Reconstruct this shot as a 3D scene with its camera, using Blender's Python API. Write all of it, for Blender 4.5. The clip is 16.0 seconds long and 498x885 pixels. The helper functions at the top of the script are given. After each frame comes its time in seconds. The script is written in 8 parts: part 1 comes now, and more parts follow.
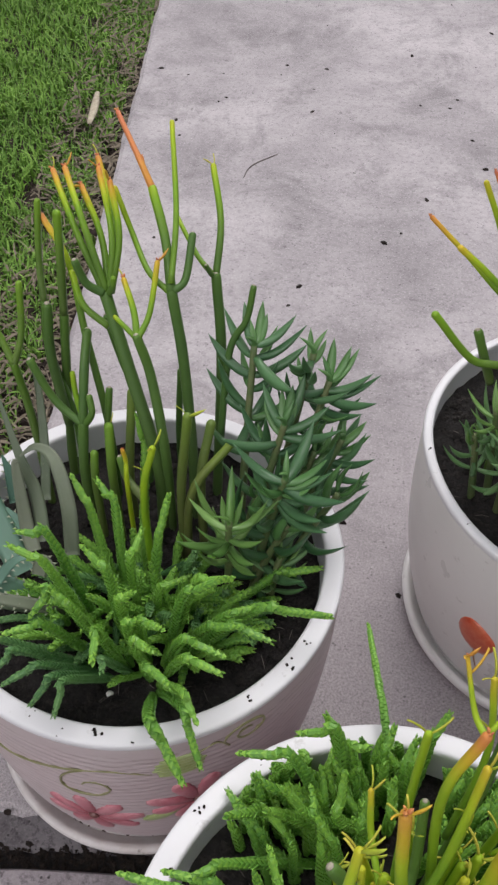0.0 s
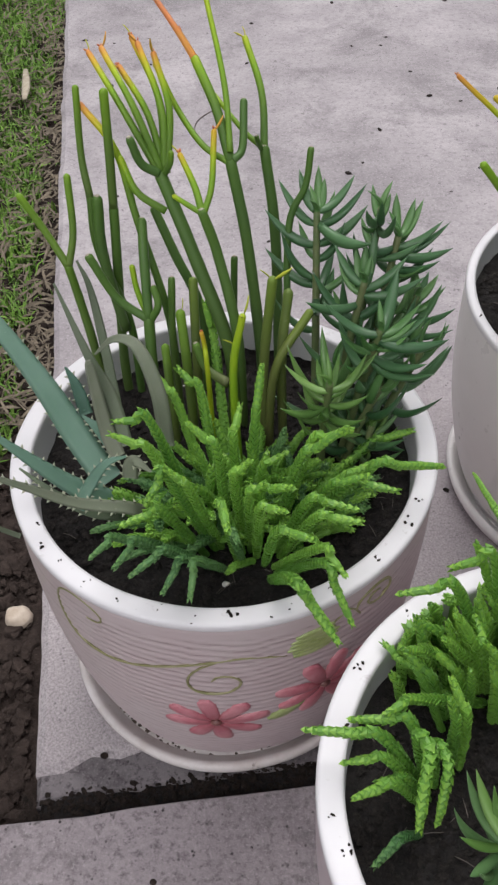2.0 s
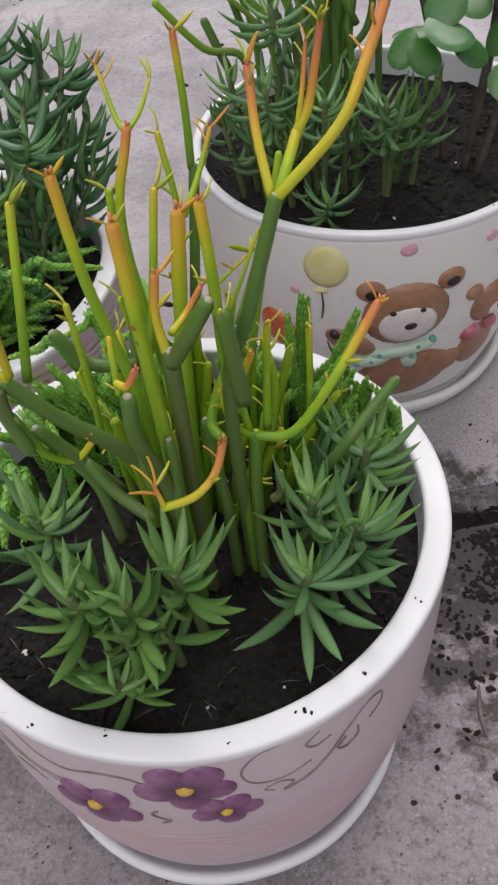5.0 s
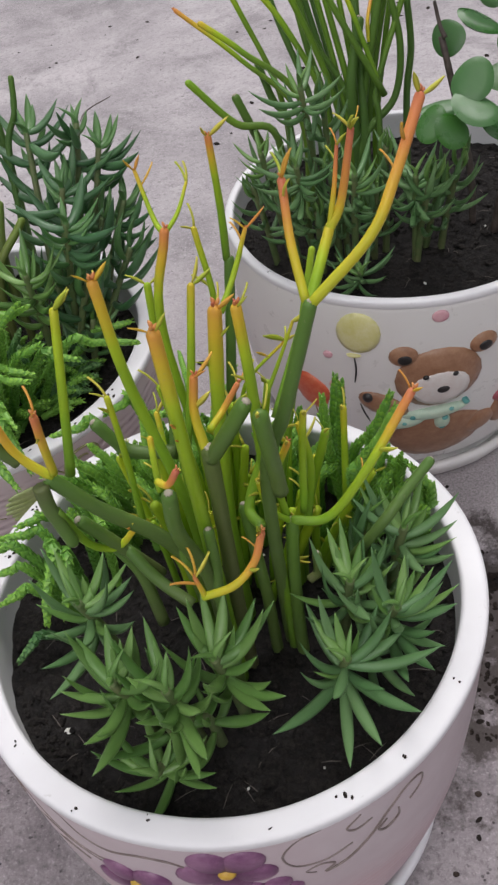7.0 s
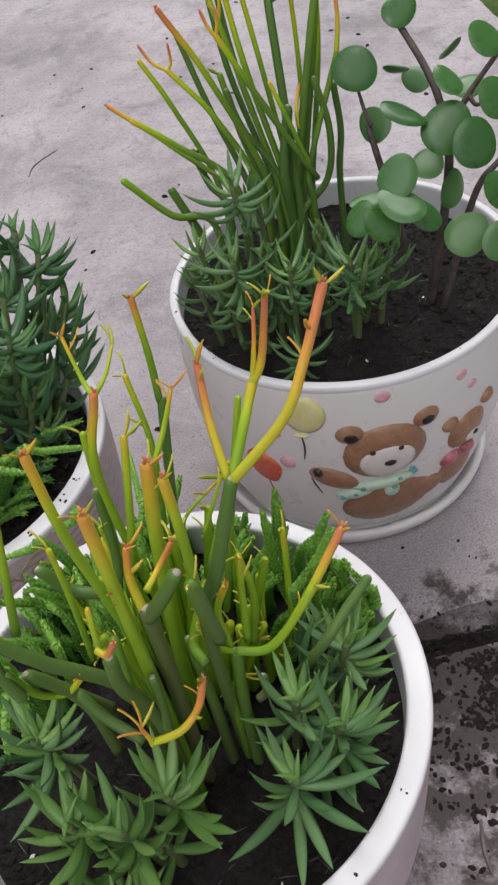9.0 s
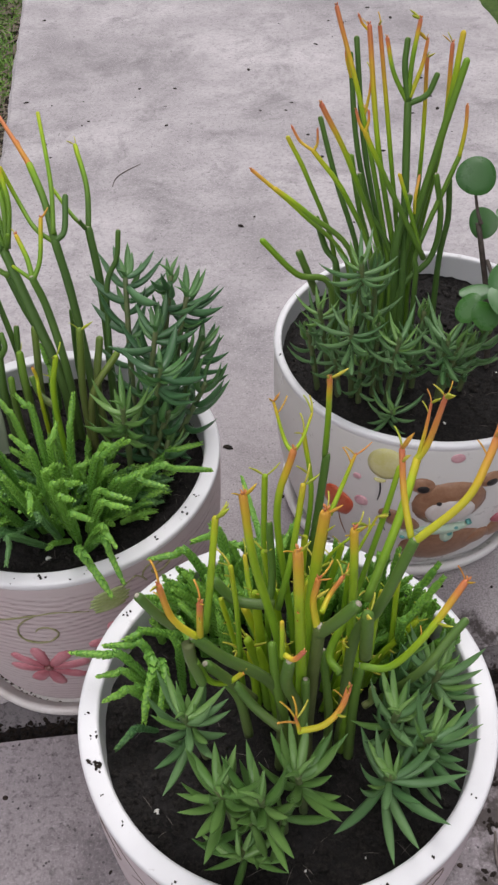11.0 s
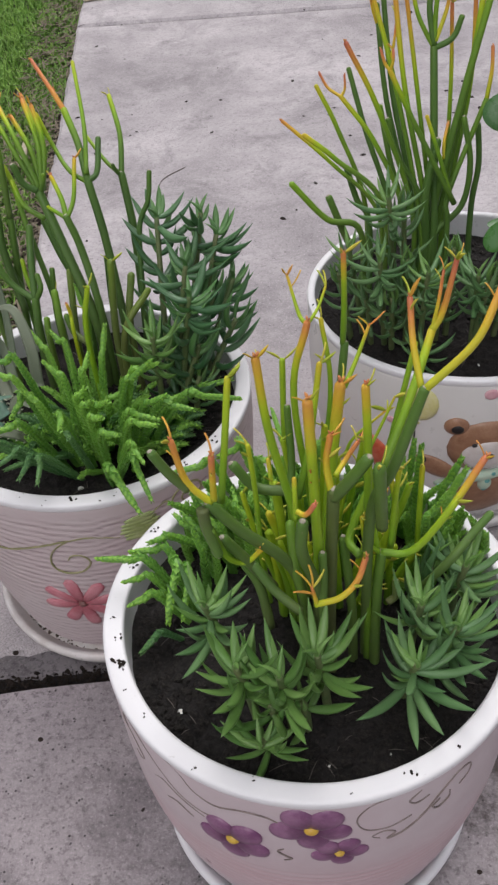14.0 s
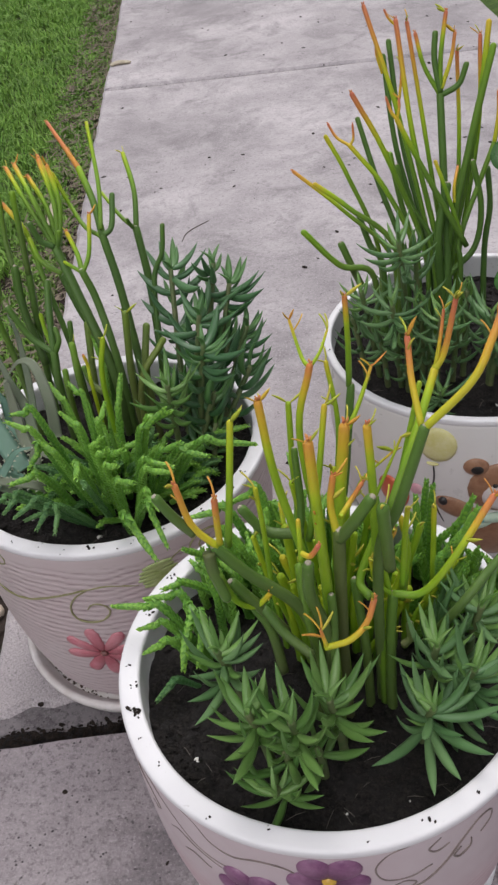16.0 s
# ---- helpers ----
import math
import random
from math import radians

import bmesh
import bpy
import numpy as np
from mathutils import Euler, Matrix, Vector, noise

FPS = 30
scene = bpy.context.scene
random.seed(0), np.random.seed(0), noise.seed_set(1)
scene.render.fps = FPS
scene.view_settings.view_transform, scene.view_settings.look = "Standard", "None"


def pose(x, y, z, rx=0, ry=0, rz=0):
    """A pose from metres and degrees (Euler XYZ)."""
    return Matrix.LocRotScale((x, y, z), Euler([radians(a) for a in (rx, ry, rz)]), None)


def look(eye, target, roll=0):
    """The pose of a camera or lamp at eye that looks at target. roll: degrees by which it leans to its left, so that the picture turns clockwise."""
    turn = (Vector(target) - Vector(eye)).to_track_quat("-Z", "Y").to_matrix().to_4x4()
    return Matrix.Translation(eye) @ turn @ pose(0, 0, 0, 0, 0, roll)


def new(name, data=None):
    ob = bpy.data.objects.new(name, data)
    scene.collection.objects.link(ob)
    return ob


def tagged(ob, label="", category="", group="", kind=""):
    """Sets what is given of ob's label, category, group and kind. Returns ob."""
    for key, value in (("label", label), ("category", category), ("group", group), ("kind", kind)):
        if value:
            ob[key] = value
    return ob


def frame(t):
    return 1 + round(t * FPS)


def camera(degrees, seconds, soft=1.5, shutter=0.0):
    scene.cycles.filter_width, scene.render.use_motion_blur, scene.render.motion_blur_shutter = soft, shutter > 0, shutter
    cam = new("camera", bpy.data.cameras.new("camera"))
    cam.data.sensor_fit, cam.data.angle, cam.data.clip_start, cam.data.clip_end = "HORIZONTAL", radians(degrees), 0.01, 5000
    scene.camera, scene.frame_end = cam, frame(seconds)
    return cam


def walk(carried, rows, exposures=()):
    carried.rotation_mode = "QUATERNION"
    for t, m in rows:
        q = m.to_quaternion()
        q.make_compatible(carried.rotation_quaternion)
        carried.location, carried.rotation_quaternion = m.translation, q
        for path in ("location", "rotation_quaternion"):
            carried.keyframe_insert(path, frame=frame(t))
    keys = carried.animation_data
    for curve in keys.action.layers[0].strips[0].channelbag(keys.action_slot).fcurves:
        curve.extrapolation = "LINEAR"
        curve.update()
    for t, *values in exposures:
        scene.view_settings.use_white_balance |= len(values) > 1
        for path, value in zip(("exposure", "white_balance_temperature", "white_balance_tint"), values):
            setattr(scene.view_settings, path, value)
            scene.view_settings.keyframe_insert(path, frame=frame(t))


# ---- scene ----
SKY, SUN = 0.075, 1.5
EXPOSURES = [(0.0, 0.75, 6400, 11), (16.0, 0.75, 6400, 11)]
# camera: seconds, eye, yaw, pitch, roll
cam = camera(29.73, 16.0, soft=2.5)
ROWS = [
    (0.0, 0.2330, 0.2722, 0.6442, 10.18, -47.02, 0.16),
    (0.5, 0.1913, 0.2604, 0.6243, 7.78, -47.19, 1.73),
    (1.0, 0.1581, 0.2506, 0.6023, 6.27, -46.93, -0.83),
    (1.5, 0.1420, 0.2408, 0.5846, 4.26, -46.79, -3.29),
    (2.0, 0.1473, 0.2196, 0.5839, 3.22, -46.47, -3.11),
    (2.5, 0.1727, 0.1967, 0.5862, 3.74, -46.02, -3.26),
    (3.0, 0.2197, 0.1722, 0.5839, 4.82, -47.76, -3.18),
    (3.5, 0.2742, 0.1349, 0.5670, 3.36, -49.70, -2.99),
    (4.0, 0.3286, 0.1069, 0.5403, 4.12, -48.45, -6.28),
    (4.2, 0.3370, 0.1035, 0.5394, 3.76, -48.10, -6.92),
    (6.3, 0.3311, 0.1270, 0.5242, 7.22, -45.57, -10.11),
    (6.6, 0.3315, 0.1249, 0.5311, 7.04, -45.26, -9.82),
    (7.0, 0.3356, 0.1205, 0.5533, 7.26, -44.61, -10.45),
    (7.5, 0.3348, 0.1211, 0.5572, 7.64, -44.43, -11.04),
    (8.0, 0.3379, 0.1313, 0.5713, 7.07, -44.63, -11.00),
    (8.5, 0.3512, 0.1419, 0.5812, 6.25, -44.79, -11.94),
    (8.7, 0.3599, 0.1493, 0.5861, 5.57, -44.76, -12.62),
    (10.8, 0.2921, 0.1174, 0.6920, 1.11, -45.03, -2.44),
    (11.0, 0.2759, 0.1038, 0.6885, 2.69, -44.97, -2.42),
    (11.5, 0.2549, 0.0739, 0.6783, 3.95, -44.72, -2.63),
    (12.0, 0.2720, 0.0560, 0.6473, 3.89, -45.51, -4.52),
    (12.5, 0.2924, 0.0491, 0.6262, 2.90, -44.91, -4.84),
    (13.0, 0.3008, 0.0527, 0.6131, 2.85, -44.15, -4.99),
    (13.5, 0.2981, 0.0518, 0.6245, 3.48, -43.10, -4.46),
    (14.0, 0.2963, 0.0435, 0.6280, 7.40, -41.53, -6.19),
    (14.5, 0.2885, 0.0408, 0.6326, 9.04, -40.26, -6.03),
    (15.0, 0.2865, 0.0394, 0.6359, 10.47, -39.18, -6.64),
    (15.5, 0.2939, 0.0410, 0.6348, 10.34, -38.46, -6.82),
    (16.0, 0.3121, 0.0407, 0.6257, 9.91, -38.21, -9.19),
]
walk(cam, [(t, pose(x, y, z, 90 + pitch, 0, yaw) @ pose(0, 0, 0, 0, 0, roll)) for t, x, y, z, yaw, pitch, roll in ROWS], EXPOSURES)
# end of camera
# ---- light ----
world = bpy.data.worlds.new("overcast_sky")
scene.world = world
world.use_nodes = True
wn, wl = world.node_tree.nodes, world.node_tree.links
wn.clear()
sky = wn.new("ShaderNodeTexSky")
sky.sky_type, sky.sun_disc = "NISHITA", False
sky.sun_elevation, sky.sun_rotation = radians(55), radians(200)
sky.dust_density, sky.air_density = 4.0, 1.0
grey = wn.new("ShaderNodeRGBToBW")
cloud = wn.new("ShaderNodeMixRGB")
cloud.inputs[0].default_value = 0.85
back, out = wn.new("ShaderNodeBackground"), wn.new("ShaderNodeOutputWorld")
back.inputs[1].default_value = SKY
wl.new(sky.outputs[0], grey.inputs[0])
wl.new(sky.outputs[0], cloud.inputs[1])
wl.new(grey.outputs[0], cloud.inputs[2])
wl.new(cloud.outputs[0], back.inputs[0])
wl.new(back.outputs[0], out.inputs[0])
sun_data = bpy.data.lights.new("sun", "SUN")
sun_data.energy, sun_data.angle, sun_data.color = SUN, radians(45), (1.0, 0.97, 0.94)
sun = new("sun", sun_data)
sun.matrix_world = look((0.5, 2.2, 3.0), (0.2, 0.4, 0))


# ---- materials ----
class Nodes:
    """A small builder round one node material."""

    def __init__(self, name, rough=0.5, metal=0.0, spec=0.5):
        self.mat = bpy.data.materials.new(name)
        self.mat.use_nodes = True
        self.t = self.mat.node_tree
        self.b = self.t.nodes["Principled BSDF"]
        self.b.inputs["Roughness"].default_value = rough
        self.b.inputs["Metallic"].default_value = metal
        self.b.inputs["Specular IOR Level"].default_value = spec
        self.co = self.t.nodes.new("ShaderNodeTexCoord")

    def put(self, value, socket):
        if hasattr(value, "is_output"):
            self.t.links.new(value, socket)
        else:
            socket.default_value = value

    def noise(self, scale, detail=4.0, rough=0.6, where="Object", stretch=None, distort=0.0):
        n = self.t.nodes.new("ShaderNodeTexNoise")
        n.inputs["Scale"].default_value, n.inputs["Detail"].default_value = scale, detail
        n.inputs["Roughness"].default_value, n.inputs["Distortion"].default_value = rough, distort
        v = self.co.outputs[where]
        if stretch:
            m = self.t.nodes.new("ShaderNodeMapping")
            m.inputs["Scale"].default_value = stretch
            self.t.links.new(v, m.inputs[0])
            v = m.outputs[0]
        self.t.links.new(v, n.inputs["Vector"])
        return n.outputs[0]

    def cells(self, scale, where="Object"):
        n = self.t.nodes.new("ShaderNodeTexVoronoi")
        n.inputs["Scale"].default_value = scale
        self.t.links.new(self.co.outputs[where], n.inputs["Vector"])
        return n.outputs["Distance"]

    def ramp(self, value, *stops):
        r = self.t.nodes.new("ShaderNodeValToRGB")
        e = r.color_ramp.elements
        while len(e) < len(stops):
            e.new(0.5)
        for k, (p, c) in zip(e, stops):
            k.position = p
            k.color = (c, c, c, 1) if isinstance(c, (int, float)) else (*c, 1)
        self.put(value, r.inputs[0])
        return r.outputs[0]

    def mix(self, fac, a, b, how="MIX"):
        m = self.t.nodes.new("ShaderNodeMixRGB")
        m.blend_type = how
        for v, s in zip((fac, a, b), m.inputs):
            self.put((*v, 1) if isinstance(v, tuple) else v, s)
        return m.outputs[0]

    def math(self, how, a, b):
        m = self.t.nodes.new("ShaderNodeMath")
        m.operation = how
        self.put(a, m.inputs[0])
        self.put(b, m.inputs[1])
        return m.outputs[0]

    def attribute(self, name):
        a = self.t.nodes.new("ShaderNodeAttribute")
        a.attribute_name = name
        return a.outputs["Fac"]

    def chance(self):
        return self.t.nodes.new("ShaderNodeObjectInfo").outputs["Random"]

    def island(self):
        return self.t.nodes.new("ShaderNodeNewGeometry").outputs["Random Per Island"]

    def bump(self, height, strength=0.3, depth=0.001):
        n = self.t.nodes.new("ShaderNodeBump")
        n.inputs["Strength"].default_value, n.inputs["Distance"].default_value = strength, depth
        self.t.links.new(height, n.inputs["Height"])
        old = self.b.inputs["Normal"].links
        if old:
            self.t.links.new(old[0].from_socket, n.inputs["Normal"])
        self.t.links.new(n.outputs[0], self.b.inputs["Normal"])

    def color(self, value):
        self.put((*value, 1) if isinstance(value, tuple) else value, self.b.inputs["Base Color"])
        return self

    def rough(self, value):
        self.put(value, self.b.inputs["Roughness"])
        return self


def concrete(name, light, dark, pits, stain, grain, sandy=None, much=0.75):
    n = Nodes(name, 0.88, spec=0.3)
    c = n.mix(n.ramp(n.noise(3.2, 6, 0.7), (0.36, 0.0), (0.64, 1.0)), dark, light)
    c = n.mix(n.ramp(n.noise(9, 6, 0.72, distort=0.6), (0.5, 0.0), (0.68, stain)), c, tuple(v * 0.6 for v in dark))
    c = n.mix(n.ramp(n.noise(24, 6, 0.75), (0.56, 0.0), (0.74, stain * 0.8)), c, tuple(v * 0.5 for v in dark))
    c = n.mix(n.ramp(n.noise(160, 4, 0.75), (0.32, grain), (0.5, 0.0), (0.7, 0.0)), c, tuple(v * 0.55 for v in dark))
    c = n.mix(n.ramp(n.noise(420, 2, 0.6), (0.55, 0.0), (0.75, 0.5)), c, tuple(min(1, v * 1.35) for v in light))
    c = n.mix(n.ramp(n.cells(21), (0.03, 0.4), (0.06, 0.0)), c, tuple(v * 0.35 for v in dark))
    c = n.mix(n.ramp(n.noise(70, 3, 0.8), (0.64, 0.0), (0.7, pits)), c, tuple(v * 0.4 for v in dark))
    if sandy:
        split = n.t.nodes.new("ShaderNodeSeparateXYZ")
        n.t.links.new(n.co.outputs["Object"], split.inputs[0])
        edge = n.math("ADD", split.outputs[1], n.math("MULTIPLY", n.math("SUBTRACT", n.noise(7, 5, 0.7), 0.5), 0.5))
        worn = n.mix(n.ramp(n.noise(560 if much > 0.7 else 340, 4, 0.8), (0.36, 0.0), (0.64, 1.0)), tuple(v * 0.5 for v in sandy), tuple(v * 1.35 for v in sandy))
        c = n.mix(n.ramp(edge, (0.62, much), (0.98, 0.0)), c, worn)
    pores = n.math("MULTIPLY", n.ramp(n.cells(230), (0.17, 1.0), (0.27, 0.0)), n.ramp(n.noise(55, 4, 0.7), (0.5, 0.0), (0.6, pits)))
    c = n.mix(pores, c, tuple(v * 0.3 for v in dark))
    far = n.t.nodes.new("ShaderNodeVectorMath")
    far.operation = "DISTANCE"
    far.inputs[1].default_value = (0.452, 0.455, 0)
    n.t.links.new(n.co.outputs["Object"], far.inputs[0])
    spilt = n.math("SUBTRACT", n.math("ADD", n.math("MULTIPLY", n.noise(38, 6, 0.7), 0.6), n.math("MULTIPLY", n.noise(11, 3, 0.6), 0.4)), n.math("MULTIPLY", far.outputs["Value"], 1.35))
    c = n.mix(n.ramp(spilt, (0.34, 0.0), (0.42, 0.9)), c, (0.05, 0.04, 0.037))
    n.color(c)
    n.bump(n.noise(300, 4, 0.7), 0.6 * grain, 0.0012)
    n.bump(n.noise(45, 4, 0.6), 0.35, 0.002)
    return n.mat


def earth(name, dark, light, scale=90, rough=0.95, flecks=0.5):
    n = Nodes(name, rough, spec=0.15)
    c = n.mix(n.ramp(n.noise(scale, 6, 0.75), (0.35, 0.0), (0.7, 1.0)), dark, light)
    c = n.mix(n.ramp(n.noise(scale * 7, 3, 0.7), (0.66, 0.0), (0.74, flecks)), c, tuple(min(1, v * 4) for v in light))
    n.color(c)
    n.bump(n.noise(scale * 2.2, 5, 0.75), 0.9, 0.004)
    return n.mat


def glaze(name, body, wash, rough=0.22, dirt=0.35, level=0.5, relief_color=None):
    n = Nodes(name, rough)
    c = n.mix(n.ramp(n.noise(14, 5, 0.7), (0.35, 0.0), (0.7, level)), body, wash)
    # a second colour mixed in where the ripe attribute is high
    if relief_color:
        c = n.mix(n.ramp(n.attribute("ripe"), (0.0, 0.0), (1.0, 0.8)), c, relief_color)
    c = n.mix(n.ramp(n.noise(75, 4, 0.75), (0.63, 0.0), (0.72, dirt)), c, (0.2, 0.16, 0.14))
    n.color(c).rough(n.ramp(n.noise(30, 4, 0.6), (0.3, rough * 0.8), (0.7, min(1.0, rough * 1.8))))
    n.bump(n.noise(60, 3, 0.5), 0.12, 0.001)
    return n.mat


def paint(name, a, b, rough=0.35, scale=120):
    n = Nodes(name, rough)
    n.color(n.mix(n.ramp(n.noise(scale, 5, 0.7), (0.35, 0.0), (0.68, 1.0)), a, b))
    n.bump(n.noise(scale * 2, 3, 0.6), 0.15, 0.0006)
    return n.mat


def petal_paint(name, a, b, core):
    """Brushed petal paint, darker towards the flower's heart, with fine streaks."""
    n = Nodes(name, 0.35)
    c = n.mix(n.ramp(n.noise(90, 5, 0.7), (0.35, 0.0), (0.68, 1.0)), a, b)
    c = n.mix(n.ramp(n.math("ADD", n.attribute("ripe"), n.math("MULTIPLY", n.math("SUBTRACT", n.noise(420, 3, 0.7), 0.5), 0.5)), (0.12, 0.85), (0.62, 0.0)), c, core)
    n.color(c)
    n.bump(n.noise(240, 3, 0.6), 0.2, 0.0006)
    return n.mat


def stalk(name):
    """Waxy stem whose pigment runs from dark green through yellow to coral with age."""
    n = Nodes(name, 0.42, spec=0.3)
    age = n.math("ADD", n.attribute("ripe"), n.math("MULTIPLY", n.math("SUBTRACT", n.noise(60, 4, 0.6), 0.5), 0.16))
    c = n.ramp(age, (0.0, (0.062, 0.13, 0.04)), (0.2, (0.105, 0.20, 0.032)), (0.4, (0.20, 0.36, 0.02)),
               (0.58, (0.39, 0.51, 0.022)), (0.76, (0.64, 0.43, 0.035)), (0.88, (0.66, 0.26, 0.065)), (1.0, (0.58, 0.17, 0.095)))
    c = n.mix(n.ramp(n.attribute("bark"), (0.0, 0.0), (1.0, 0.85)), c, (0.135, 0.105, 0.062))
    c = n.mix(n.ramp(n.noise(260, 3, 0.8), (0.66, 0.0), (0.75, 0.45)), c, (0.3, 0.26, 0.17))
    n.color(c).rough(n.ramp(n.noise(90, 3, 0.6), (0.3, 0.32), (0.7, 0.56)))
    n.bump(n.noise(190, 4, 0.7), 0.25, 0.0006)
    n.b.inputs["Subsurface Weight"].default_value = 0.06
    n.b.inputs["Subsurface Radius"].default_value = (0.004, 0.005, 0.001)
    return n.mat


def leafy(name, a, b, rough=0.4, edge=None, grain=300, each=True, spec=0.32):
    n = Nodes(name, rough, spec=spec)
    pick = n.math("ADD", n.math("MULTIPLY", n.chance() if each else n.island(), 0.6), n.math("MULTIPLY", n.noise(55, 4, 0.6), 0.5))
    c = n.mix(n.ramp(pick, (0.2, 0.0), (0.9, 1.0)), a, b)
    if edge:
        c = n.mix(n.ramp(n.attribute("ripe"), (0.72, 0.0), (1.0, 0.9)), c, edge)
    if not each:
        c = n.mix(n.ramp(n.noise(9, 4, 0.6), (0.36, 0.55), (0.62, 0.0)), c, tuple(0.6 * v for v in a))
    c = n.mix(n.ramp(n.noise(grain, 3, 0.8), (0.66, 0.0), (0.74, 0.3)), c, tuple(min(1, 2 * v) for v in b))
    n.color(c).rough(n.ramp(n.noise(120, 3, 0.6), (0.3, rough * 0.75), (0.7, min(1, rough * 1.4))))
    n.bump(n.noise(grain, 4, 0.7), 0.2, 0.0005)
    n.b.inputs["Subsurface Weight"].default_value = 0.05
    n.b.inputs["Subsurface Radius"].default_value = (0.002, 0.004, 0.001)
    return n.mat


M_SLAB = concrete("pale_concrete", (0.492, 0.452, 0.470), (0.282, 0.256, 0.270), 0.6, 0.66, 0.5, (0.405, 0.362, 0.374))
M_SLAB_WORN = concrete("worn_concrete", (0.425, 0.376, 0.396), (0.190, 0.167, 0.180), 1.0, 1.0, 1.0, (0.335, 0.292, 0.308), 0.28)
M_SLAB_DAMP = concrete("damp_broken_concrete", (0.235, 0.212, 0.222), (0.10, 0.088, 0.095), 1.0, 1.0, 1.0)
M_EARTH = earth("garden_earth", (0.022, 0.016, 0.014), (0.07, 0.052, 0.045), 70)
M_SOIL = earth("potting_soil", (0.0175, 0.0162, 0.0165), (0.046, 0.041, 0.040), 160, 0.9, 0.3)
M_SOIL_CRUMB = earth("potting_soil_crumb", (0.0145, 0.0135, 0.0138), (0.066, 0.056, 0.052), 420, 0.85, 0.3)
M_CRUMB = earth("soil_crumb", (0.014, 0.011, 0.010), (0.05, 0.038, 0.032), 200, 0.95)
M_SILT = earth("washed_silt", (0.05, 0.037, 0.03), (0.15, 0.115, 0.095), 200, 0.95)
M_LAWN_BASE = earth("lawn_soil", (0.04, 0.075, 0.02), (0.09, 0.14, 0.035), 40)
M_RIM = glaze("white_glaze", (0.71, 0.695, 0.725), (0.64, 0.615, 0.645), 0.38, 0.32)
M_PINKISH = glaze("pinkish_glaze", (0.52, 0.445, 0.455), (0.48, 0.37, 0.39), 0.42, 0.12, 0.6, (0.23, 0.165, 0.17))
M_LILAC = glaze("lilac_glaze", (0.545, 0.465, 0.495), (0.50, 0.385, 0.42), 0.34, 0.12, 0.7, (0.50, 0.30, 0.33))
M_CREAM = glaze("cream_glaze", (0.74, 0.72, 0.71), (0.70, 0.67, 0.66), 0.3, 0.3, 0.6)
M_STAINED = glaze("stained_saucer_glaze", (0.72, 0.69, 0.69), (0.42, 0.35, 0.32), 0.35, 0.8, 0.9)
M_PURPLE = petal_paint("purple_paint", (0.16, 0.05, 0.135), (0.30, 0.145, 0.25), (0.07, 0.014, 0.055))
M_ROSE = petal_paint("rose_paint", (0.46, 0.13, 0.17), (0.55, 0.25, 0.28), (0.30, 0.07, 0.09))
M_HEART = paint("dark_heart_paint", (0.10, 0.03, 0.03), (0.2, 0.08, 0.07))
M_BLUEDOT = paint("blue_green_paint", (0.08, 0.30, 0.30), (0.16, 0.42, 0.38))
M_YOLK = paint("yellow_paint", (0.55, 0.30, 0.04), (0.62, 0.42, 0.06))
M_VINE = paint("olive_paint", (0.20, 0.20, 0.08), (0.30, 0.28, 0.15))
M_INCISED = paint("incised_line_paint", (0.15, 0.115, 0.105), (0.28, 0.22, 0.21))
M_LEAFPAINT = paint("leaf_green_paint", (0.24, 0.31, 0.09), (0.40, 0.45, 0.22))
M_BROWN = paint("brown_paint", (0.26, 0.125, 0.07), (0.38, 0.21, 0.125))
M_WHITEPAINT = paint("white_paint", (0.72, 0.68, 0.66), (0.66, 0.58, 0.55))
M_BLACK = paint("black_paint", (0.012, 0.011, 0.011), (0.03, 0.025, 0.025))
M_BALLOON = paint("pale_yellow_paint", (0.62, 0.58, 0.22), (0.70, 0.66, 0.38))
M_PINKDOT = paint("pink_paint", (0.62, 0.30, 0.36), (0.70, 0.45, 0.48))
M_RED = paint("orange_red_paint", (0.55, 0.07, 0.025), (0.62, 0.16, 0.08))
M_MINT = paint("mint_paint", (0.42, 0.58, 0.46), (0.56, 0.66, 0.52))
M_STALK = stalk("pencil_stem")
M_TIPLEAF = leafy("yellow_leaflet", (0.36, 0.44, 0.04), (0.62, 0.52, 0.08), 0.45)
M_TIPLEAF_OLD = leafy("golden_leaflet", (0.62, 0.42, 0.04), (0.68, 0.27, 0.07), 0.45)
M_BUD = leafy("coral_tip_bud", (0.52, 0.13, 0.08), (0.62, 0.30, 0.09), 0.45)
M_FINGER_DARK = leafy("blue_green_finger_leaf", (0.036, 0.102, 0.040), (0.085, 0.180, 0.076), 0.34, spec=0.5)
M_FINGER = leafy("green_finger_leaf", (0.066, 0.158, 0.033), (0.145, 0.260, 0.066), 0.33, spec=0.5)
M_FINGER_GREY = leafy("grey_green_finger_leaf", (0.072, 0.165, 0.058), (0.15, 0.262, 0.106), 0.38, spec=0.45)
M_FINGER_YOUNG = leafy("young_finger_leaf", (0.091, 0.198, 0.042), (0.175, 0.304, 0.084), 0.36, spec=0.45)
M_FINGER_DARK_YOUNG = leafy("young_blue_green_finger_leaf", (0.055, 0.148, 0.040), (0.12, 0.24, 0.078), 0.36, spec=0.5)
M_SHOOT = paint("succulent_shoot", (0.09, 0.15, 0.05), (0.17, 0.18, 0.08), 0.6)
M_CHAIN = leafy("watch_chain_leaf", (0.100, 0.250, 0.040), (0.195, 0.395, 0.062), 0.42, (0.28, 0.50, 0.06), 400, spec=0.4)
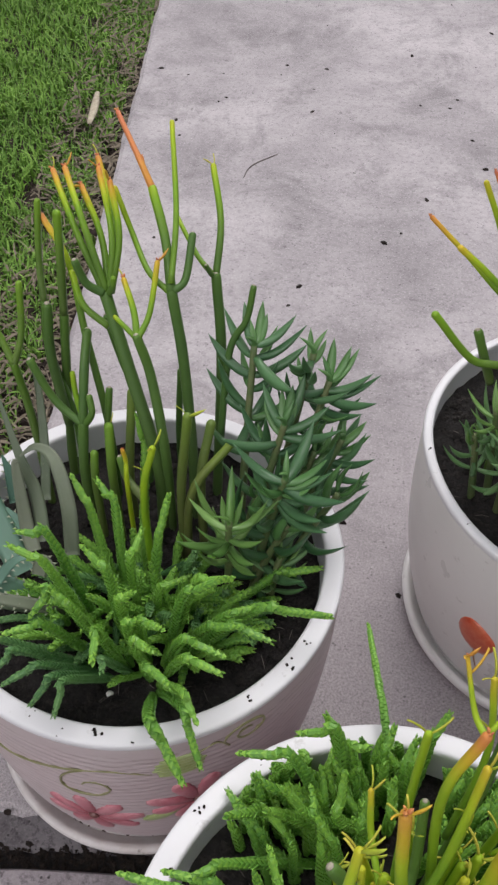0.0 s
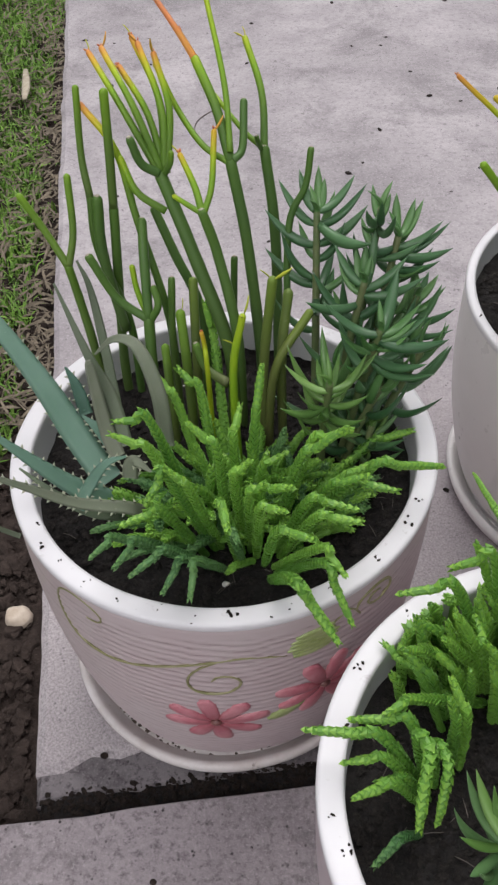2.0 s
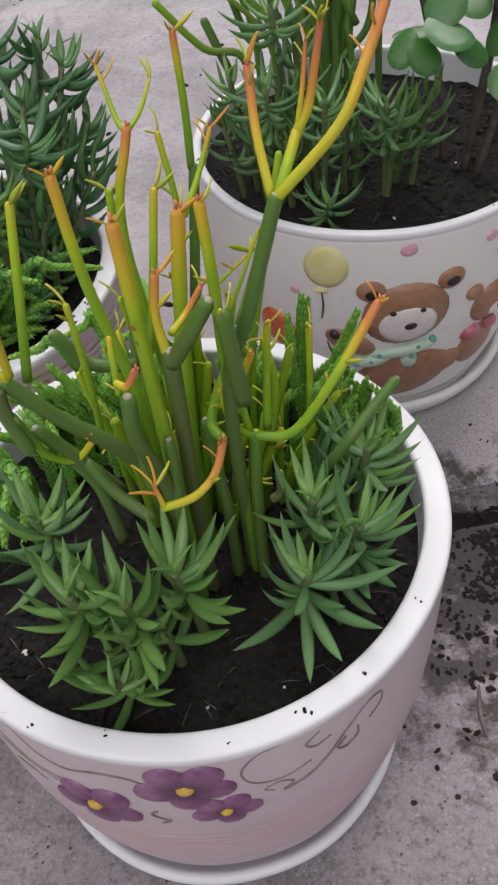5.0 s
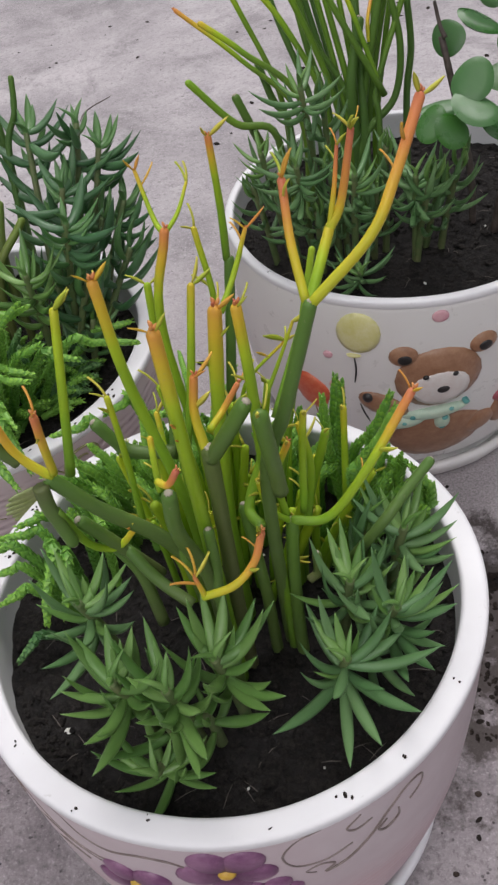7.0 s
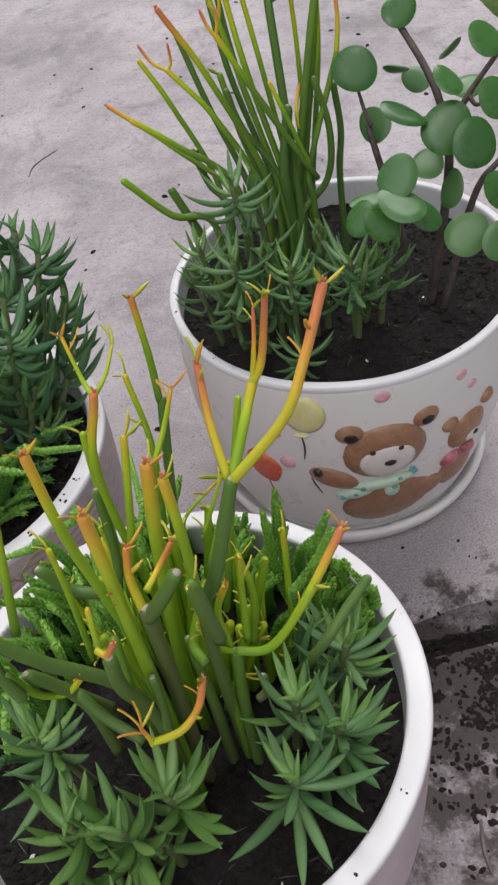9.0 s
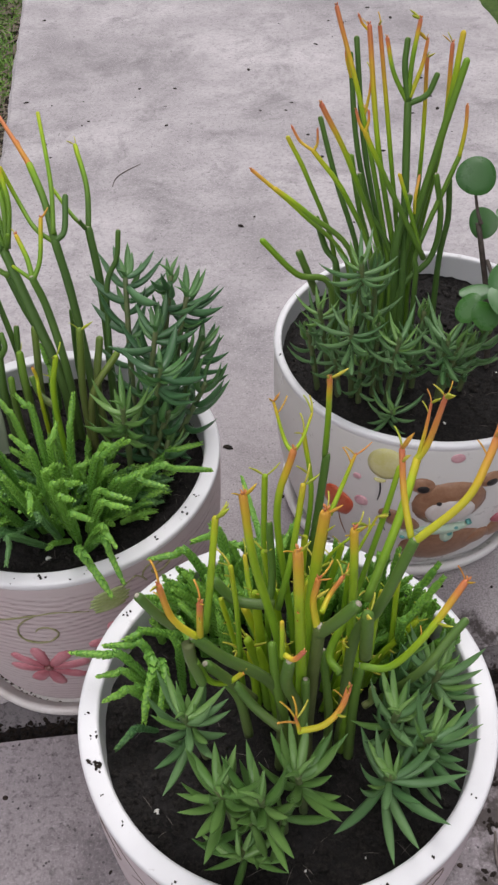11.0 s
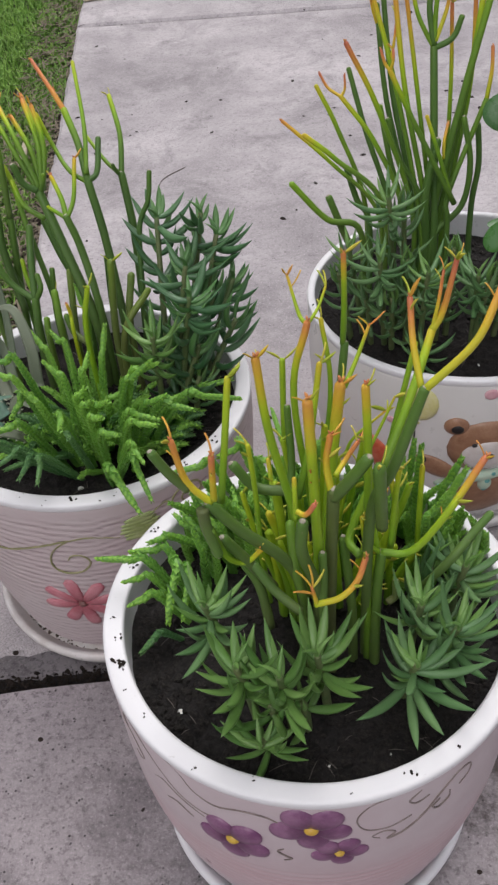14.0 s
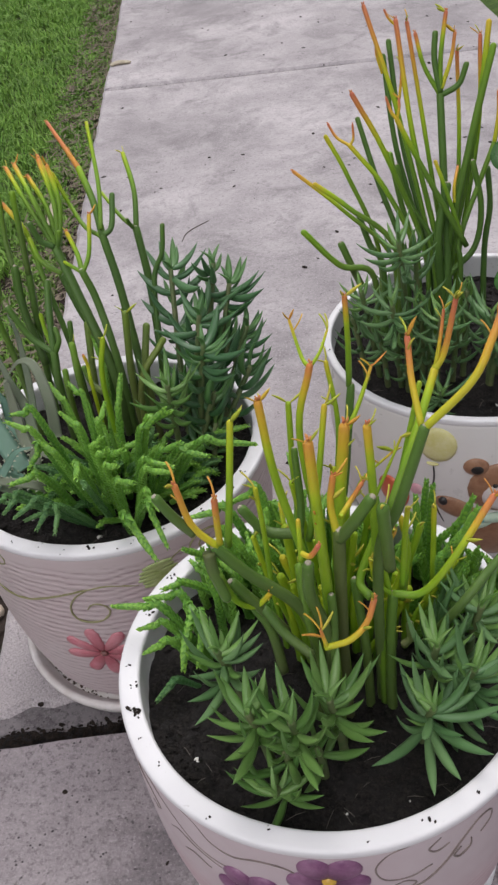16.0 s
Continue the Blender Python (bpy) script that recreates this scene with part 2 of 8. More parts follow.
M_CHAIN_DARK = leafy("dark_watch_chain_leaf", (0.055, 0.148, 0.048), (0.108, 0.235, 0.075), 0.45, (0.17, 0.31, 0.10), 400, spec=0.4)
M_ALOE = leafy("grey_green_aloe", (0.075, 0.165, 0.118), (0.145, 0.255, 0.19), 0.45, None, 240, spec=0.4)
M_ALOE_DRY = leafy("mauve_aloe", (0.12, 0.155, 0.10), (0.21, 0.22, 0.165), 0.55, None, 200)
M_TOOTH = paint("aloe_tooth", (0.27, 0.31, 0.22), (0.40, 0.40, 0.30))
M_JADE = leafy("round_jade_leaf", (0.022, 0.095, 0.014), (0.055, 0.165, 0.03), 0.28, spec=0.5)
# paler copy of M_JADE: sky sheen put into its colour, and the paler underside
M_JADE_PALE = leafy("sheen_jade_leaf", (0.042, 0.125, 0.032), (0.09, 0.195, 0.06), 0.33, spec=0.5)
M_JADE_STEM = paint("brown_jade_stem", (0.05, 0.035, 0.03), (0.11, 0.085, 0.075), 0.7)
M_GRASS = leafy("grass_blade", (0.115, 0.25, 0.034), (0.26, 0.44, 0.075), 0.55, None, 100, False)
M_STRAW = paint("dry_straw", (0.11, 0.09, 0.065), (0.27, 0.22, 0.16), 0.8)
M_TWIG = paint("dark_twig", (0.08, 0.065, 0.06), (0.18, 0.15, 0.135), 0.8)
M_PEBBLE = paint("pale_pebble", (0.45, 0.36, 0.28), (0.58, 0.50, 0.42), 0.7)
M_DRYLEAF = paint("pale_dry_leaf", (0.32, 0.27, 0.20), (0.50, 0.44, 0.34), 0.8)
M_SCAR = paint("dry_stem_scar", (0.30, 0.26, 0.20), (0.46, 0.42, 0.34), 0.7)
M_PERLITE = paint("perlite", (0.62, 0.60, 0.56), (0.75, 0.73, 0.70), 0.8)


# ---- building blocks ----
def mesh_of(name, verts, faces, material, smooth=True, ripe=None, bark=None):
    me = bpy.data.meshes.new(name)
    me.from_pydata([tuple(v) for v in verts], [], faces)
    me.materials.append(material)
    if smooth:
        me.polygons.foreach_set("use_smooth", [True] * len(me.polygons))
    for key, values in (("ripe", ripe), ("bark", bark)):
        if values is not None:
            me.attributes.new(key, "FLOAT", "POINT").data.foreach_set("value", [float(v) for v in values])
    me.update()
    return me


def thing(name, at, label, category, group="", kind=""):
    ob = new(name)
    ob.location, ob.empty_display_size = at, 0.02
    return tagged(ob, label, category, group, kind)


def part(name, data, parent, at=None, label=""):
    """One mesh under a thing; its vertices (or its pose) are given in the world."""
    ob = new(name, data)
    ob.parent = parent
    top = parent
    while top.parent:
        top = top.parent
    ob.matrix_basis = at if at is not None else Matrix()
    if parent is top:
        ob.matrix_parent_inverse = Matrix.Translation(top.location).inverted()
    return tagged(ob, label)


def spline(points, steps):
    """Catmull-Rom through the points."""
    p = [Vector(q) for q in points]
    p = [2 * p[0] - p[1]] + p + [2 * p[-1] - p[-2]]
    done = []
    for i in range(1, len(p) - 2):
        for k in range(steps):
            t = k / steps
            a, b, c, d = p[i - 1 : i + 3]
            done.append(0.5 * (2 * b + (c - a) * t + (2 * a - 5 * b + 4 * c - d) * t * t + (3 * b - a - 3 * c + d) * t ** 3))
    return done + [p[-2]]


def frames_along(path):
    """A right-angled pair across the path at each of its points, carried along without twist."""
    up = Vector((0.31, 0.57, 0.76))
    made = []
    for i, q in enumerate(path):
        d = (path[min(i + 1, len(path) - 1)] - path[max(i - 1, 0)]).normalized()
        a = (up - d * up.dot(d)).normalized()
        made.append((d, a, d.cross(a)))
        up = a
    return made


def tube(path, radii, seg=8, cap=True):
    verts, faces = [], []
    n = len(path)
    for q, (d, a, b), r in zip(path, frames_along(path), radii):
        for k in range(seg):
            w = 2 * math.pi * k / seg
            verts.append(q + r * (math.cos(w) * a + math.sin(w) * b))
    for i in range(n - 1):
        for k in range(seg):
            j = (k + 1) % seg
            faces.append((i * seg + k, i * seg + j, (i + 1) * seg + j, (i + 1) * seg + k))
    if cap:
        faces.append(tuple(reversed(range(seg))))
        faces.append(tuple((n - 1) * seg + k for k in range(seg)))
    return verts, faces


# ---- the pots' shape ----
class Pot:
    """A round pot whose foot stands a little aside of its rim."""

    def __init__(self, x, y, high, rim, lip, foot, relief, aside=0.0):
        self.x, self.y, self.high, self.rim, self.lip, self.foot, self.relief, self.aside = x, y, high, rim, lip, foot, relief, aside

    def share(self, z):
        return max(0.0, min(1.0, (z - 0.012) / (self.high - 0.012)))

    def middle(self, z):
        return self.x + self.aside * (1 - self.share(z))

    def radius(self, z):
        """The outer radius at a height above the ground."""
        t = self.share(z)
        return self.foot + (self.rim - 0.0006 - self.foot) * (1 - (1 - t) ** 2.6) - 0.008 * max(0.0, 1 - t / 0.06) ** 2

    def groove(self, angle, z):
        if self.relief == "none":
            return 0.0
        if self.relief == "low":
            where = max(0.0, min(1.0, (0.124 - z) / 0.012, (z - 0.05) / 0.02))
            s = z * 1000 + 1.2 * noise.noise((math.cos(angle) * 3, math.sin(angle) * 3, z * 9))
            return 0.0009 * where * (abs(math.sin(s * math.pi / 6.5)) ** 0.7 - 0.7)
        s = z * 1000 + 5.5 * noise.noise((math.cos(angle) * 2.2, math.sin(angle) * 2.2, z * 9)) + 2 * noise.noise((math.cos(angle) * 9, math.sin(angle) * 9, z * 20))
        deep = abs(math.sin(s * math.pi / 5.4)) ** 0.5 - 0.75
        where = max(0.0, min(1.0, (self.high - 0.012 - z) / 0.006))
        return 0.0013 * deep * where

    def at(self, angle, z, out=0.0):
        r = self.radius(z) + out
        return Vector((self.middle(z) + r * math.cos(angle), self.y + r * math.sin(angle), z))


def ring_mesh(pot, profile, seg, relief=False):
    """A turned surface. The profile's rows are radius and height, from the inside floor over the lip to the foot."""
    verts, faces = [], []
    for r, z in profile:
        for k in range(seg):
            w = 2 * math.pi * k / seg
            q = r + (pot.groove(w, z) if relief else 0.0) + 0.0006 * noise.noise((math.cos(w) * 2, math.sin(w) * 2, z * 12))
            verts.append((pot.middle(z) + q * math.cos(w), pot.y + q * math.sin(w), z))
    for i in range(len(profile) - 1):
        for k in range(seg):
            j = (k + 1) % seg
            faces.append((i * seg + k, i * seg + j, (i + 1) * seg + j, (i + 1) * seg + k))
    return verts, faces


def build_pot(pot, label, body_material):
    top = thing("planter_pot", (pot.x, pot.y, 0.012), label, "flower pot", "planted pots on the path")
    h, rim, lip = pot.high, pot.rim, pot.lip
    w = rim - lip
    rows = [(lip - 0.010, h - 0.065), (lip - 0.002, h - 0.035), (lip, h - 0.006), (lip, h - 0.003), (lip + 0.0002, h - 0.0013), (lip + 0.0008, h - 0.0004), (lip + 0.0016, h), (lip + 0.0026, h + 0.0001), (lip + w * 0.5, h + 0.0001), (rim - 0.0030, h + 0.0001), (rim - 0.0020, h),
            (rim - 0.0009, h - 0.0003), (rim - 0.0003, h - 0.0010), (rim, h - 0.0022), (rim, h - 0.0038), (rim - 0.0006, h - 0.0055)]
    v, f = ring_mesh(pot, rows, 128)
    part("rim", mesh_of("rim", v, f, M_RIM), top, label="glossy white thick rim")
    n = 120
    zs = [h - 0.0042 - (h - 0.0042 - 0.013) * k / n for k in range(n + 1)]
    rows = [(pot.radius(z) - (0.0003 if z > h - 0.006 else 0.0), z) for z in zs] + [(pot.radius(0.013) - 0.004, 0.0122), (0.0, 0.0122)]
    v, f = ring_mesh(pot, rows, 220, True)
    # 0 on the plain wall, up to 1 in the deepest grooves
    relief_mix = [max(0.0, min(1.0, -pot.groove(2 * math.pi * (k % 220) / 220, v[k][2]) / 0.0008)) for k in range(len(v))]
    if pot.relief == "low":
        relief_mix = [min(1.0, q + 0.4 * max(0.0, min(1.0, (0.135 - p[2]) / 0.03, (p[2] - 0.045) / 0.03))) for p, q in zip(v, relief_mix)]
    part("body", mesh_of("body", v, f, body_material, ripe=relief_mix), top)
    return top


def build_saucer(x, y, r, label, glazed):
    flat = Pot(x, y, 0.02, r, r, r, "none")
    wall = [(r - 0.012, 0.0005), (r - 0.006, 0.004), (r - 0.001, 0.013), (r, 0.017), (r - 0.0008, 0.0195), (r - 0.003, 0.0205), (r - 0.0055, 0.0195), (r - 0.0075, 0.0165), (r - 0.013, 0.0119)]
    floor = [(0.0, 0.0025), (r - 0.02, 0.0025), (r - 0.018, 0.0005), (r - 0.0121, 0.0005), (r - 0.0131, 0.0116), (0.0, 0.0116)]
    top = thing("plant_saucer", (x, y, 0), label, "saucer", "saucers under the pots")
    v, f = ring_mesh(flat, wall, 128)
    part("raised_edge", mesh_of("raised_edge", v, f, glazed), top)
    v, f = ring_mesh(flat, floor, 96)
    part("dish", mesh_of("dish", v, f, glazed), top)
    return top


def dome(pot, parent, name, angle, z, wide, tall, turn, high, material, point=0.0, label="", lift=0.0008):
    """A raised oval on the pot's wall; angles in degrees, sizes are half widths. point: how far its outer end is drawn in."""
    a0, t = radians(angle), radians(turn)
    verts, rows, seg, along = [], 6, 18, []
    r0 = pot.radius(z)
    for i in range(rows + 1):
        s = min(1.0, i / (rows - 1))
        for k in range(seg):
            w = 2 * math.pi * k / seg
            u, v = wide * s * math.cos(w), tall * s * math.sin(w) * (1 - point * max(0.0, s * math.cos(w)) ** 1.5)
            x, y = u * math.cos(t) - v * math.sin(t), u * math.sin(t) + v * math.cos(t)
            along.append(0.5 + 0.5 * s * math.cos(w))
            verts.append(pot.at(a0 + x / r0, z + y, (-0.0025 if i == rows else lift + high * (1 - s ** 3.2))))
    faces = [(i * seg + k, i * seg + (k + 1) % seg, (i + 1) * seg + (k + 1) % seg, (i + 1) * seg + k) for i in range(rows) for k in range(seg)]
    return part(name, mesh_of(name, verts, faces, material, ripe=along), parent, label=label)


def line_on(pot, parent, name, points, width, material, label=""):
    """A thin raised or painted line on the wall through (angle, height) pairs."""
    path = spline([(radians(a) * 0.11, z, 0) for a, z in points], 8)
    path = [pot.at(q.x / 0.11, q.y, 0.0002) for q in path]
    n = len(path)
    v, f = tube(path, [width * (0.45 + 0.55 * math.sin(math.pi * (0.08 + 0.84 * k / (n - 1)))) for k in range(n)], 6)
    return part(name, mesh_of(name, v, f, material), parent, label=label)


def curl(pot, parent, angle, z, size, turns, start, flip, width, material, tail=()):
    """A scroll that winds outward, with a tail to follow."""
    pts = []
    n = int(10 * turns)
    for k in range(n + 1):
        w = radians(start) + flip * 2 * math.pi * turns * k / n
        s = size * (0.22 + 0.78 * k / n)
        pts.append((angle + math.degrees(1.25 * s * math.cos(w) / 0.11), z + s * math.sin(w)))
    return line_on(pot, parent, "scroll", pts + list(tail), width, material)


def flower(pot, parent, angle, z, size, petals, turn, material, heart, lobed=1.0, high=0.0022, core=0.2, draw=-0.25):
    """Separate raised petals round a small heart."""
    for k in range(petals):
        w = 360 * k / petals + turn + random.uniform(-5, 5)
        d, s = 0.56 * size, random.uniform(0.93, 1.07)
        a, h = angle + math.degrees(d * math.cos(radians(w)) / pot.radius(z)), z + d * math.sin(radians(w))
        dome(pot, parent, "petal", a, h, size * 0.47 * s, size * 0.33 * lobed * s, w, high, material, draw)
    dome(pot, parent, "flower_heart", angle, z, size * core, size * core * 0.75, 0, high + 0.0008, heart, label="small painted flower centre")


# ---- plants ----
SPROUT = random.Random(5)


HABIT = {}  # by plant: how late the stems turn yellow, where they turn orange, how stout the young ones are, how yellow they begin and become


def stem(plant, points, r0, r1, ripe0, ripe1, bark=0.0, leaves=0, name="stem"):
    """A succulent stem through the points: thickness and age at both ends, old bark at its foot, leaflets at its tip."""
    path = spline(points, 7)
    n = len(path)
    s = [k / (n - 1) for k in range(n)]
    ageing, blush, stout, paler, yellow = HABIT.get(plant.name, (2.2, 0.6, 1.0, 0.0, 0.63))
    golden = ripe0 >= 0.44 and ripe1 >= 0.88  # the youngest shoots are golden almost from their foot
    if ripe0 >= 0.3:
        ripe0 = min(0.9, ripe0 + paler)
        r0, r1 = r0 * stout, r1 * stout
    radii = [r0 + (r1 - r0) * t + 0.05 * r0 * noise.noise(path[k] * 90) for k, t in enumerate(s)]
    d = (path[-1] - path[-2]).normalized()
    r = radii[-1]
    path += [path[-1] + d * r * 0.45, path[-1] + d * r * 0.8, path[-1] + d * r * 0.95]
    radii += [r * 0.86, r * 0.5, r * 0.12]
    s += [1.0, 1.0, 1.0]
    v, f = tube(path, radii, 9)
    if golden:
        ageing, blush, yellow, ripe0 = 0.5, 0.4, max(yellow, 0.76), max(ripe0, 0.6)
    green = min(ripe1, max(ripe0, yellow))
    ripe = [ripe0 + (green - ripe0) * t ** ageing + (ripe1 - green) * max(0.0, (t - blush) / (1 - blush)) ** 0.8 for t in s for _ in range(9)]
    old = [bark * (1 - 0.5 * t if bark >= 0.8 else (1 - t) ** 1.2) for t in s for _ in range(9)]
    ob = part(name, mesh_of(name, v, f, M_STALK, ripe=ripe, bark=old), plant)
    if ripe1 <= 0.2 and not leaves:
        tip = path[-1] - d * r * 0.28
        v, f = tube([tip, tip + d * r * 0.2, tip + d * r * 0.34], [r * 0.62, r * 0.5, r * 0.15], 8)
        part("tip_scar", mesh_of("tip_scar", v, f, M_SCAR), ob)
    for k in range(3 if ripe1 >= 0.78 else 0):  # buds crowning the tip
        w = 2.1 * k + SPROUT.uniform(-0.4, 0.4)
        out = (d * 0.8 + Vector((math.cos(w), math.sin(w), 0.2)) * 0.55).normalized()
        at = path[n - 1] + d * r * 0.5 + out * r * 0.45
        part("tip_bud", BUD, ob, Matrix.Translation(at) @ out.to_track_quat("Z", "Y").to_matrix().to_4x4() @ Matrix.Scale(r / 0.002 * SPROUT.uniform(0.7, 1.25), 4))
    for k in range(leaves):
        w = SPROUT.uniform(0, 6.283)
        out = (d * SPROUT.uniform(0.3, 0.9) + Vector((math.cos(w), math.sin(w), SPROUT.uniform(-0.1, 0.4))) * 0.7).normalized()
        turn = out.to_track_quat("Z", "Y").to_matrix().to_4x4()
        k0 = n - 1 if k < 2 else SPROUT.randrange(int(n * 0.55), n)
        at = path[k0] + out * radii[k0] * 0.8
        part("leaflet", SPROUT.choice(LEAFLETS if ripe1 > 0.75 else LEAFLETS[:2]), ob, Matrix.Translation(at) @ turn @ Matrix.Scale(SPROUT.uniform(0.65, 1.3), 4))
    return ob


def finger_mesh(name, material, long, wide, thick, bow, point, hollow):
    """A fleshy pointed leaf along z that bows towards x: keeled below, flatter or hollow above. wide and thick are half sizes."""
    rows, seg = 12, 10
    verts = []
    for i in range(rows):
        t = i / (rows - 1)
        s = 0.55 + 0.45 * math.sin(math.pi / 2 * t / 0.45) if t < 0.45 else 1 - ((t - 0.45) / 0.55) ** point
        s = max(s, 0.03)
        c = Vector((bow * long * t * t, 0, long * t * (1 - 0.2 * bow * t)))
        for k in range(seg):
            w = 2 * math.pi * k / seg
            x = math.cos(w)
            verts.append(c + Vector((thick * s * x * (hollow if x > 0 else 1.1), wide * s * math.sin(w), 0)))
    faces = [(i * seg + k, i * seg + (k + 1) % seg, (i + 1) * seg + (k + 1) % seg, (i + 1) * seg + k) for i in range(rows - 1) for k in range(seg)]
    faces += [tuple((rows - 1) * seg + k for k in range(seg)), tuple(reversed(range(seg)))]
    return mesh_of(name, verts, faces, material)


def leaflet_mesh(material, wide):
    verts, rows = [], 6
    for i in range(rows):
        t = i / (rows - 1)
        w = wide * math.sin(math.pi * (0.12 + 0.86 * t)) ** 0.8
        x = 0.0022 * t * t
        verts += [(x, -w, 0.0086 * t), (x - 0.0005, 0, 0.0086 * t), (x, w, 0.0086 * t), (x + 0.0004, 0, 0.0086 * t)]
    faces = [(4 * i + k, 4 * i + (k + 1) % 4, 4 * i + 4 + (k + 1) % 4, 4 * i + 4 + k) for i in range(rows - 1) for k in range(4)]
    return mesh_of("leaflet", verts, faces + [(3, 2, 1, 0), (20, 21, 22, 23)], material)


LEAFLETS = [leaflet_mesh(M_TIPLEAF, 0.0011), leaflet_mesh(M_TIPLEAF, 0.0008), leaflet_mesh(M_TIPLEAF_OLD, 0.0010), leaflet_mesh(M_TIPLEAF_OLD, 0.0005)]
BUD = finger_mesh("tip_bud", M_BUD, 0.0024, 0.0006, 0.0006, 0.2, 2.0, 1.0)
SHAPES = {  # length, half width, half thickness, bow, how blunt, how full above
    "dark": ((0.034, 0.0036, 0.0035, 0.72, 2.7, 0.9), (0.034, 0.0035, 0.0035, 0.92, 2.7, 0.9), (0.034, 0.0036, 0.0034, 0.55, 2.5, 0.85)),
    "green": ((0.034, 0.0029, 0.0030, 0.78, 2.4, 0.9), (0.034, 0.0028, 0.0030, 1.0, 2.4, 0.9), (0.034, 0.0030, 0.0029, 0.60, 2.3, 0.85)),
    "grey": ((0.034, 0.0027, 0.0028, 0.72, 2.4, 0.9), (0.034, 0.0026, 0.0028, 0.95, 2.4, 0.9), (0.034, 0.0027, 0.0027, 0.52, 2.2, 0.85)),
}
FINGERS = {key: [finger_mesh("finger_leaf", m, *form) for form in SHAPES[key]] for key, m in (("dark", M_FINGER_DARK), ("green", M_FINGER), ("grey", M_FINGER_GREY))}
YOUNG = {key: [finger_mesh("finger_leaf", M_FINGER_DARK_YOUNG if key == "dark" else M_FINGER_YOUNG, *form) for form in SHAPES[key]] for key in SHAPES}


WALLS = {}  # the pot that each plant stands in


def shut_in(plant, q, room=0.003):
    """Whether a point would lie in or past the wall of the plant's pot."""
    pot = WALLS[plant.name]
    return q.z < pot.high + room and math.hypot(q.x - pot.x, q.y - pot.y) > pot.lip - room


def finger_shoot(plant, base, mid, top, pairs, kind, size=1.0, low=84, high=16, span=0.03, turn=0.0, spin=0.25):
    """A shoot with crossed pairs of fleshy leaves over its last stretch (span), opened by low degrees below and high at the bud."""
    path = spline([base, mid, top], 14)
    n = len(path)
    v, f = tube(path, [0.0027 - 0.0008 * k / (n - 1) for k in range(n)], 7)
    shoot = part("shoot", mesh_of("shoot", v, f, M_SHOOT), plant)
    fr = frames_along(path)
    left = [0.0] * n
    for k in range(n - 2, -1, -1):
        left[k] = left[k + 1] + (path[k + 1] - path[k]).length
    for i in range(pairs):
        u = i / max(1, pairs - 1)
        want = span * (1 - u)
        k = min(range(n), key=lambda j: abs(left[j] - want))
        d, a, b = fr[k]
        scale = size * (1.0 - 0.45 * u ** 7) * (0.9 + 0.1 * min(1.0, 3 * u))
        for side in (0, 1):
            open_up = radians(low + (high - low) * u ** 1.5 + SPROUT.uniform(-9, 9))
            w = turn + math.pi * side + math.pi / 2 * (i % 2) + spin * i + SPROUT.uniform(-0.2, 0.2)
            out = math.cos(w) * a + math.sin(w) * b
            z = (math.cos(open_up) * d + math.sin(open_up) * out).normalized()
            x = (d - z * d.dot(z)).normalized()
            m = Matrix((x, z.cross(x), z)).transposed().to_4x4()
            at = path[k] + out * 0.0012
            long = scale * SPROUT.uniform(0.86, 1.1)
            if shut_in(plant, at + z * 0.032 * long) or shut_in(plant, at + z * 0.02 * long):
                continue
            leaf = SPROUT.choice((YOUNG if u > 0.72 else FINGERS)[kind])
            part("finger_leaf", leaf, shoot, Matrix.Translation(at) @ m @ Matrix.Diagonal((scale, scale, long, 1)))
    return shoot


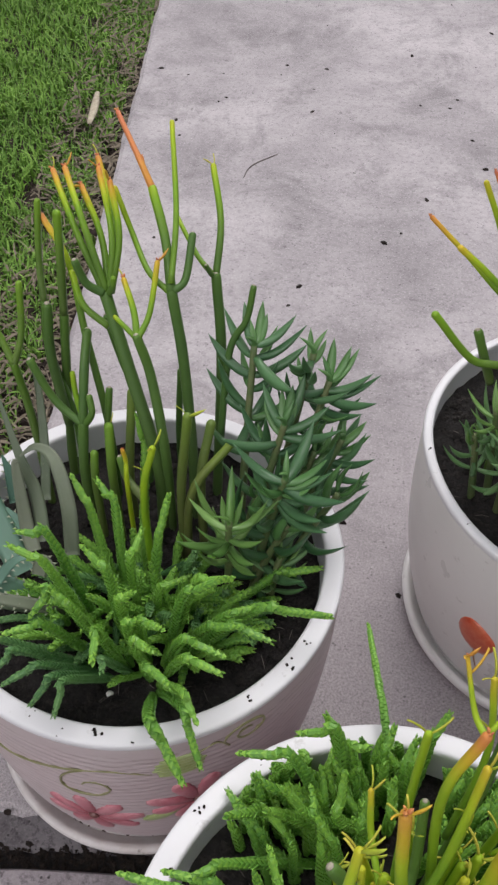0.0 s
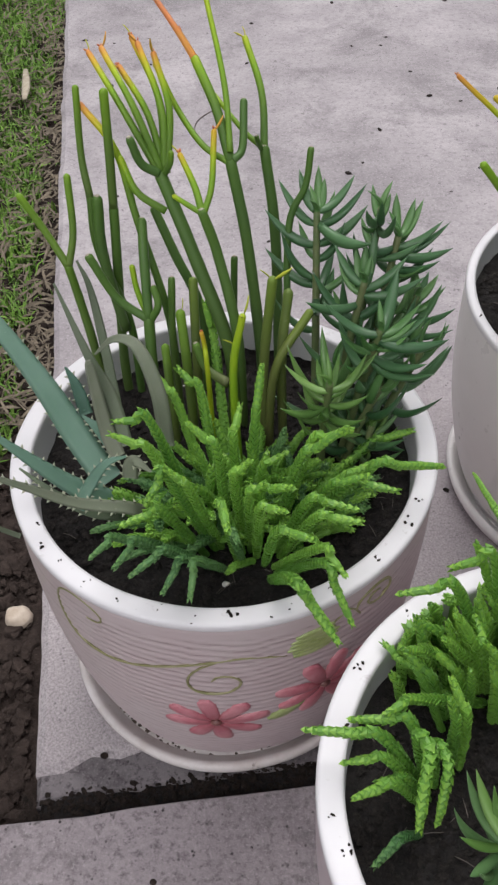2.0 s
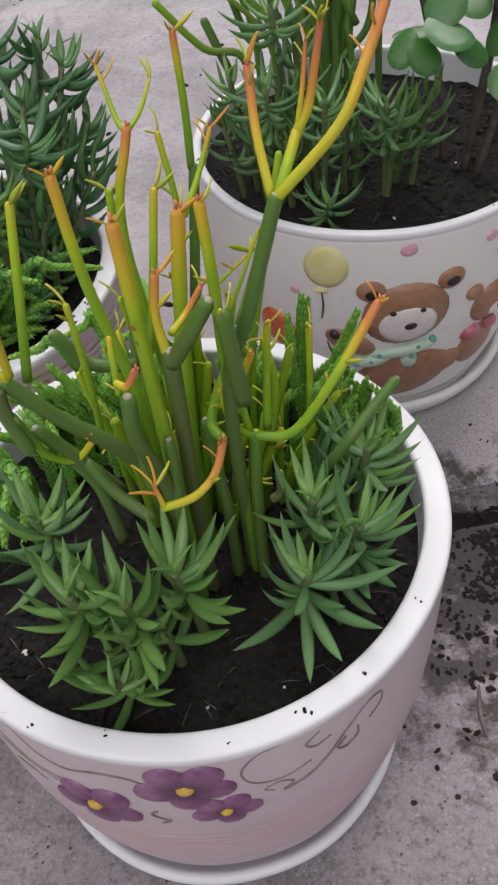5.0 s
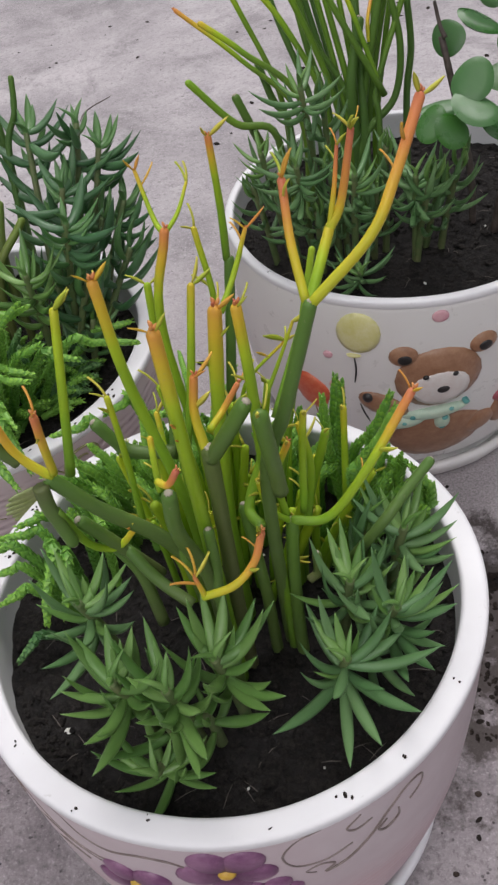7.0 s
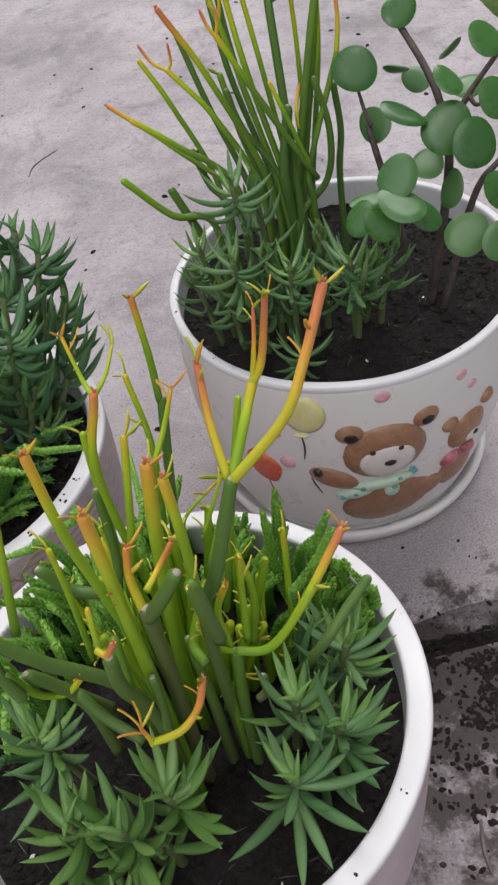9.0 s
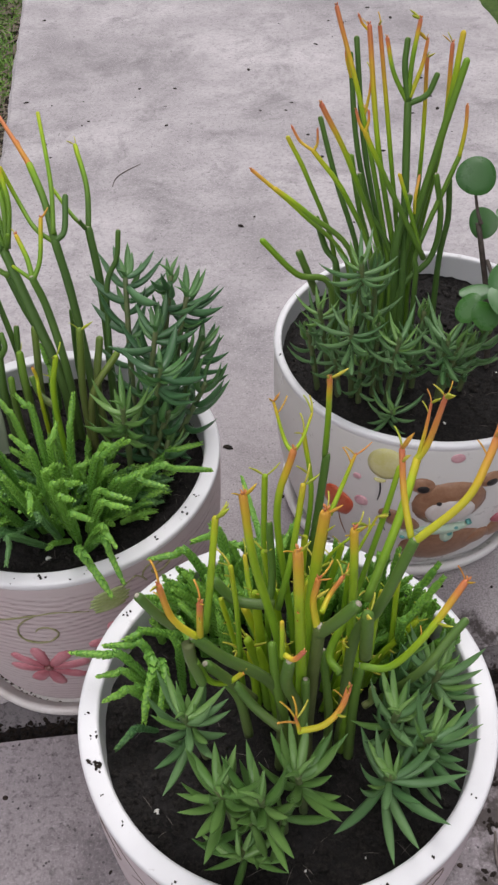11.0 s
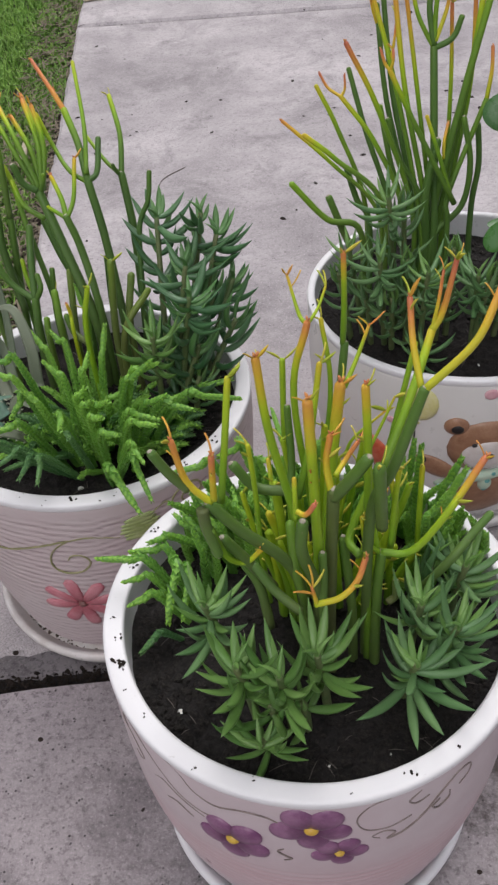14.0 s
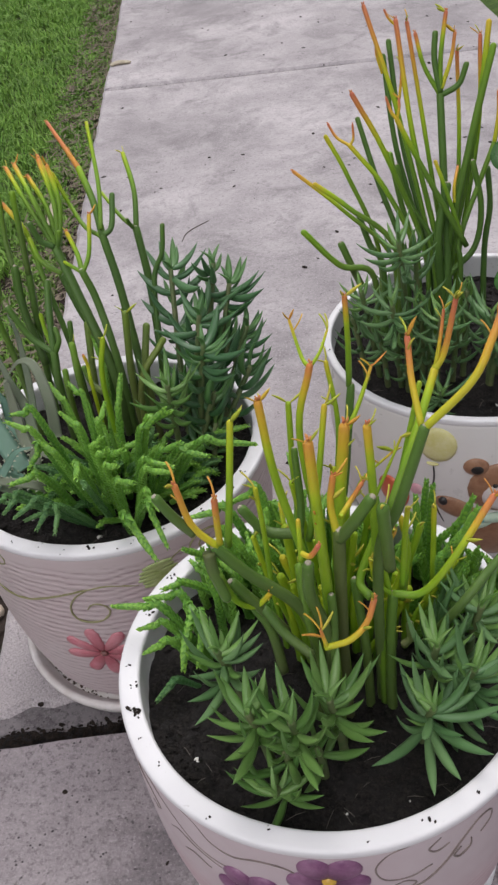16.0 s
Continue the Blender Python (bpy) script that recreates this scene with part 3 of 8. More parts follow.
def rosette(plant, kind, root, bud, leaves, stout=1.0):
    """A shoot from its root to its bud with fleshy leaves, each given by its foot and its tip; the last ones opened are the youngest."""
    root, bud = Vector(root), Vector(bud)
    path = spline([root, root.lerp(bud, 0.5) + Vector((0, 0, 0.006)), bud], 16)
    drops = sorted(tip[2] for foot, tip in leaves)
    v, f = tube(path, [0.0027 - 0.0008 * k / (len(path) - 1) for k in range(len(path))], 7)
    shoot = part("shoot", mesh_of("shoot", v, f, M_SHOOT), plant)
    for k, (foot, tip) in enumerate(leaves):
        form = k % 3
        bow = SHAPES[kind][form][3]
        foot = Vector(foot)
        low = 0.013 * (1 - drops.index(tip[2]) / max(1, len(drops) - 1)) * (0.55 if kind == "dark" else 1.0)
        near = min(path, key=lambda q: (q - foot).length)
        near = min(path, key=lambda q: abs((q - near).length - low) + (0.05 if q.z > near.z else 0))
        off = (foot - near).length
        if off < 0.018:  # the leaf sits on the shoot itself
            foot = near + (foot - near) * min(1.0, 0.0014 / max(off, 1e-6))
        else:  # a side twig carries it
            v, f = tube(spline([near - Vector((0, 0, 0.004)), near.lerp(foot, 0.5) - Vector((0, 0, 0.003)), foot + (Vector(tip) - foot).normalized() * 0.002], 5), [0.0019] * 11, 7)
            part("side_shoot", mesh_of("side_shoot", v, f, M_SHOOT), shoot)
        chord = Vector(tip) - foot
        long = chord.length / (SHAPES[kind][form][0] * math.hypot(bow, 1 - 0.2 * bow))
        z = chord.normalized()
        x = Vector((0, 0, 1)) - z * z.z
        x = (x if x.length > 0.05 else Vector((0, 1, 0)) - z * z.y).normalized()
        back = math.atan2(bow, 1 - 0.2 * bow)
        z, x = z * math.cos(back) - x * math.sin(back), x * math.cos(back) + z * math.sin(back)
        m = Matrix((x, z.cross(x), z)).transposed().to_4x4()
        wide = stout * min(1.0, 0.5 + 0.38 * long)
        part("finger_leaf", (YOUNG if long < 0.68 else FINGERS)[kind][form], shoot, Matrix.Translation(foot) @ m @ Matrix.Diagonal((0.5 * wide + 0.5 * long, wide, long, 1)))
    for k in range(5 if kind == "dark" else 8):  # older leaves lower on the shoot
        w, at = 2.4 * k + SPROUT.uniform(-0.4, 0.4), path[-1 - k]
        at = at.lerp(root, 0.12 + 0.03 * k) if kind != "dark" else at.lerp(root, 0.2 + 0.06 * k)
        z = Vector((math.cos(w), math.sin(w), SPROUT.uniform(-0.25, 0.3))).normalized()
        x = (Vector((0, 0, 1)) - z * z.z).normalized()
        long = SPROUT.uniform(0.6, 0.9)
        if not shut_in(plant, at + z * 0.033 * long) and not shut_in(plant, at + z * 0.02 * long):
            part("finger_leaf", FINGERS[kind][k % 3], shoot, Matrix.Translation(at) @ Matrix((x, z.cross(x), z)).transposed().to_4x4() @ Matrix.Diagonal((0.8 * stout, 0.8 * stout, long, 1)))
    for k in range(2):
        m = Matrix.Translation(bud - Vector((0, 0, 0.003))) @ Matrix.Rotation(3.14 * k + SPROUT.uniform(0, 3), 4, "Z") @ Matrix.Rotation(-0.25, 4, "Y")
        part("finger_leaf", YOUNG[kind][0], shoot, m @ Matrix.Diagonal((0.5, 0.5, 0.42, 1)))
    return shoot


def inside(pot, q, room=0.006):
    """The point, drawn in to stay within the pot's lip."""
    d = Vector((q[0] - pot.x, q[1] - pot.y, 0))
    if d.length > pot.lip - room:
        d *= (pot.lip - room) / d.length
    return Vector((pot.x + d.x, pot.y + d.y, q[2]))


def chain(plant, points, size=1.0, material=None, step=0.0019):
    """A shoot packed with four rows of small pointed scale leaves; it rises from its foot and then runs straight to its blunt tip."""
    p = [Vector(q) for q in points]
    if len(p) == 3:
        p = [p[0], p[1], p[1].lerp(p[2], 0.4) + Vector((0, 0, 0.0012)), p[2]]
    rough, step = spline(p, 10), step * (0.35 + 0.65 * size)
    path, left = [rough[0]], step
    for p, q in zip(rough, rough[1:]):
        far = (q - p).length
        while far > 1e-9 and left <= far:
            path.append(p + (q - p) * left / far)
            left += step
        left -= far
    if len(path) < 3:
        return None
    pot = WALLS[plant.name]
    path = [Vector((q.x, q.y, pot.high + 0.0035)) if shut_in(plant, q, 0.0035) and q.z > pot.high - 0.03 and math.hypot(q.x - pot.x, q.y - pot.y) < pot.rim + 0.002 else q for q in path]
    n = len(path)
    verts, faces = tube(path, [0.0024 * size * (1 if k < n - 3 else 0.55) for k in range(n)], 8)
    ripe = [0.6 * i / (n - 1) for i in range(n) for _ in range(8)]
    for i, (q, (d, a, b)) in enumerate(zip(path, frames_along(path))):
        u = i / (n - 1)
        s = size * (0.84 + 0.28 * math.sin(math.pi * min(1, u * 1.1))) * (1 - 0.25 * max(0, u - 0.9) / 0.1) * SPROUT.uniform(0.9, 1.12)
        lean = 1.0 + 0.3 * max(0.0, u - 0.9) / 0.1
        for side in (0, 1):
            w = math.pi * side + math.pi / 2 * (i % 2) + 0.35 * math.sin(i * 0.17)
            o = math.cos(w) * a + math.sin(w) * b
            y = d.cross(o)
            k = len(verts)
            verts += [q + 0.0008 * o * s, q + (0.0018 * o + 0.0027 * y + 0.0010 * d) * s, q + (0.0018 * o - 0.0027 * y + 0.0010 * d) * s,
                      q + (0.0032 * o / lean + 0.0046 * d * lean ** 0.3) * s, q + (0.0010 * o + 0.0031 * d) * s, q + (0.0029 * o / lean ** 0.5 + 0.0012 * d) * s]
            faces += [(k, k + 1, k + 5), (k, k + 5, k + 2), (k + 5, k + 1, k + 3), (k + 5, k + 3, k + 2), (k + 4, k + 3, k + 1), (k + 4, k + 2, k + 3), (k, k + 4, k + 1), (k, k + 2, k + 4)]
            ripe += [0.5 * u, 0.45 + 0.4 * u, 0.45 + 0.4 * u, 0.72 + 0.28 * u, 0.5 * u, 0.5 + 0.4 * u]
    return part("chain_shoot", mesh_of("chain_shoot", verts, faces, material or M_CHAIN, False, ripe), plant)


def aloe_leaf(plant, points, wide, material, teeth=True):
    """A long tapering fleshy leaf, hollow above, with pale teeth along both edges."""
    path = spline(points, 9)
    n = len(path)
    verts, seg = [], 8
    rows = []
    for k, q in enumerate(path):
        d = (path[min(k + 1, n - 1)] - path[max(k - 1, 0)]).normalized()
        side = d.cross(Vector((0.15, -0.5, 0.85))).normalized()
        up = side.cross(d)
        t = k / (n - 1)
        w = wide * (1 - t ** 1.7) * (0.85 + 0.15 * math.sin(3 * t)) + 0.0006
        rows.append((q, side, up, w))
        for x, z in ((-1, 0.12), (-0.55, -0.22), (0, -0.34), (0.55, -0.22), (1, 0.12), (0.5, 0.0), (0, -0.05), (-0.5, 0.0)):
            verts.append(q + side * x * w + up * z * w)
    faces = [(i * seg + k, i * seg + (k + 1) % seg, (i + 1) * seg + (k + 1) % seg, (i + 1) * seg + k) for i in range(n - 1) for k in range(seg)]
    leaf = part("leaf", mesh_of("leaf", verts, faces + [tuple(range(seg))], material), plant)
    if teeth:
        tv, tf = [], []
        for k in range(2, n - 3, 2 if n > 30 else 3):
            q, side, up, w = rows[k]
            d = (path[k + 1] - path[k]).normalized()
            for e in (-1, 1):
                p = q + side * e * w * 0.97 + up * 0.12 * w
                i = len(tv)
                tv += [p - d * 0.0010, p + d * 0.0010, p + up * 0.0006, p + side * e * 0.0019 + d * 0.0011]
                tf += [(i, i + 1, i + 3), (i + 1, i + 2, i + 3), (i + 2, i, i + 3)]
        part("teeth", mesh_of("teeth", tv, tf, M_TOOTH, False), leaf)
    return leaf


def jade_mesh(material):
    verts, faces, seg, rows = [], [], 28, 5
    for top in (1, -1):
        for i in range(rows):
            s = 1 - i / rows
            for k in range(seg):
                w = 2 * math.pi * k / seg
                x, y = math.cos(w) * s * (1 + 0.1 * math.cos(w)), math.sin(w) * s * 0.86
                z = top * 0.17 * math.sqrt(max(0, 1 - s * s)) + 0.10 * x * x - 0.02
                verts.append((0.017 * (x + 0.95), 0.017 * y, 0.017 * z))
    for h in (0, 1):
        o = h * rows * seg
        for i in range(rows - 1):
            for k in range(seg):
                q = (o + i * seg + k, o + i * seg + (k + 1) % seg, o + (i + 1) * seg + (k + 1) % seg, o + (i + 1) * seg + k)
                faces.append(q if h == 0 else tuple(reversed(q)))
        q = tuple(o + (rows - 1) * seg + k for k in range(seg))
        faces.append(q if h == 0 else tuple(reversed(q)))
    return mesh_of("round_leaf", verts, faces, material)


JADE = [jade_mesh(M_JADE), jade_mesh(M_JADE_PALE)]


def jade_leaf(plant, centre, face, size=1.0, tall=1.0, pale=0):
    """A round leaf about its centre, whose upper side looks along face."""
    z = Vector(face).normalized()
    x = (Vector((SPROUT.uniform(-1, 1), SPROUT.uniform(-0.3, 0.3), 0.8)))
    x = (x - z * x.dot(z)).normalized()
    m = Matrix((x, z.cross(x), z)).transposed().to_4x4()
    at = Vector(centre) - x * 0.016 * size
    return part("round_leaf", JADE[pale], plant, Matrix.Translation(at) @ m @ Matrix.Diagonal((size, size * tall, size, 1)))


def woody(plant, points, r0, r1):
    path = spline(points, 8)
    n = len(path)
    v, f = tube(path, [(r0 + (r1 - r0) * k / (n - 1)) * (1 + 0.1 * noise.noise(path[k] * 150)) for k in range(n)], 8)
    return part("branch", mesh_of("branch", v, f, M_JADE_STEM), plant)


# ---- the ground ----
LEAN_PATH = radians(7.6)  # the path runs away from +y by this much to the left
ALONG = Vector((-math.sin(LEAN_PATH), math.cos(LEAN_PATH), 0))
ACROSS = Vector((math.cos(LEAN_PATH), math.sin(LEAN_PATH), 0))
CORNER = Vector((-0.016, 0.462, 0))  # the near left corner of the path's slab


def slab(name, corners, thick, material, label, jag, seed, worn=0.006):
    """A cast slab with worn, uneven edges; jag gives each side's roughness."""
    rnd = random.Random(seed)
    ring = []
    for i, c in enumerate(corners):
        a, b = Vector(c), Vector(corners[(i + 1) % len(corners)])
        n = max(2, int((b - a).length / 0.018))
        n = min(n, 90)
        side = (b - a).normalized().cross(Vector((0, 0, 1)))
        for k in range(n):
            q = a + (b - a) * k / n
            w = 0 if k < 2 or k > n - 2 else jag[i] * (noise.noise(q * 14 + Vector((seed, 0, 0))) + 0.6 * noise.noise(q * 60) - 0.5) + rnd.uniform(-0.2, 0.2) * jag[i]
            ring.append(q + side * w)
    n = len(ring)
    mid = sum(ring, Vector()) / n
    inset = []
    for k, q in enumerate(ring):
        d = (ring[(k + 1) % n] - ring[k - 1]).normalized().cross(Vector((0, 0, 1)))
        inset.append(q - d * worn)
    verts = [q - Vector((0, 0, 0)) for q in inset] + [q - Vector((0, 0, 0.005)) for q in ring] + [q - Vector((0, 0, thick)) for q in ring]
    faces = [tuple(range(n))]
    for r in (0, 1):
        faces += [(r * n + (k + 1) % n, r * n + k, (r + 1) * n + k, (r + 1) * n + (k + 1) % n) for k in range(n)]
    faces.append(tuple(reversed(range(2 * n, 3 * n))))
    ob = new(name, mesh_of(name, verts, faces, material, False))
    return tagged(ob, label, "pavement", "", "structure")


far = 1.628  # from the near edge to the joint
p0 = CORNER + ALONG * 0.018
p1 = CORNER + ALONG * 0.018 + ACROSS * 0.90
p2, p3 = Vector((0.66, 2.085, 0)), Vector((-0.236, 2.068, 0))
slab("path_slab", [p0, p1, p2, p3], 0.07, M_SLAB, "pale grey weathered concrete path slab with dark specks", [0.009, 0.004, 0.0015, 0.0022], 3)
q0, q1 = p3 + Vector((-0.001, 0.012, 0)), p2 + Vector((0.0, 0.012, 0))
slab("path_slab_far", [q0, q1, q1 + ALONG * 9, q0 + ALONG * 9], 0.07, M_SLAB, "pale grey concrete path slab beyond the joint", [0.002, 0.004, 0.002, 0.007], 8)
ledge = slab("chipped_ledge", [CORNER - ALONG * 0.001, CORNER - ALONG * 0.001 + ACROSS * 0.9, CORNER + ACROSS * 0.9 + ALONG * 0.03, CORNER + ALONG * 0.03], 0.06, M_SLAB_DAMP, "broken damp grey lower edge of the concrete path slab", [0.004, 0.001, 0.0, 0.003], 5, 0.004)
ledge.location.z = -0.0055
f0 = CORNER - ALONG * 0.0105
slab("front_slab", [f0 - ACROSS * 0.9 - ALONG * 2.5, f0 + ACROSS * 1.9 - ALONG * 2.5, f0 + ACROSS * 1.9, f0 - ACROSS * 0.9], 0.07, M_SLAB_WORN, "worn grey concrete slab with open pits and dark specks", [0.003, 0.003, 0.0015, 0.003], 12, 0.0025)


def height_sheet(name, x0, x1, y0, y1, nx, ny, z, rough, scale, material, label, category, kind):
    verts = []
    for j in range(ny + 1):
        for i in range(nx + 1):
            x, y = x0 + (x1 - x0) * i / nx, y0 + (y1 - y0) * j / ny
            verts.append((x, y, z + rough * (noise.noise((x * scale, y * scale, 0.3)) + 0.6 * noise.noise((x * scale * 3.1, y * scale * 3.1, 2.0)))))
    faces = [(j * (nx + 1) + i, j * (nx + 1) + i + 1, (j + 1) * (nx + 1) + i + 1, (j + 1) * (nx + 1) + i) for j in range(ny) for i in range(nx)]
    ob = new(name, mesh_of(name, verts, faces, material))
    return tagged(ob, label, category, "", kind)


height_sheet("ground", -300, 300, -300, 300, 60, 60, -0.06, 0.004, 0.3, M_LAWN_BASE, "green lawn ground that reaches the horizon", "ground", "structure")
height_sheet("earth_bed", -0.75, 0.02, 0.35, 4.2, 150, 560, -0.026, 0.007, 26, M_EARTH, "bare brown earth beside the path's edge", "earth", "structure")
height_sheet("joint_dirt", -0.012, 1.4, 0.40, 0.75, 140, 30, -0.008, 0.004, 60, M_SOIL, "dark dirt in the open joint between the slabs", "dirt", "structure")


def edge_x(y):
    """The path's left edge at y."""
    return CORNER.x - (y - CORNER.y) * math.tan(LEAN_PATH)


def lawn():
    rnd = random.Random(21)
    verts, faces = [], []
    made = 0
    while made < 160000:
        y = 0.5 + 3.4 * rnd.random() ** 1.0
        x = edge_x(y) - 0.78 * rnd.random() ** 0.9
        gap = edge_x(y) - x
        thin = 0.006 + 0.022 * max(0, min(1, 2.1 - y)) + 0.02 * noise.noise((y * 6, 0, 0)) + max(0, 0.3 * (0.85 - y))
        clump = noise.noise((x * 16, y * 16, 5)) + 0.5 * noise.noise((x * 45, y * 45, 1))
        if gap < thin and rnd.random() > (0.06 if y > 1.0 else 0.0) or clump < -0.6 + 0.25 * rnd.random():
            continue
        tall = rnd.uniform(0.011, 0.030) * (0.8 + 0.5 * max(0, clump))
        w = rnd.uniform(0.0007, 0.0014)
        t, lean = rnd.uniform(0, 6.283), rnd.uniform(0.15, 1.1)
        d, s = Vector((math.cos(t), math.sin(t), 0)), Vector((-math.sin(t), math.cos(t), 0))
        b = Vector((x, y, -0.026))
        m = b + d * tall * lean * 0.35 + Vector((0, 0, tall * 0.62))
        e = b + d * tall * lean + Vector((0, 0, tall * (1.0 - 0.3 * lean)))
        k = len(verts)
        verts += [b - s * w, b + s * w, m - s * w * 0.9, m + s * w * 0.9, e]
        faces += [(k, k + 1, k + 3, k + 2), (k + 2, k + 3, k + 4)]
        made += 1
    ob = new("grass", mesh_of("grass", verts, faces, M_GRASS))
    tagged(ob, "short green lawn grass in uneven tufts beside the path", "grass", "", "stuff")


def straw():
    rnd = random.Random(4)
    verts, faces = [], []
    for _ in range(3600):
        y = 0.8 + 2.3 * rnd.random()
        x = edge_x(y) - 0.006 - 0.10 * rnd.random() ** 1.4
        long, w, t = rnd.uniform(0.008, 0.03), rnd.uniform(0.0006, 0.0014), rnd.uniform(0, 6.283)
        d, s = Vector((math.cos(t), math.sin(t), rnd.uniform(-0.1, 0.35))), Vector((-math.sin(t), math.cos(t), 0))
        b = Vector((x, y, -0.018 + 0.008 * rnd.random()))
        k = len(verts)
        verts += [b - s * w, b + s * w, b + d * long * 0.6 + s * w + Vector((0, 0, 0.002)), b + d * long - s * w]
        faces.append((k, k + 1, k + 2, k + 3))
    tagged(new("dry_thatch", mesh_of("dry_thatch", verts, faces, M_STRAW, False)), "dry brown thatch along the lawn's edge", "dead grass", "", "stuff")


lawn()
straw()


def lump(rnd, at, r, verts, faces):
    """An uneven clod of twelve points joined into the lists."""
    k = len(verts)
    flat, long, way = rnd.uniform(0.35, 0.7), rnd.uniform(1.0, 1.9), rnd.uniform(0, 3.14)
    ca, sa = math.cos(way), math.sin(way)
    for i in range(3):
        for j in range(5):
            w = 2 * math.pi * (j + 0.5 * (i % 2)) / 5
            z = (-0.7, 0.1, 0.75)[i]
            s = math.sqrt(1 - z * z) * r * rnd.uniform(0.75, 1.25)
            p, q = s * long * math.cos(w), s * math.sin(w)
            verts.append((at[0] + p * ca - q * sa, at[1] + p * sa + q * ca, at[2] + r * flat * (z + 0.7)))
    for i in range(2):
        for j in range(5):
            a, b, c, d = k + 5 * i + j, k + 5 * i + (j + 1) % 5, k + 5 * i + 5 + (j + 1) % 5, k + 5 * i + 5 + j
            faces.extend([(a, b, c), (a, c, d)])
    faces.append((k + 10, k + 11, k + 12, k + 13, k + 14))


def spill(name, label, category, count, seed, place, sizes, material):
    rnd = random.Random(seed)
    verts, faces = [], []
    for _ in range(count):
        at = place(rnd)
        lump(rnd, at, sizes[0] + (sizes[1] - sizes[0]) * rnd.random() ** 5, verts, faces)
    return tagged(new(name, mesh_of(name, verts, faces, material, False)), label, category, "", "stuff")


def by_joint(rnd):
    s = rnd.gauss(0.475, 0.042)
    q = CORNER + ACROSS * s - ALONG * (0.01 + abs(rnd.gauss(0, 0.06)))
    if noise.noise(q * 38) < -0.05 and rnd.random() > 0.12:
        return by_joint(rnd)
    return (q.x, q.y, -0.001)


def behind_joint(rnd):
    q = CORNER + ACROSS * rnd.uniform(0.43, 0.75) + ALONG * abs(rnd.gauss(0, 0.05))
    return (q.x, q.y, -0.001)


def in_joint(rnd):
    q = CORNER + ACROSS * rnd.uniform(-0.01, 0.8) - ALONG * rnd.uniform(-0.006, 0.011)
    return (q.x, q.y, -0.0065)


def on_path(rnd):
    q = CORNER + ACROSS * rnd.uniform(0.01, 0.88) + ALONG * (0.05 + 2.6 * rnd.random())
    if noise.noise(q * 7) + 0.5 * noise.noise(q * 25) < 0.1 and rnd.random() > 0.15:
        return on_path(rnd)
    return (q.x, q.y, -0.001)


def on_front(rnd):
    q = CORNER + ACROSS * rnd.uniform(-0.1, 0.7) - ALONG * (0.03 + 0.4 * rnd.random())
    return (q.x, q.y, -0.001)


def on_bed(rnd):
    y = 0.42 + 0.6 * rnd.random()
    return (edge_x(y) - 0.01 - 0.25 * rnd.random(), y, -0.024)


spill("spilled_soil", "dark potting soil spilled on the slab beside the joint", "soil", 10500, 31, by_joint, (0.0003, 0.0021), M_CRUMB)
spill("spilled_soil_back", "scattered crumbs of dark soil on the pale slab", "soil", 500, 32, behind_joint, (0.0003, 0.0018), M_CRUMB)
spill("joint_crumbs", "dark crumbs of dirt packed in the joint", "dirt", 4800, 33, in_joint, (0.0005, 0.0022), M_CRUMB)
spill("path_litter", "small dark bits of litter scattered on the path", "litter", 800, 34, on_path, (0.0005, 0.0036), M_CRUMB)
spill("front_litter", "tiny dark grains on the worn slab", "litter", 260, 36, on_front, (0.0005, 0.002), M_CRUMB)
spill("earth_crumbs", "brown clods and grit on the bare earth", "earth", 11000, 35, on_bed, (0.0006, 0.0060), M_EARTH)


def loose(name, label, category, path, radii, material, flat=1.0):
    v, f = tube(spline(path, 6), radii, 7)
    z0 = min(q.z for q in v)
    v = [Vector((q.x, q.y, (q.z - z0) * flat)) for q in v]
    return tagged(new(name, mesh_of(name, v, f, material)), label, category)


def taper(n, r):
    return [r * (0.3 + 0.7 * math.sin(math.pi * (0.1 + 0.8 * k / (n - 1)))) for k in range(n)]


loose("twig", "thin dark curved twig lying on the path", "twig", [(0.038, 1.314, 0.0), (0.040, 1.336, 0), (0.050, 1.355, 0), (0.072, 1.379, 0)], taper(19, 0.0008), M_TWIG)
loose("twig", "short dark stick lying on the worn slab", "twig", [(0.4297, 0.389, 0), (0.4275, 0.372, 0), (0.4285, 0.356, 0)], taper(13, 0.0014), M_TWIG)
loose("dry_leaf", "pale dry curled leaf on the path", "leaf", [(-0.25, 2.235, 0), (-0.232, 2.249, 0.004), (-0.205, 2.246, 0)], taper(13, 0.012), M_DRYLEAF, 0.35)
loose("dry_leaf", "narrow straw-coloured dry leaf at the lawn's edge", "leaf", [(-0.21, 1.50, 0), (-0.2, 1.45, 0.002), (-0.195, 1.41, 0)], taper(13, 0.006), M_DRYLEAF, 0.3)


def pebble(at, size, label, material, seed):
    rnd = random.Random(seed)
    bm = bmesh.new()
    bmesh.ops.create_icosphere(bm, subdivisions=3, radius=1)
    for v in bm.verts:
        k = 1 + 0.18 * noise.noise(v.co * 1.7 + Vector((seed, 0, 0)))
        v.co = Vector((v.co.x * size * 1.2 * k, v.co.y * size * k, (v.co.z + 0.8) * size * 0.7 * k)) + Vector(at)
    me = bpy.data.meshes.new("pebble")
    bm.to_mesh(me)
    bm.free()
    me.materials.append(material)
    me.polygons.foreach_set("use_smooth", [True] * len(me.polygons))
    return tagged(new("pebble", me), label, "pebble")


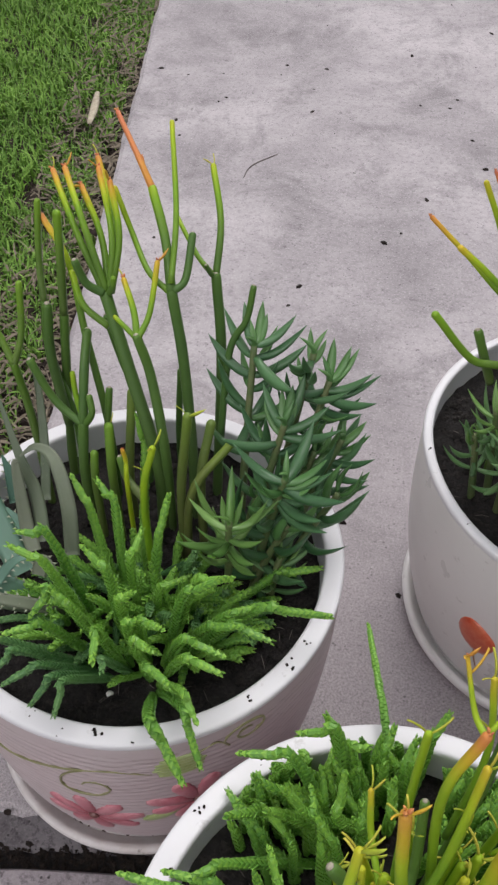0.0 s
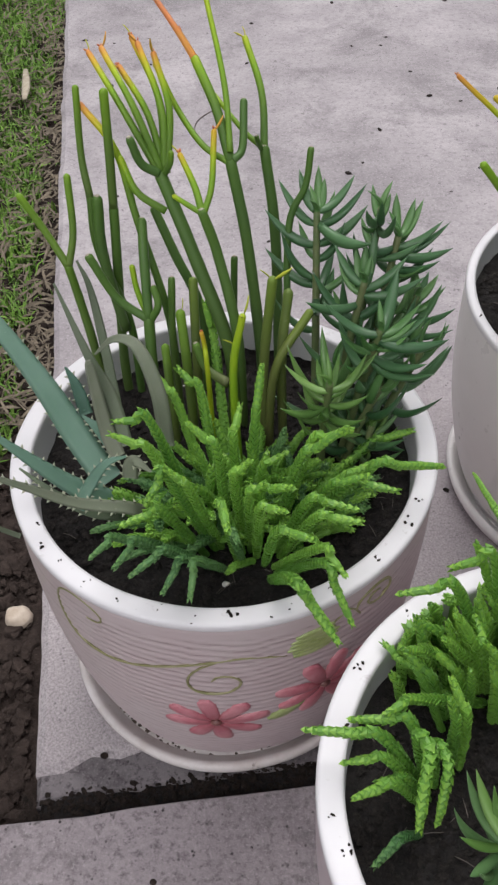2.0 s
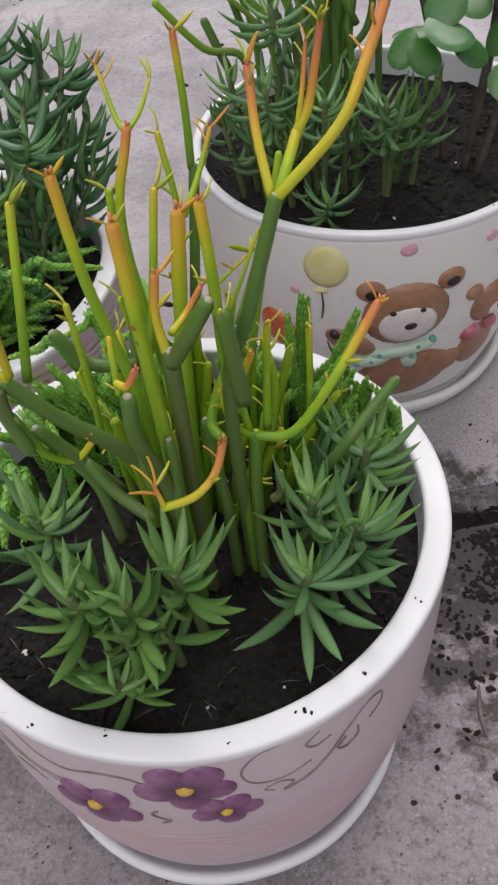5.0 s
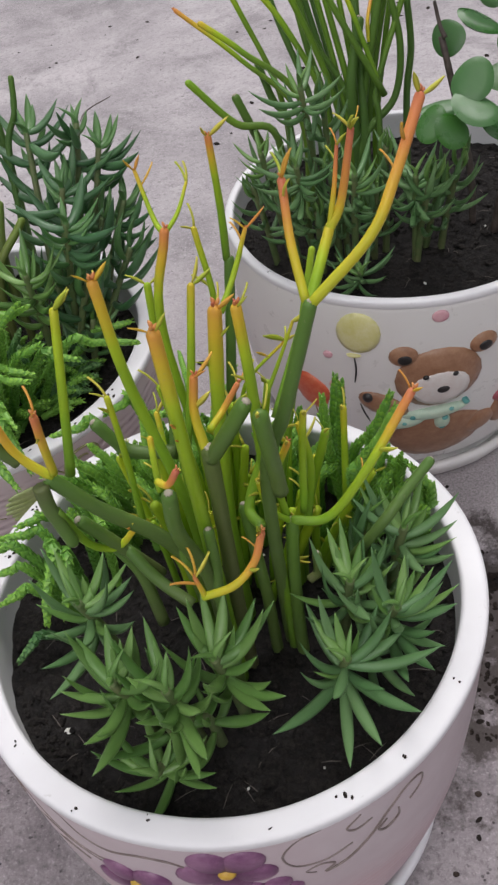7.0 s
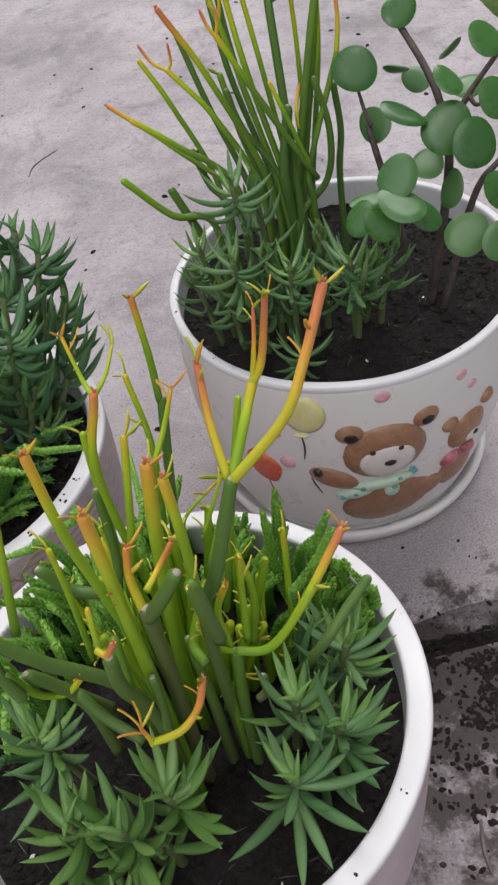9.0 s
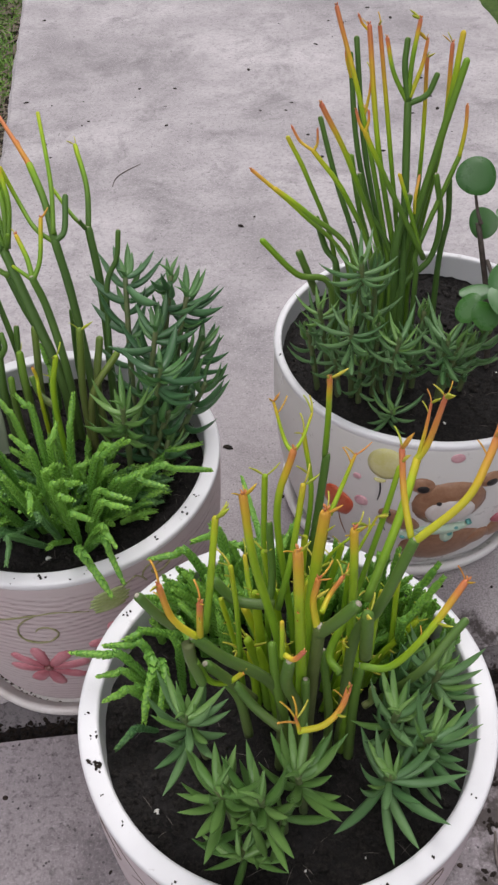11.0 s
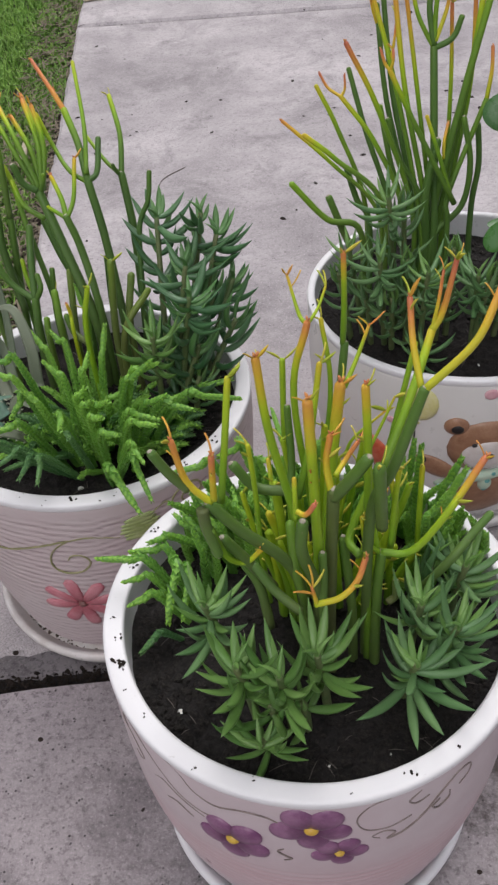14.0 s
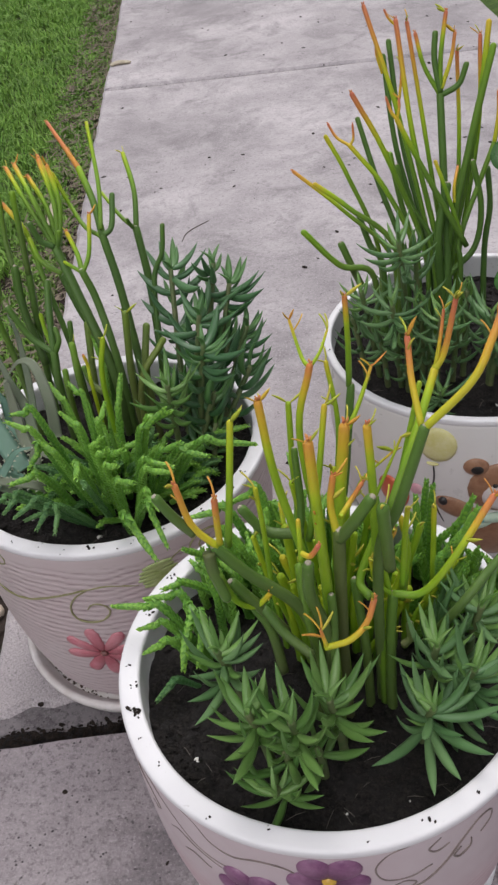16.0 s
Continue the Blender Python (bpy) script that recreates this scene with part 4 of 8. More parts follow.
# ---- pots and saucers ----
POT_A = Pot(0.1123, 0.5817, 0.2013, 0.1195, 0.1077, 0.094, "all", -0.003)
POT_B = Pot(0.4016, 0.7268, 0.1891, 0.1302, 0.1233, 0.103, "none", -0.008)
POT_C = Pot(0.2783, 0.3815, 0.2013, 0.1201, 0.1078, 0.094, "low", -0.004)

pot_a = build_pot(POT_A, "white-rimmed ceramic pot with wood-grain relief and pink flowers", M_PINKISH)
pot_b = build_pot(POT_B, "cream ceramic pot with painted teddy bears and a balloon", M_CREAM)
pot_c = build_pot(POT_C, "white-rimmed ceramic pot with raised purple flowers and scrolls", M_LILAC)
build_saucer(POT_A.x - 0.006, POT_A.y - 0.001, 0.107, "stained white ceramic saucer under the pink-flowered pot", M_STAINED)
build_saucer(POT_B.x - 0.008, POT_B.y, 0.116, "white ceramic saucer under the bear pot", M_CREAM)
build_saucer(POT_C.x - 0.004, POT_C.y - 0.001, 0.1045, "white ceramic saucer under the purple-flowered pot", M_RIM)

# the pink-flowered pot's ornament
flower(POT_A, pot_a, -92, 0.0945, 0.0295, 8, 10, M_ROSE, M_HEART, 0.50, 0.0014, 0.12, -0.7)
flower(POT_A, pot_a, -61, 0.1165, 0.0295, 8, 25, M_ROSE, M_HEART, 0.50, 0.0014, 0.12, -0.7)
for k in range(6):  # the broad hatched leaf under the rim
    dome(POT_A, pot_a, "painted_leaf", -66.0 + 0.5 * (k % 2), 0.1625 + 0.0033 * k, 0.0150 - 0.0016 * abs(k - 2.5), 0.0025, 4, 0.0007, M_LEAFPAINT, 0.2)
dome(POT_A, pot_a, "painted_leaf", -72, 0.098, 0.013, 0.005, 35, 0.0012, M_LEAFPAINT, 0.5)
line_on(POT_A, pot_a, "vine", [(-73, 0.165), (-82.5, 0.1695), (-90, 0.1675), (-97.5, 0.1625), (-105.5, 0.156), (-114, 0.149), (-122, 0.1455), (-129, 0.1465), (-133.5, 0.156), (-135, 0.172), (-133.5, 0.186), (-129.5, 0.1925), (-124.5, 0.1925), (-120.5, 0.188), (-119.5, 0.182), (-121.5, 0.178), (-124.5, 0.1775)], 0.0009, M_VINE)
line_on(POT_A, pot_a, "vine", [(-90, 0.1675), (-94.5, 0.1605), (-97.5, 0.151), (-98, 0.141), (-95.5, 0.1345), (-91, 0.133), (-86.5, 0.137), (-84.5, 0.145), (-86.5, 0.1515), (-90, 0.152), (-92, 0.147)], 0.0009, M_VINE)
curl(POT_A, pot_a, -47, 0.181, 0.011, 1.5, 40, 1, 0.0009, M_VINE, [(-56, 0.184), (-62, 0.178)])

# the purple-flowered pot's ornament
flower(POT_C, pot_c, -110.3, 0.1476, 0.0205, 5, 52, M_PURPLE, M_YOLK, 1.22, 0.0015, 0.2, -0.1)
flower(POT_C, pot_c, -89.9, 0.1755, 0.0205, 5, -18, M_PURPLE, M_YOLK, 1.22, 0.0015, 0.2, -0.1)
flower(POT_C, pot_c, -83.1, 0.1490, 0.0150, 5, 62, M_PURPLE, M_YOLK, 1.22, 0.0014, 0.2, -0.1)
line_on(POT_C, pot_c, "scroll", [(-71, 0.196), (-76, 0.193), (-79, 0.182), (-77, 0.170), (-71, 0.166), (-65, 0.170)], 0.0006, M_INCISED)
line_on(POT_C, pot_c, "scroll", [(-63, 0.192), (-66, 0.186), (-64, 0.181), (-60.5, 0.183)], 0.0006, M_INCISED)
line_on(POT_C, pot_c, "scroll", [(-73, 0.156), (-75, 0.160), (-72, 0.163), (-69, 0.158), (-71, 0.153), (-66, 0.156), (-61, 0.166), (-57, 0.178), (-52, 0.188), (-48, 0.187), (-48, 0.179), (-51, 0.173)], 0.0006, M_INCISED)
line_on(POT_C, pot_c, "scroll", [(-57, 0.172), (-59, 0.167), (-57, 0.163), (-54, 0.167), (-54, 0.174)], 0.0006, M_INCISED)
line_on(POT_C, pot_c, "scroll", [(-143, 0.168), (-141, 0.165), (-139, 0.170), (-142, 0.180), (-147, 0.188), (-146, 0.195), (-141, 0.194), (-134, 0.183), (-126, 0.168), (-119, 0.163), (-114, 0.164)], 0.0006, M_INCISED)
line_on(POT_C, pot_c, "scroll", [(-129, 0.196), (-124, 0.192), (-120, 0.182), (-114, 0.178), (-107, 0.183), (-101, 0.183), (-97, 0.178)], 0.0006, M_INCISED)
line_on(POT_C, pot_c, "scroll", [(-135, 0.163), (-131, 0.168), (-125, 0.163), (-118, 0.158)], 0.0006, M_INCISED)
line_on(POT_C, pot_c, "scroll", [(-131, 0.150), (-127, 0.154), (-122, 0.149)], 0.0006, M_INCISED)
line_on(POT_C, pot_c, "scroll", [(-97, 0.150), (-98.5, 0.146), (-96, 0.141), (-95, 0.139), (-97, 0.136)], 0.0006, M_INCISED)

# the cream pot's painted toys
dome(POT_B, pot_b, "bear_body", -82, 0.056, 0.036, 0.026, 4, 0.0024, M_BROWN)
dome(POT_B, pot_b, "bear_arm", -101.5, 0.0965, 0.0195, 0.0100, -30, 0.0030, M_BROWN)
dome(POT_B, pot_b, "bear_paw", -106.3, 0.1046, 0.0046, 0.0046, 0, 0.0036, M_BLACK)
dome(POT_B, pot_b, "bear_foot", -67.5, 0.060, 0.014, 0.0125, 0, 0.0032, M_BROWN)
dome(POT_B, pot_b, "bear_ear", -95.9, 0.1443, 0.0098, 0.0085, 0, 0.0030, M_BROWN)
dome(POT_B, pot_b, "bear_ear", -72, 0.1461, 0.0098, 0.0085, 0, 0.0030, M_BROWN)
dome(POT_B, pot_b, "bear_head", -84.8, 0.1215, 0.0300, 0.0275, 0, 0.0042, M_BROWN)
dome(POT_B, pot_b, "bear_muzzle", -84.4, 0.1155, 0.0195, 0.0165, 0, 0.0022, M_WHITEPAINT, lift=0.0044)
dome(POT_B, pot_b, "bear_nose", -83.9, 0.1155, 0.0044, 0.0034, 0, 0.0014, M_BLACK, lift=0.0064)
dome(POT_B, pot_b, "bear_eye", -89.2, 0.1278, 0.0020, 0.0018, 0, 0.0008, M_BLACK, lift=0.0056)
dome(POT_B, pot_b, "bear_eye", -80.6, 0.1276, 0.0020, 0.0018, 0, 0.0008, M_BLACK, lift=0.0056)
dome(POT_B, pot_b, "ear_spot", -95.5, 0.1435, 0.0046, 0.0040, 0, 0.0008, M_BLACK, lift=0.0040)
dome(POT_B, pot_b, "ear_spot", -72, 0.1455, 0.0046, 0.0040, 0, 0.0008, M_BLACK, lift=0.0040)
dome(POT_B, pot_b, "scarf", -84.5, 0.0865, 0.025, 0.0060, 6, 0.0044, M_MINT)
dome(POT_B, pot_b, "scarf", -82, 0.0750, 0.0065, 0.0090, 8, 0.0042, M_MINT)
dome(POT_B, pot_b, "scarf", -94.5, 0.0775, 0.0150, 0.0065, 14, 0.0038, M_MINT)
for a, z in ((-92, 0.0850), (-87, 0.0855), (-80, 0.0895), (-75.1, 0.0935), (-82, 0.0705), (-99, 0.0755), (-94.5, 0.0790), (-81.5, 0.0805)):
    dome(POT_B, pot_b, "scarf_dot", a, z, 0.0022, 0.0020, 0, 0.0009, M_BLUEDOT, lift=0.0040)
dome(POT_B, pot_b, "balloon", -109.3, 0.163, 0.0150, 0.0165, 0, 0.0024, M_BALLOON)
dome(POT_B, pot_b, "balloon_knot", -110.7, 0.1435, 0.0050, 0.0012, 0, 0.0018, M_BALLOON)
line_on(POT_B, pot_b, "balloon_string", [(-110.5, 0.142), (-110, 0.130), (-110.5, 0.118)], 0.0007, M_BLACK)
line_on(POT_B, pot_b, "balloon_string", [(-109, 0.096), (-108, 0.088), (-106, 0.077)], 0.0007, M_BLACK)
dome(POT_B, pot_b, "painted_petal", -126.0, 0.0985, 0.0145, 0.0180, 20, 0.0022, M_RED, 0.4)
dome(POT_B, pot_b, "painted_petal", -116.5, 0.111, 0.0060, 0.0060, -30, 0.0016, M_PINKDOT, 0.3)
line_on(POT_B, pot_b, "painted_stalk", [(-126, 0.084), (-125, 0.068), (-123, 0.05)], 0.0007, M_BROWN)
for a, z, r in ((-86, 0.176, 0.0055), (-60, 0.169, 0.0045), (-119, 0.140, 0.0035), (-55, 0.154, 0.0040)):
    dome(POT_B, pot_b, "painted_dot", a, z, r, r * 0.85, 0, 0.0006, M_PINKDOT)
dome(POT_B, pot_b, "small_bear_body", -55, 0.066, 0.017, 0.022, 10, 0.0032, M_BROWN)
dome(POT_B, pot_b, "small_bear_head", -54, 0.108, 0.0185, 0.0175, 10, 0.0042, M_BROWN)
dome(POT_B, pot_b, "small_bear_ear", -62.5, 0.1246, 0.0068, 0.0065, 0, 0.0032, M_BROWN)
dome(POT_B, pot_b, "small_bear_ear", -46, 0.128, 0.0068, 0.0065, 0, 0.0032, M_BROWN)
dome(POT_B, pot_b, "small_bear_muzzle", -53, 0.103, 0.0080, 0.0065, 0, 0.0020, M_WHITEPAINT, lift=0.0040)
dome(POT_B, pot_b, "small_bear_nose", -52.5, 0.105, 0.0026, 0.0022, 0, 0.0010, M_BLACK, lift=0.0058)
dome(POT_B, pot_b, "bow", -60, 0.084, 0.0085, 0.0065, 25, 0.0046, M_ROSE)
dome(POT_B, pot_b, "bow", -52, 0.084, 0.0085, 0.0065, -25, 0.0046, M_ROSE)

pebble((-0.058, 0.612, -0.026), 0.0095, "pale tan pebble on the bare earth", M_PEBBLE, 3)
pebble((-0.06, 0.475, -0.026), 0.005, "small grey pebble on the bare earth", M_PEBBLE, 5)

for x, y, r in ((0.431, 0.332, 0.0030), (0.406, 0.322, 0.0016), (0.381, 0.320, 0.0016), (0.065, 0.413, 0.0018), (0.026, 0.492, 0.0022), (0.401, 0.365, 0.0018)):
    pebble((x, y, -0.001), r, "small dark clod of soil on the concrete", M_EARTH, int(x * 1000))


def soil(pot, level, seed, label):
    """The soil in a pot, uneven, with crumbs, fibres and white grains."""
    rnd = random.Random(seed)
    seg, rows = 160, 60

    def high(x, y):
        return level + 0.0035 * noise.noise((x * 40, y * 40, seed)) + 0.0026 * noise.noise((x * 130, y * 130, seed)) + 0.0018 * noise.noise((x * 330, y * 330, seed))

    verts, faces = [], []
    for i in range(rows + 1):
        r = pot.lip * 1.004 * i / rows
        for k in range(seg):
            w = 2 * math.pi * k / seg
            x, y = pot.x + r * math.cos(w), pot.y + r * math.sin(w)
            verts.append((x, y, high(x, y)))
    faces = [(i * seg + k, i * seg + (k + 1) % seg, (i + 1) * seg + (k + 1) % seg, (i + 1) * seg + k) for i in range(rows) for k in range(seg)]
    top = thing("potting_soil", (pot.x, pot.y, level), label, "soil")
    part("soil_surface", mesh_of("soil_surface", verts, faces, M_SOIL), top)
    verts, faces = [], []
    for _ in range(6500):
        r, w = pot.lip * 0.97 * math.sqrt(rnd.random()), rnd.uniform(0, 6.283)
        x, y, s = pot.x + r * math.cos(w), pot.y + r * math.sin(w), 0.0005 + 0.0022 * rnd.random() ** 3.5
        lump(rnd, (x, y, high(x, y) - 0.35 * s), s, verts, faces)
    part("crumb_layer", mesh_of("crumb_layer", verts, faces, M_SOIL_CRUMB, False), top)["kind"] = "stuff"
    verts, faces = [], []
    for _ in range(60):
        r, w, t = pot.lip * 0.93 * math.sqrt(rnd.random()), rnd.uniform(0, 6.283), rnd.uniform(0, 6.283)
        c = Vector((pot.x + r * math.cos(w), pot.y + r * math.sin(w), level))
        c.z = high(c.x, c.y) + 0.0006
        d = Vector((math.cos(t), math.sin(t), rnd.uniform(-0.1, 0.15))) * rnd.uniform(0.002, 0.006)
        v, f = tube([c - d, c + Vector((0, 0, 0.001)), c + d], [0.00015, 0.00025, 0.0001], 4)
        k = len(verts)
        verts += v
        faces += [tuple(i + k for i in q) for q in f]
    part("fibre_litter", mesh_of("fibre_litter", verts, faces, M_TWIG, False), top)["kind"] = "stuff"
    verts, faces = [], []
    for _ in range(5):
        r, w = pot.lip * 0.9 * math.sqrt(rnd.random()), rnd.uniform(0, 6.283)
        lump(rnd, (pot.x + r * math.cos(w), pot.y + r * math.sin(w), level), rnd.uniform(0.0005, 0.0010), verts, faces)
    part("perlite", mesh_of("perlite", verts, faces, M_PERLITE, False), top)["kind"] = "stuff"
    return top


soil(POT_A, 0.179, 1, "black damp potting soil inside the pink-flowered pot")
soil(POT_B, 0.168, 2, "dark brown potting soil inside the bear pot")
soil(POT_C, 0.180, 3, "black damp potting soil inside the purple-flowered pot")
for x, y, z, r in ((0.2065, 0.3245, 0.179, 0.0018), (0.1155, 0.502, 0.178, 0.0018)):
    pebble((x, y, z), r, "small white grain on the dark soil", M_PERLITE, 9)


def rim_dirt(pot, spots, seed):
    """Crumbs of soil lying on the rim at the angles given."""
    rnd = random.Random(seed)
    verts, faces = [], []
    for angle, share, size, count in spots:
        for _ in range(count):
            w = radians(angle + rnd.gauss(0, 1.0 if count > 3 else 0.5))
            r = pot.lip + (pot.rim - pot.lip) * min(0.9, max(0.15, share + rnd.gauss(0, 0.12)))
            lump(rnd, (pot.x + r * math.cos(w), pot.y + r * math.sin(w), pot.high + 0.0001), size * rnd.uniform(0.6, 1.3), verts, faces)
    tagged(new("rim_dirt", mesh_of("rim_dirt", verts, faces, M_CRUMB, False)), "dark crumbs of soil lying on the white rim", "soil", "", "stuff")


rim_dirt(POT_C, [(-159, 0.4, 0.0009, 14), (-64.5, 0.55, 0.0007, 4), (-80, 0.5, 0.0004, 2), (-120, 0.8, 0.0005, 2), (-30, 0.5, 0.0005, 2), (-175, 0.6, 0.0006, 2), (-168, 0.3, 0.0006, 5), (-150, 0.6, 0.0004, 3), (-140, 0.4, 0.0004, 2), (-105, 0.3, 0.0004, 2), (-50, 0.6, 0.0005, 3), (150, 0.5, 0.0006, 4), (165, 0.3, 0.0006, 4), (130, 0.5, 0.0005, 3)], 2)
rim_dirt(POT_A, [(-86, 0.4, 0.0009, 5), (-142, 0.6, 0.0007, 4), (-136, 0.5, 0.0006, 2), (-104, 0.4, 0.0005, 2), (-30, 0.6, 0.0008, 4), (-22, 0.5, 0.0006, 3), (-60, 0.5, 0.0005, 2), (-115, 0.6, 0.0005, 2), (-95, 0.7, 0.0004, 3), (-76, 0.75, 0.0006, 3), (-72, 0.6, 0.0005, 2), (-125, 0.5, 0.0004, 3), (-150, 0.4, 0.0005, 3), (-165, 0.5, 0.0004, 3), (-45, 0.5, 0.0006, 3)], 3)
rim_dirt(POT_B, [(-170, 0.6, 0.0006, 3), (-140, 0.5, 0.0005, 2), (-60, 0.5, 0.0005, 2)], 4)


def saucer_dirt():
    """Washed-down soil lying in the trough round the foot of the pink-flowered pot."""
    rnd = random.Random(41)
    verts, faces = [], []
    for _ in range(1400):
        w = radians(rnd.choice((rnd.gauss(-148, 8), rnd.gauss(-128, 9), rnd.uniform(-175, -40))))
        r = 0.0975 - 0.008 * rnd.random() ** 1.5
        lump(rnd, (POT_A.x - 0.005 + r * math.cos(w), POT_A.y + r * math.sin(w), 0.0108), 0.0003 + 0.0010 * rnd.random() ** 3, verts, faces)
    tagged(new("saucer_dirt", mesh_of("saucer_dirt", verts, faces, M_SILT, False)), "brown dirt washed into the stained saucer's trough", "soil", "", "stuff")


saucer_dirt()


# ---- the plants ----
sticks_a = thing("pencil_cactus", (0.112, 0.640, 0.175), "tall green pencil cactus with orange tips in the pink-flowered pot", "succulent", "pencil cacti")
WALLS[sticks_a.name] = POT_A
stem(sticks_a, [(0.134, 0.630, 0.172), (0.134, 0.635, 0.222), (0.128, 0.650, 0.289), (0.121, 0.660, 0.331)], 0.0034, 0.0030, 0.04, 0.10, bark=0.3)
stem(sticks_a, [(0.121, 0.660, 0.331), (0.114, 0.680, 0.350), (0.103, 0.700, 0.368)], 0.0028, 0.0025, 0.10, 0.50)
stem(sticks_a, [(0.103, 0.700, 0.368), (0.094, 0.710, 0.379), (0.078, 0.730, 0.394)], 0.0021, 0.0013, 0.88, 1.00)
stem(sticks_a, [(0.103, 0.700, 0.368), (0.097, 0.708, 0.374), (0.095, 0.712, 0.379)], 0.0016, 0.0009, 0.70, 0.95)
stem(sticks_a, [(0.121, 0.660, 0.337), (0.118, 0.690, 0.360), (0.108, 0.730, 0.391)], 0.0018, 0.0014, 0.25, 0.62)
stem(sticks_a, [(0.122, 0.660, 0.332), (0.127, 0.668, 0.335), (0.128, 0.684, 0.352)], 0.0022, 0.0021, 0.05, 0.08)
stem(sticks_a, [(0.120, 0.660, 0.331), (0.106, 0.670, 0.336), (0.092, 0.690, 0.347), (0.082, 0.700, 0.366)], 0.0018, 0.0015, 0.25, 0.66)
stem(sticks_a, [(0.144, 0.650, 0.172), (0.144, 0.660, 0.208), (0.143, 0.680, 0.275), (0.138, 0.694, 0.319)], 0.0033, 0.0030, 0.05, 0.10, bark=0.2)
stem(sticks_a, [(0.138, 0.694, 0.319), (0.137, 0.715, 0.341), (0.128, 0.740, 0.361)], 0.0022, 0.0018, 0.15, 0.62, leaves=2)
stem(sticks_a, [(0.136, 0.692, 0.322), (0.126, 0.700, 0.328), (0.110, 0.720, 0.339)], 0.0017, 0.0013, 0.25, 0.55)
stem(sticks_a, [(0.136, 0.692, 0.321), (0.135, 0.690, 0.325), (0.134, 0.688, 0.330)], 0.0015, 0.0013, 0.10, 0.15)
stem(sticks_a, [(0.117, 0.620, 0.172), (0.117, 0.620, 0.236), (0.099, 0.640, 0.290), (0.084, 0.659, 0.325)], 0.0041, 0.0034, 0.06, 0.12, bark=0.3)
stem(sticks_a, [(0.084, 0.659, 0.325), (0.066, 0.675, 0.354), (0.048, 0.700, 0.373)], 0.0021, 0.0016, 0.22, 0.88, leaves=1)
stem(sticks_a, [(0.085, 0.659, 0.326), (0.071, 0.675, 0.357), (0.055, 0.700, 0.375)], 0.0021, 0.0016, 0.22, 0.88, leaves=1)
stem(sticks_a, [(0.086, 0.660, 0.326), (0.078, 0.680, 0.348), (0.063, 0.700, 0.365)], 0.0021, 0.0016, 0.22, 0.88, leaves=1)
stem(sticks_a, [(0.086, 0.660, 0.326), (0.086, 0.675, 0.354), (0.074, 0.700, 0.377)], 0.0021, 0.0016, 0.22, 0.88, leaves=1)
stem(sticks_a, [(0.087, 0.660, 0.326), (0.090, 0.675, 0.353), (0.083, 0.690, 0.376)], 0.0021, 0.0016, 0.22, 0.88, leaves=1)
stem(sticks_a, [(0.086, 0.662, 0.325), (0.083, 0.690, 0.352), (0.069, 0.715, 0.374)], 0.0021, 0.0016, 0.22, 0.88, leaves=1)
stem(sticks_a, [(0.083, 0.658, 0.327), (0.075, 0.656, 0.334), (0.071, 0.655, 0.348)], 0.0024, 0.0022, 0.06, 0.12)
stem(sticks_a, [(0.086, 0.659, 0.326), (0.090, 0.655, 0.334), (0.091, 0.655, 0.340)], 0.0018, 0.0015, 0.15, 0.30)
stem(sticks_a, [(0.122, 0.620, 0.172), (0.122, 0.620, 0.244), (0.113, 0.635, 0.290), (0.106, 0.639, 0.315)], 0.0031, 0.0027, 0.08, 0.16, bark=0.2)
stem(sticks_a, [(0.106, 0.639, 0.315), (0.102, 0.650, 0.324), (0.095, 0.660, 0.336)], 0.0021, 0.0016, 0.30, 0.78, leaves=1)
stem(sticks_a, [(0.107, 0.639, 0.315), (0.111, 0.650, 0.324), (0.113, 0.665, 0.346)], 0.0018, 0.0015, 0.28, 0.80, leaves=1)
stem(sticks_a, [(0.105, 0.639, 0.315), (0.098, 0.645, 0.316), (0.091, 0.650, 0.318)], 0.0016, 0.0013, 0.30, 0.60)
stem(sticks_a, [(0.082, 0.640, 0.172), (0.082, 0.640, 0.244), (0.068, 0.660, 0.297), (0.059, 0.675, 0.331), (0.041, 0.690, 0.350)], 0.0025, 0.0018, 0.08, 0.90)
stem(sticks_a, [(0.085, 0.655, 0.306), (0.070, 0.660, 0.315), (0.062, 0.670, 0.329)], 0.0021, 0.0018, 0.22, 0.50)
stem(sticks_a, [(0.099, 0.650, 0.172), (0.099, 0.660, 0.231), (0.085, 0.670, 0.268), (0.075, 0.680, 0.291)], 0.0031, 0.0027, 0.06, 0.12)
stem(sticks_a, [(0.049, 0.650, 0.172), (0.049, 0.655, 0.209), (0.053, 0.660, 0.268), (0.055, 0.665, 0.302)], 0.0030, 0.0027, 0.10, 0.16, bark=0.3)
stem(sticks_a, [(0.055, 0.665, 0.302), (0.057, 0.668, 0.336), (0.058, 0.672, 0.365)], 0.0025, 0.0024, 0.16, 0.36, bark=0.3)
stem(sticks_a, [(0.057, 0.650, 0.172), (0.057, 0.650, 0.235), (0.043, 0.662, 0.278), (0.042, 0.670, 0.306)], 0.0025, 0.0022, 0.10, 0.16)
stem(sticks_a, [(0.042, 0.670, 0.306), (0.039, 0.680, 0.326), (0.040, 0.690, 0.359)], 0.0021, 0.0019, 0.16, 0.34, bark=0.3)
stem(sticks_a, [(0.055, 0.645, 0.233), (0.047, 0.655, 0.279), (0.048, 0.660, 0.311)], 0.0031, 0.0030, 0.06, 0.12, bark=0.2)
stem(sticks_a, [(0.042, 0.625, 0.172), (0.037, 0.635, 0.227), (0.033, 0.640, 0.256), (0.030, 0.641, 0.281)], 0.0027, 0.0024, 0.16, 0.22, bark=0.4)
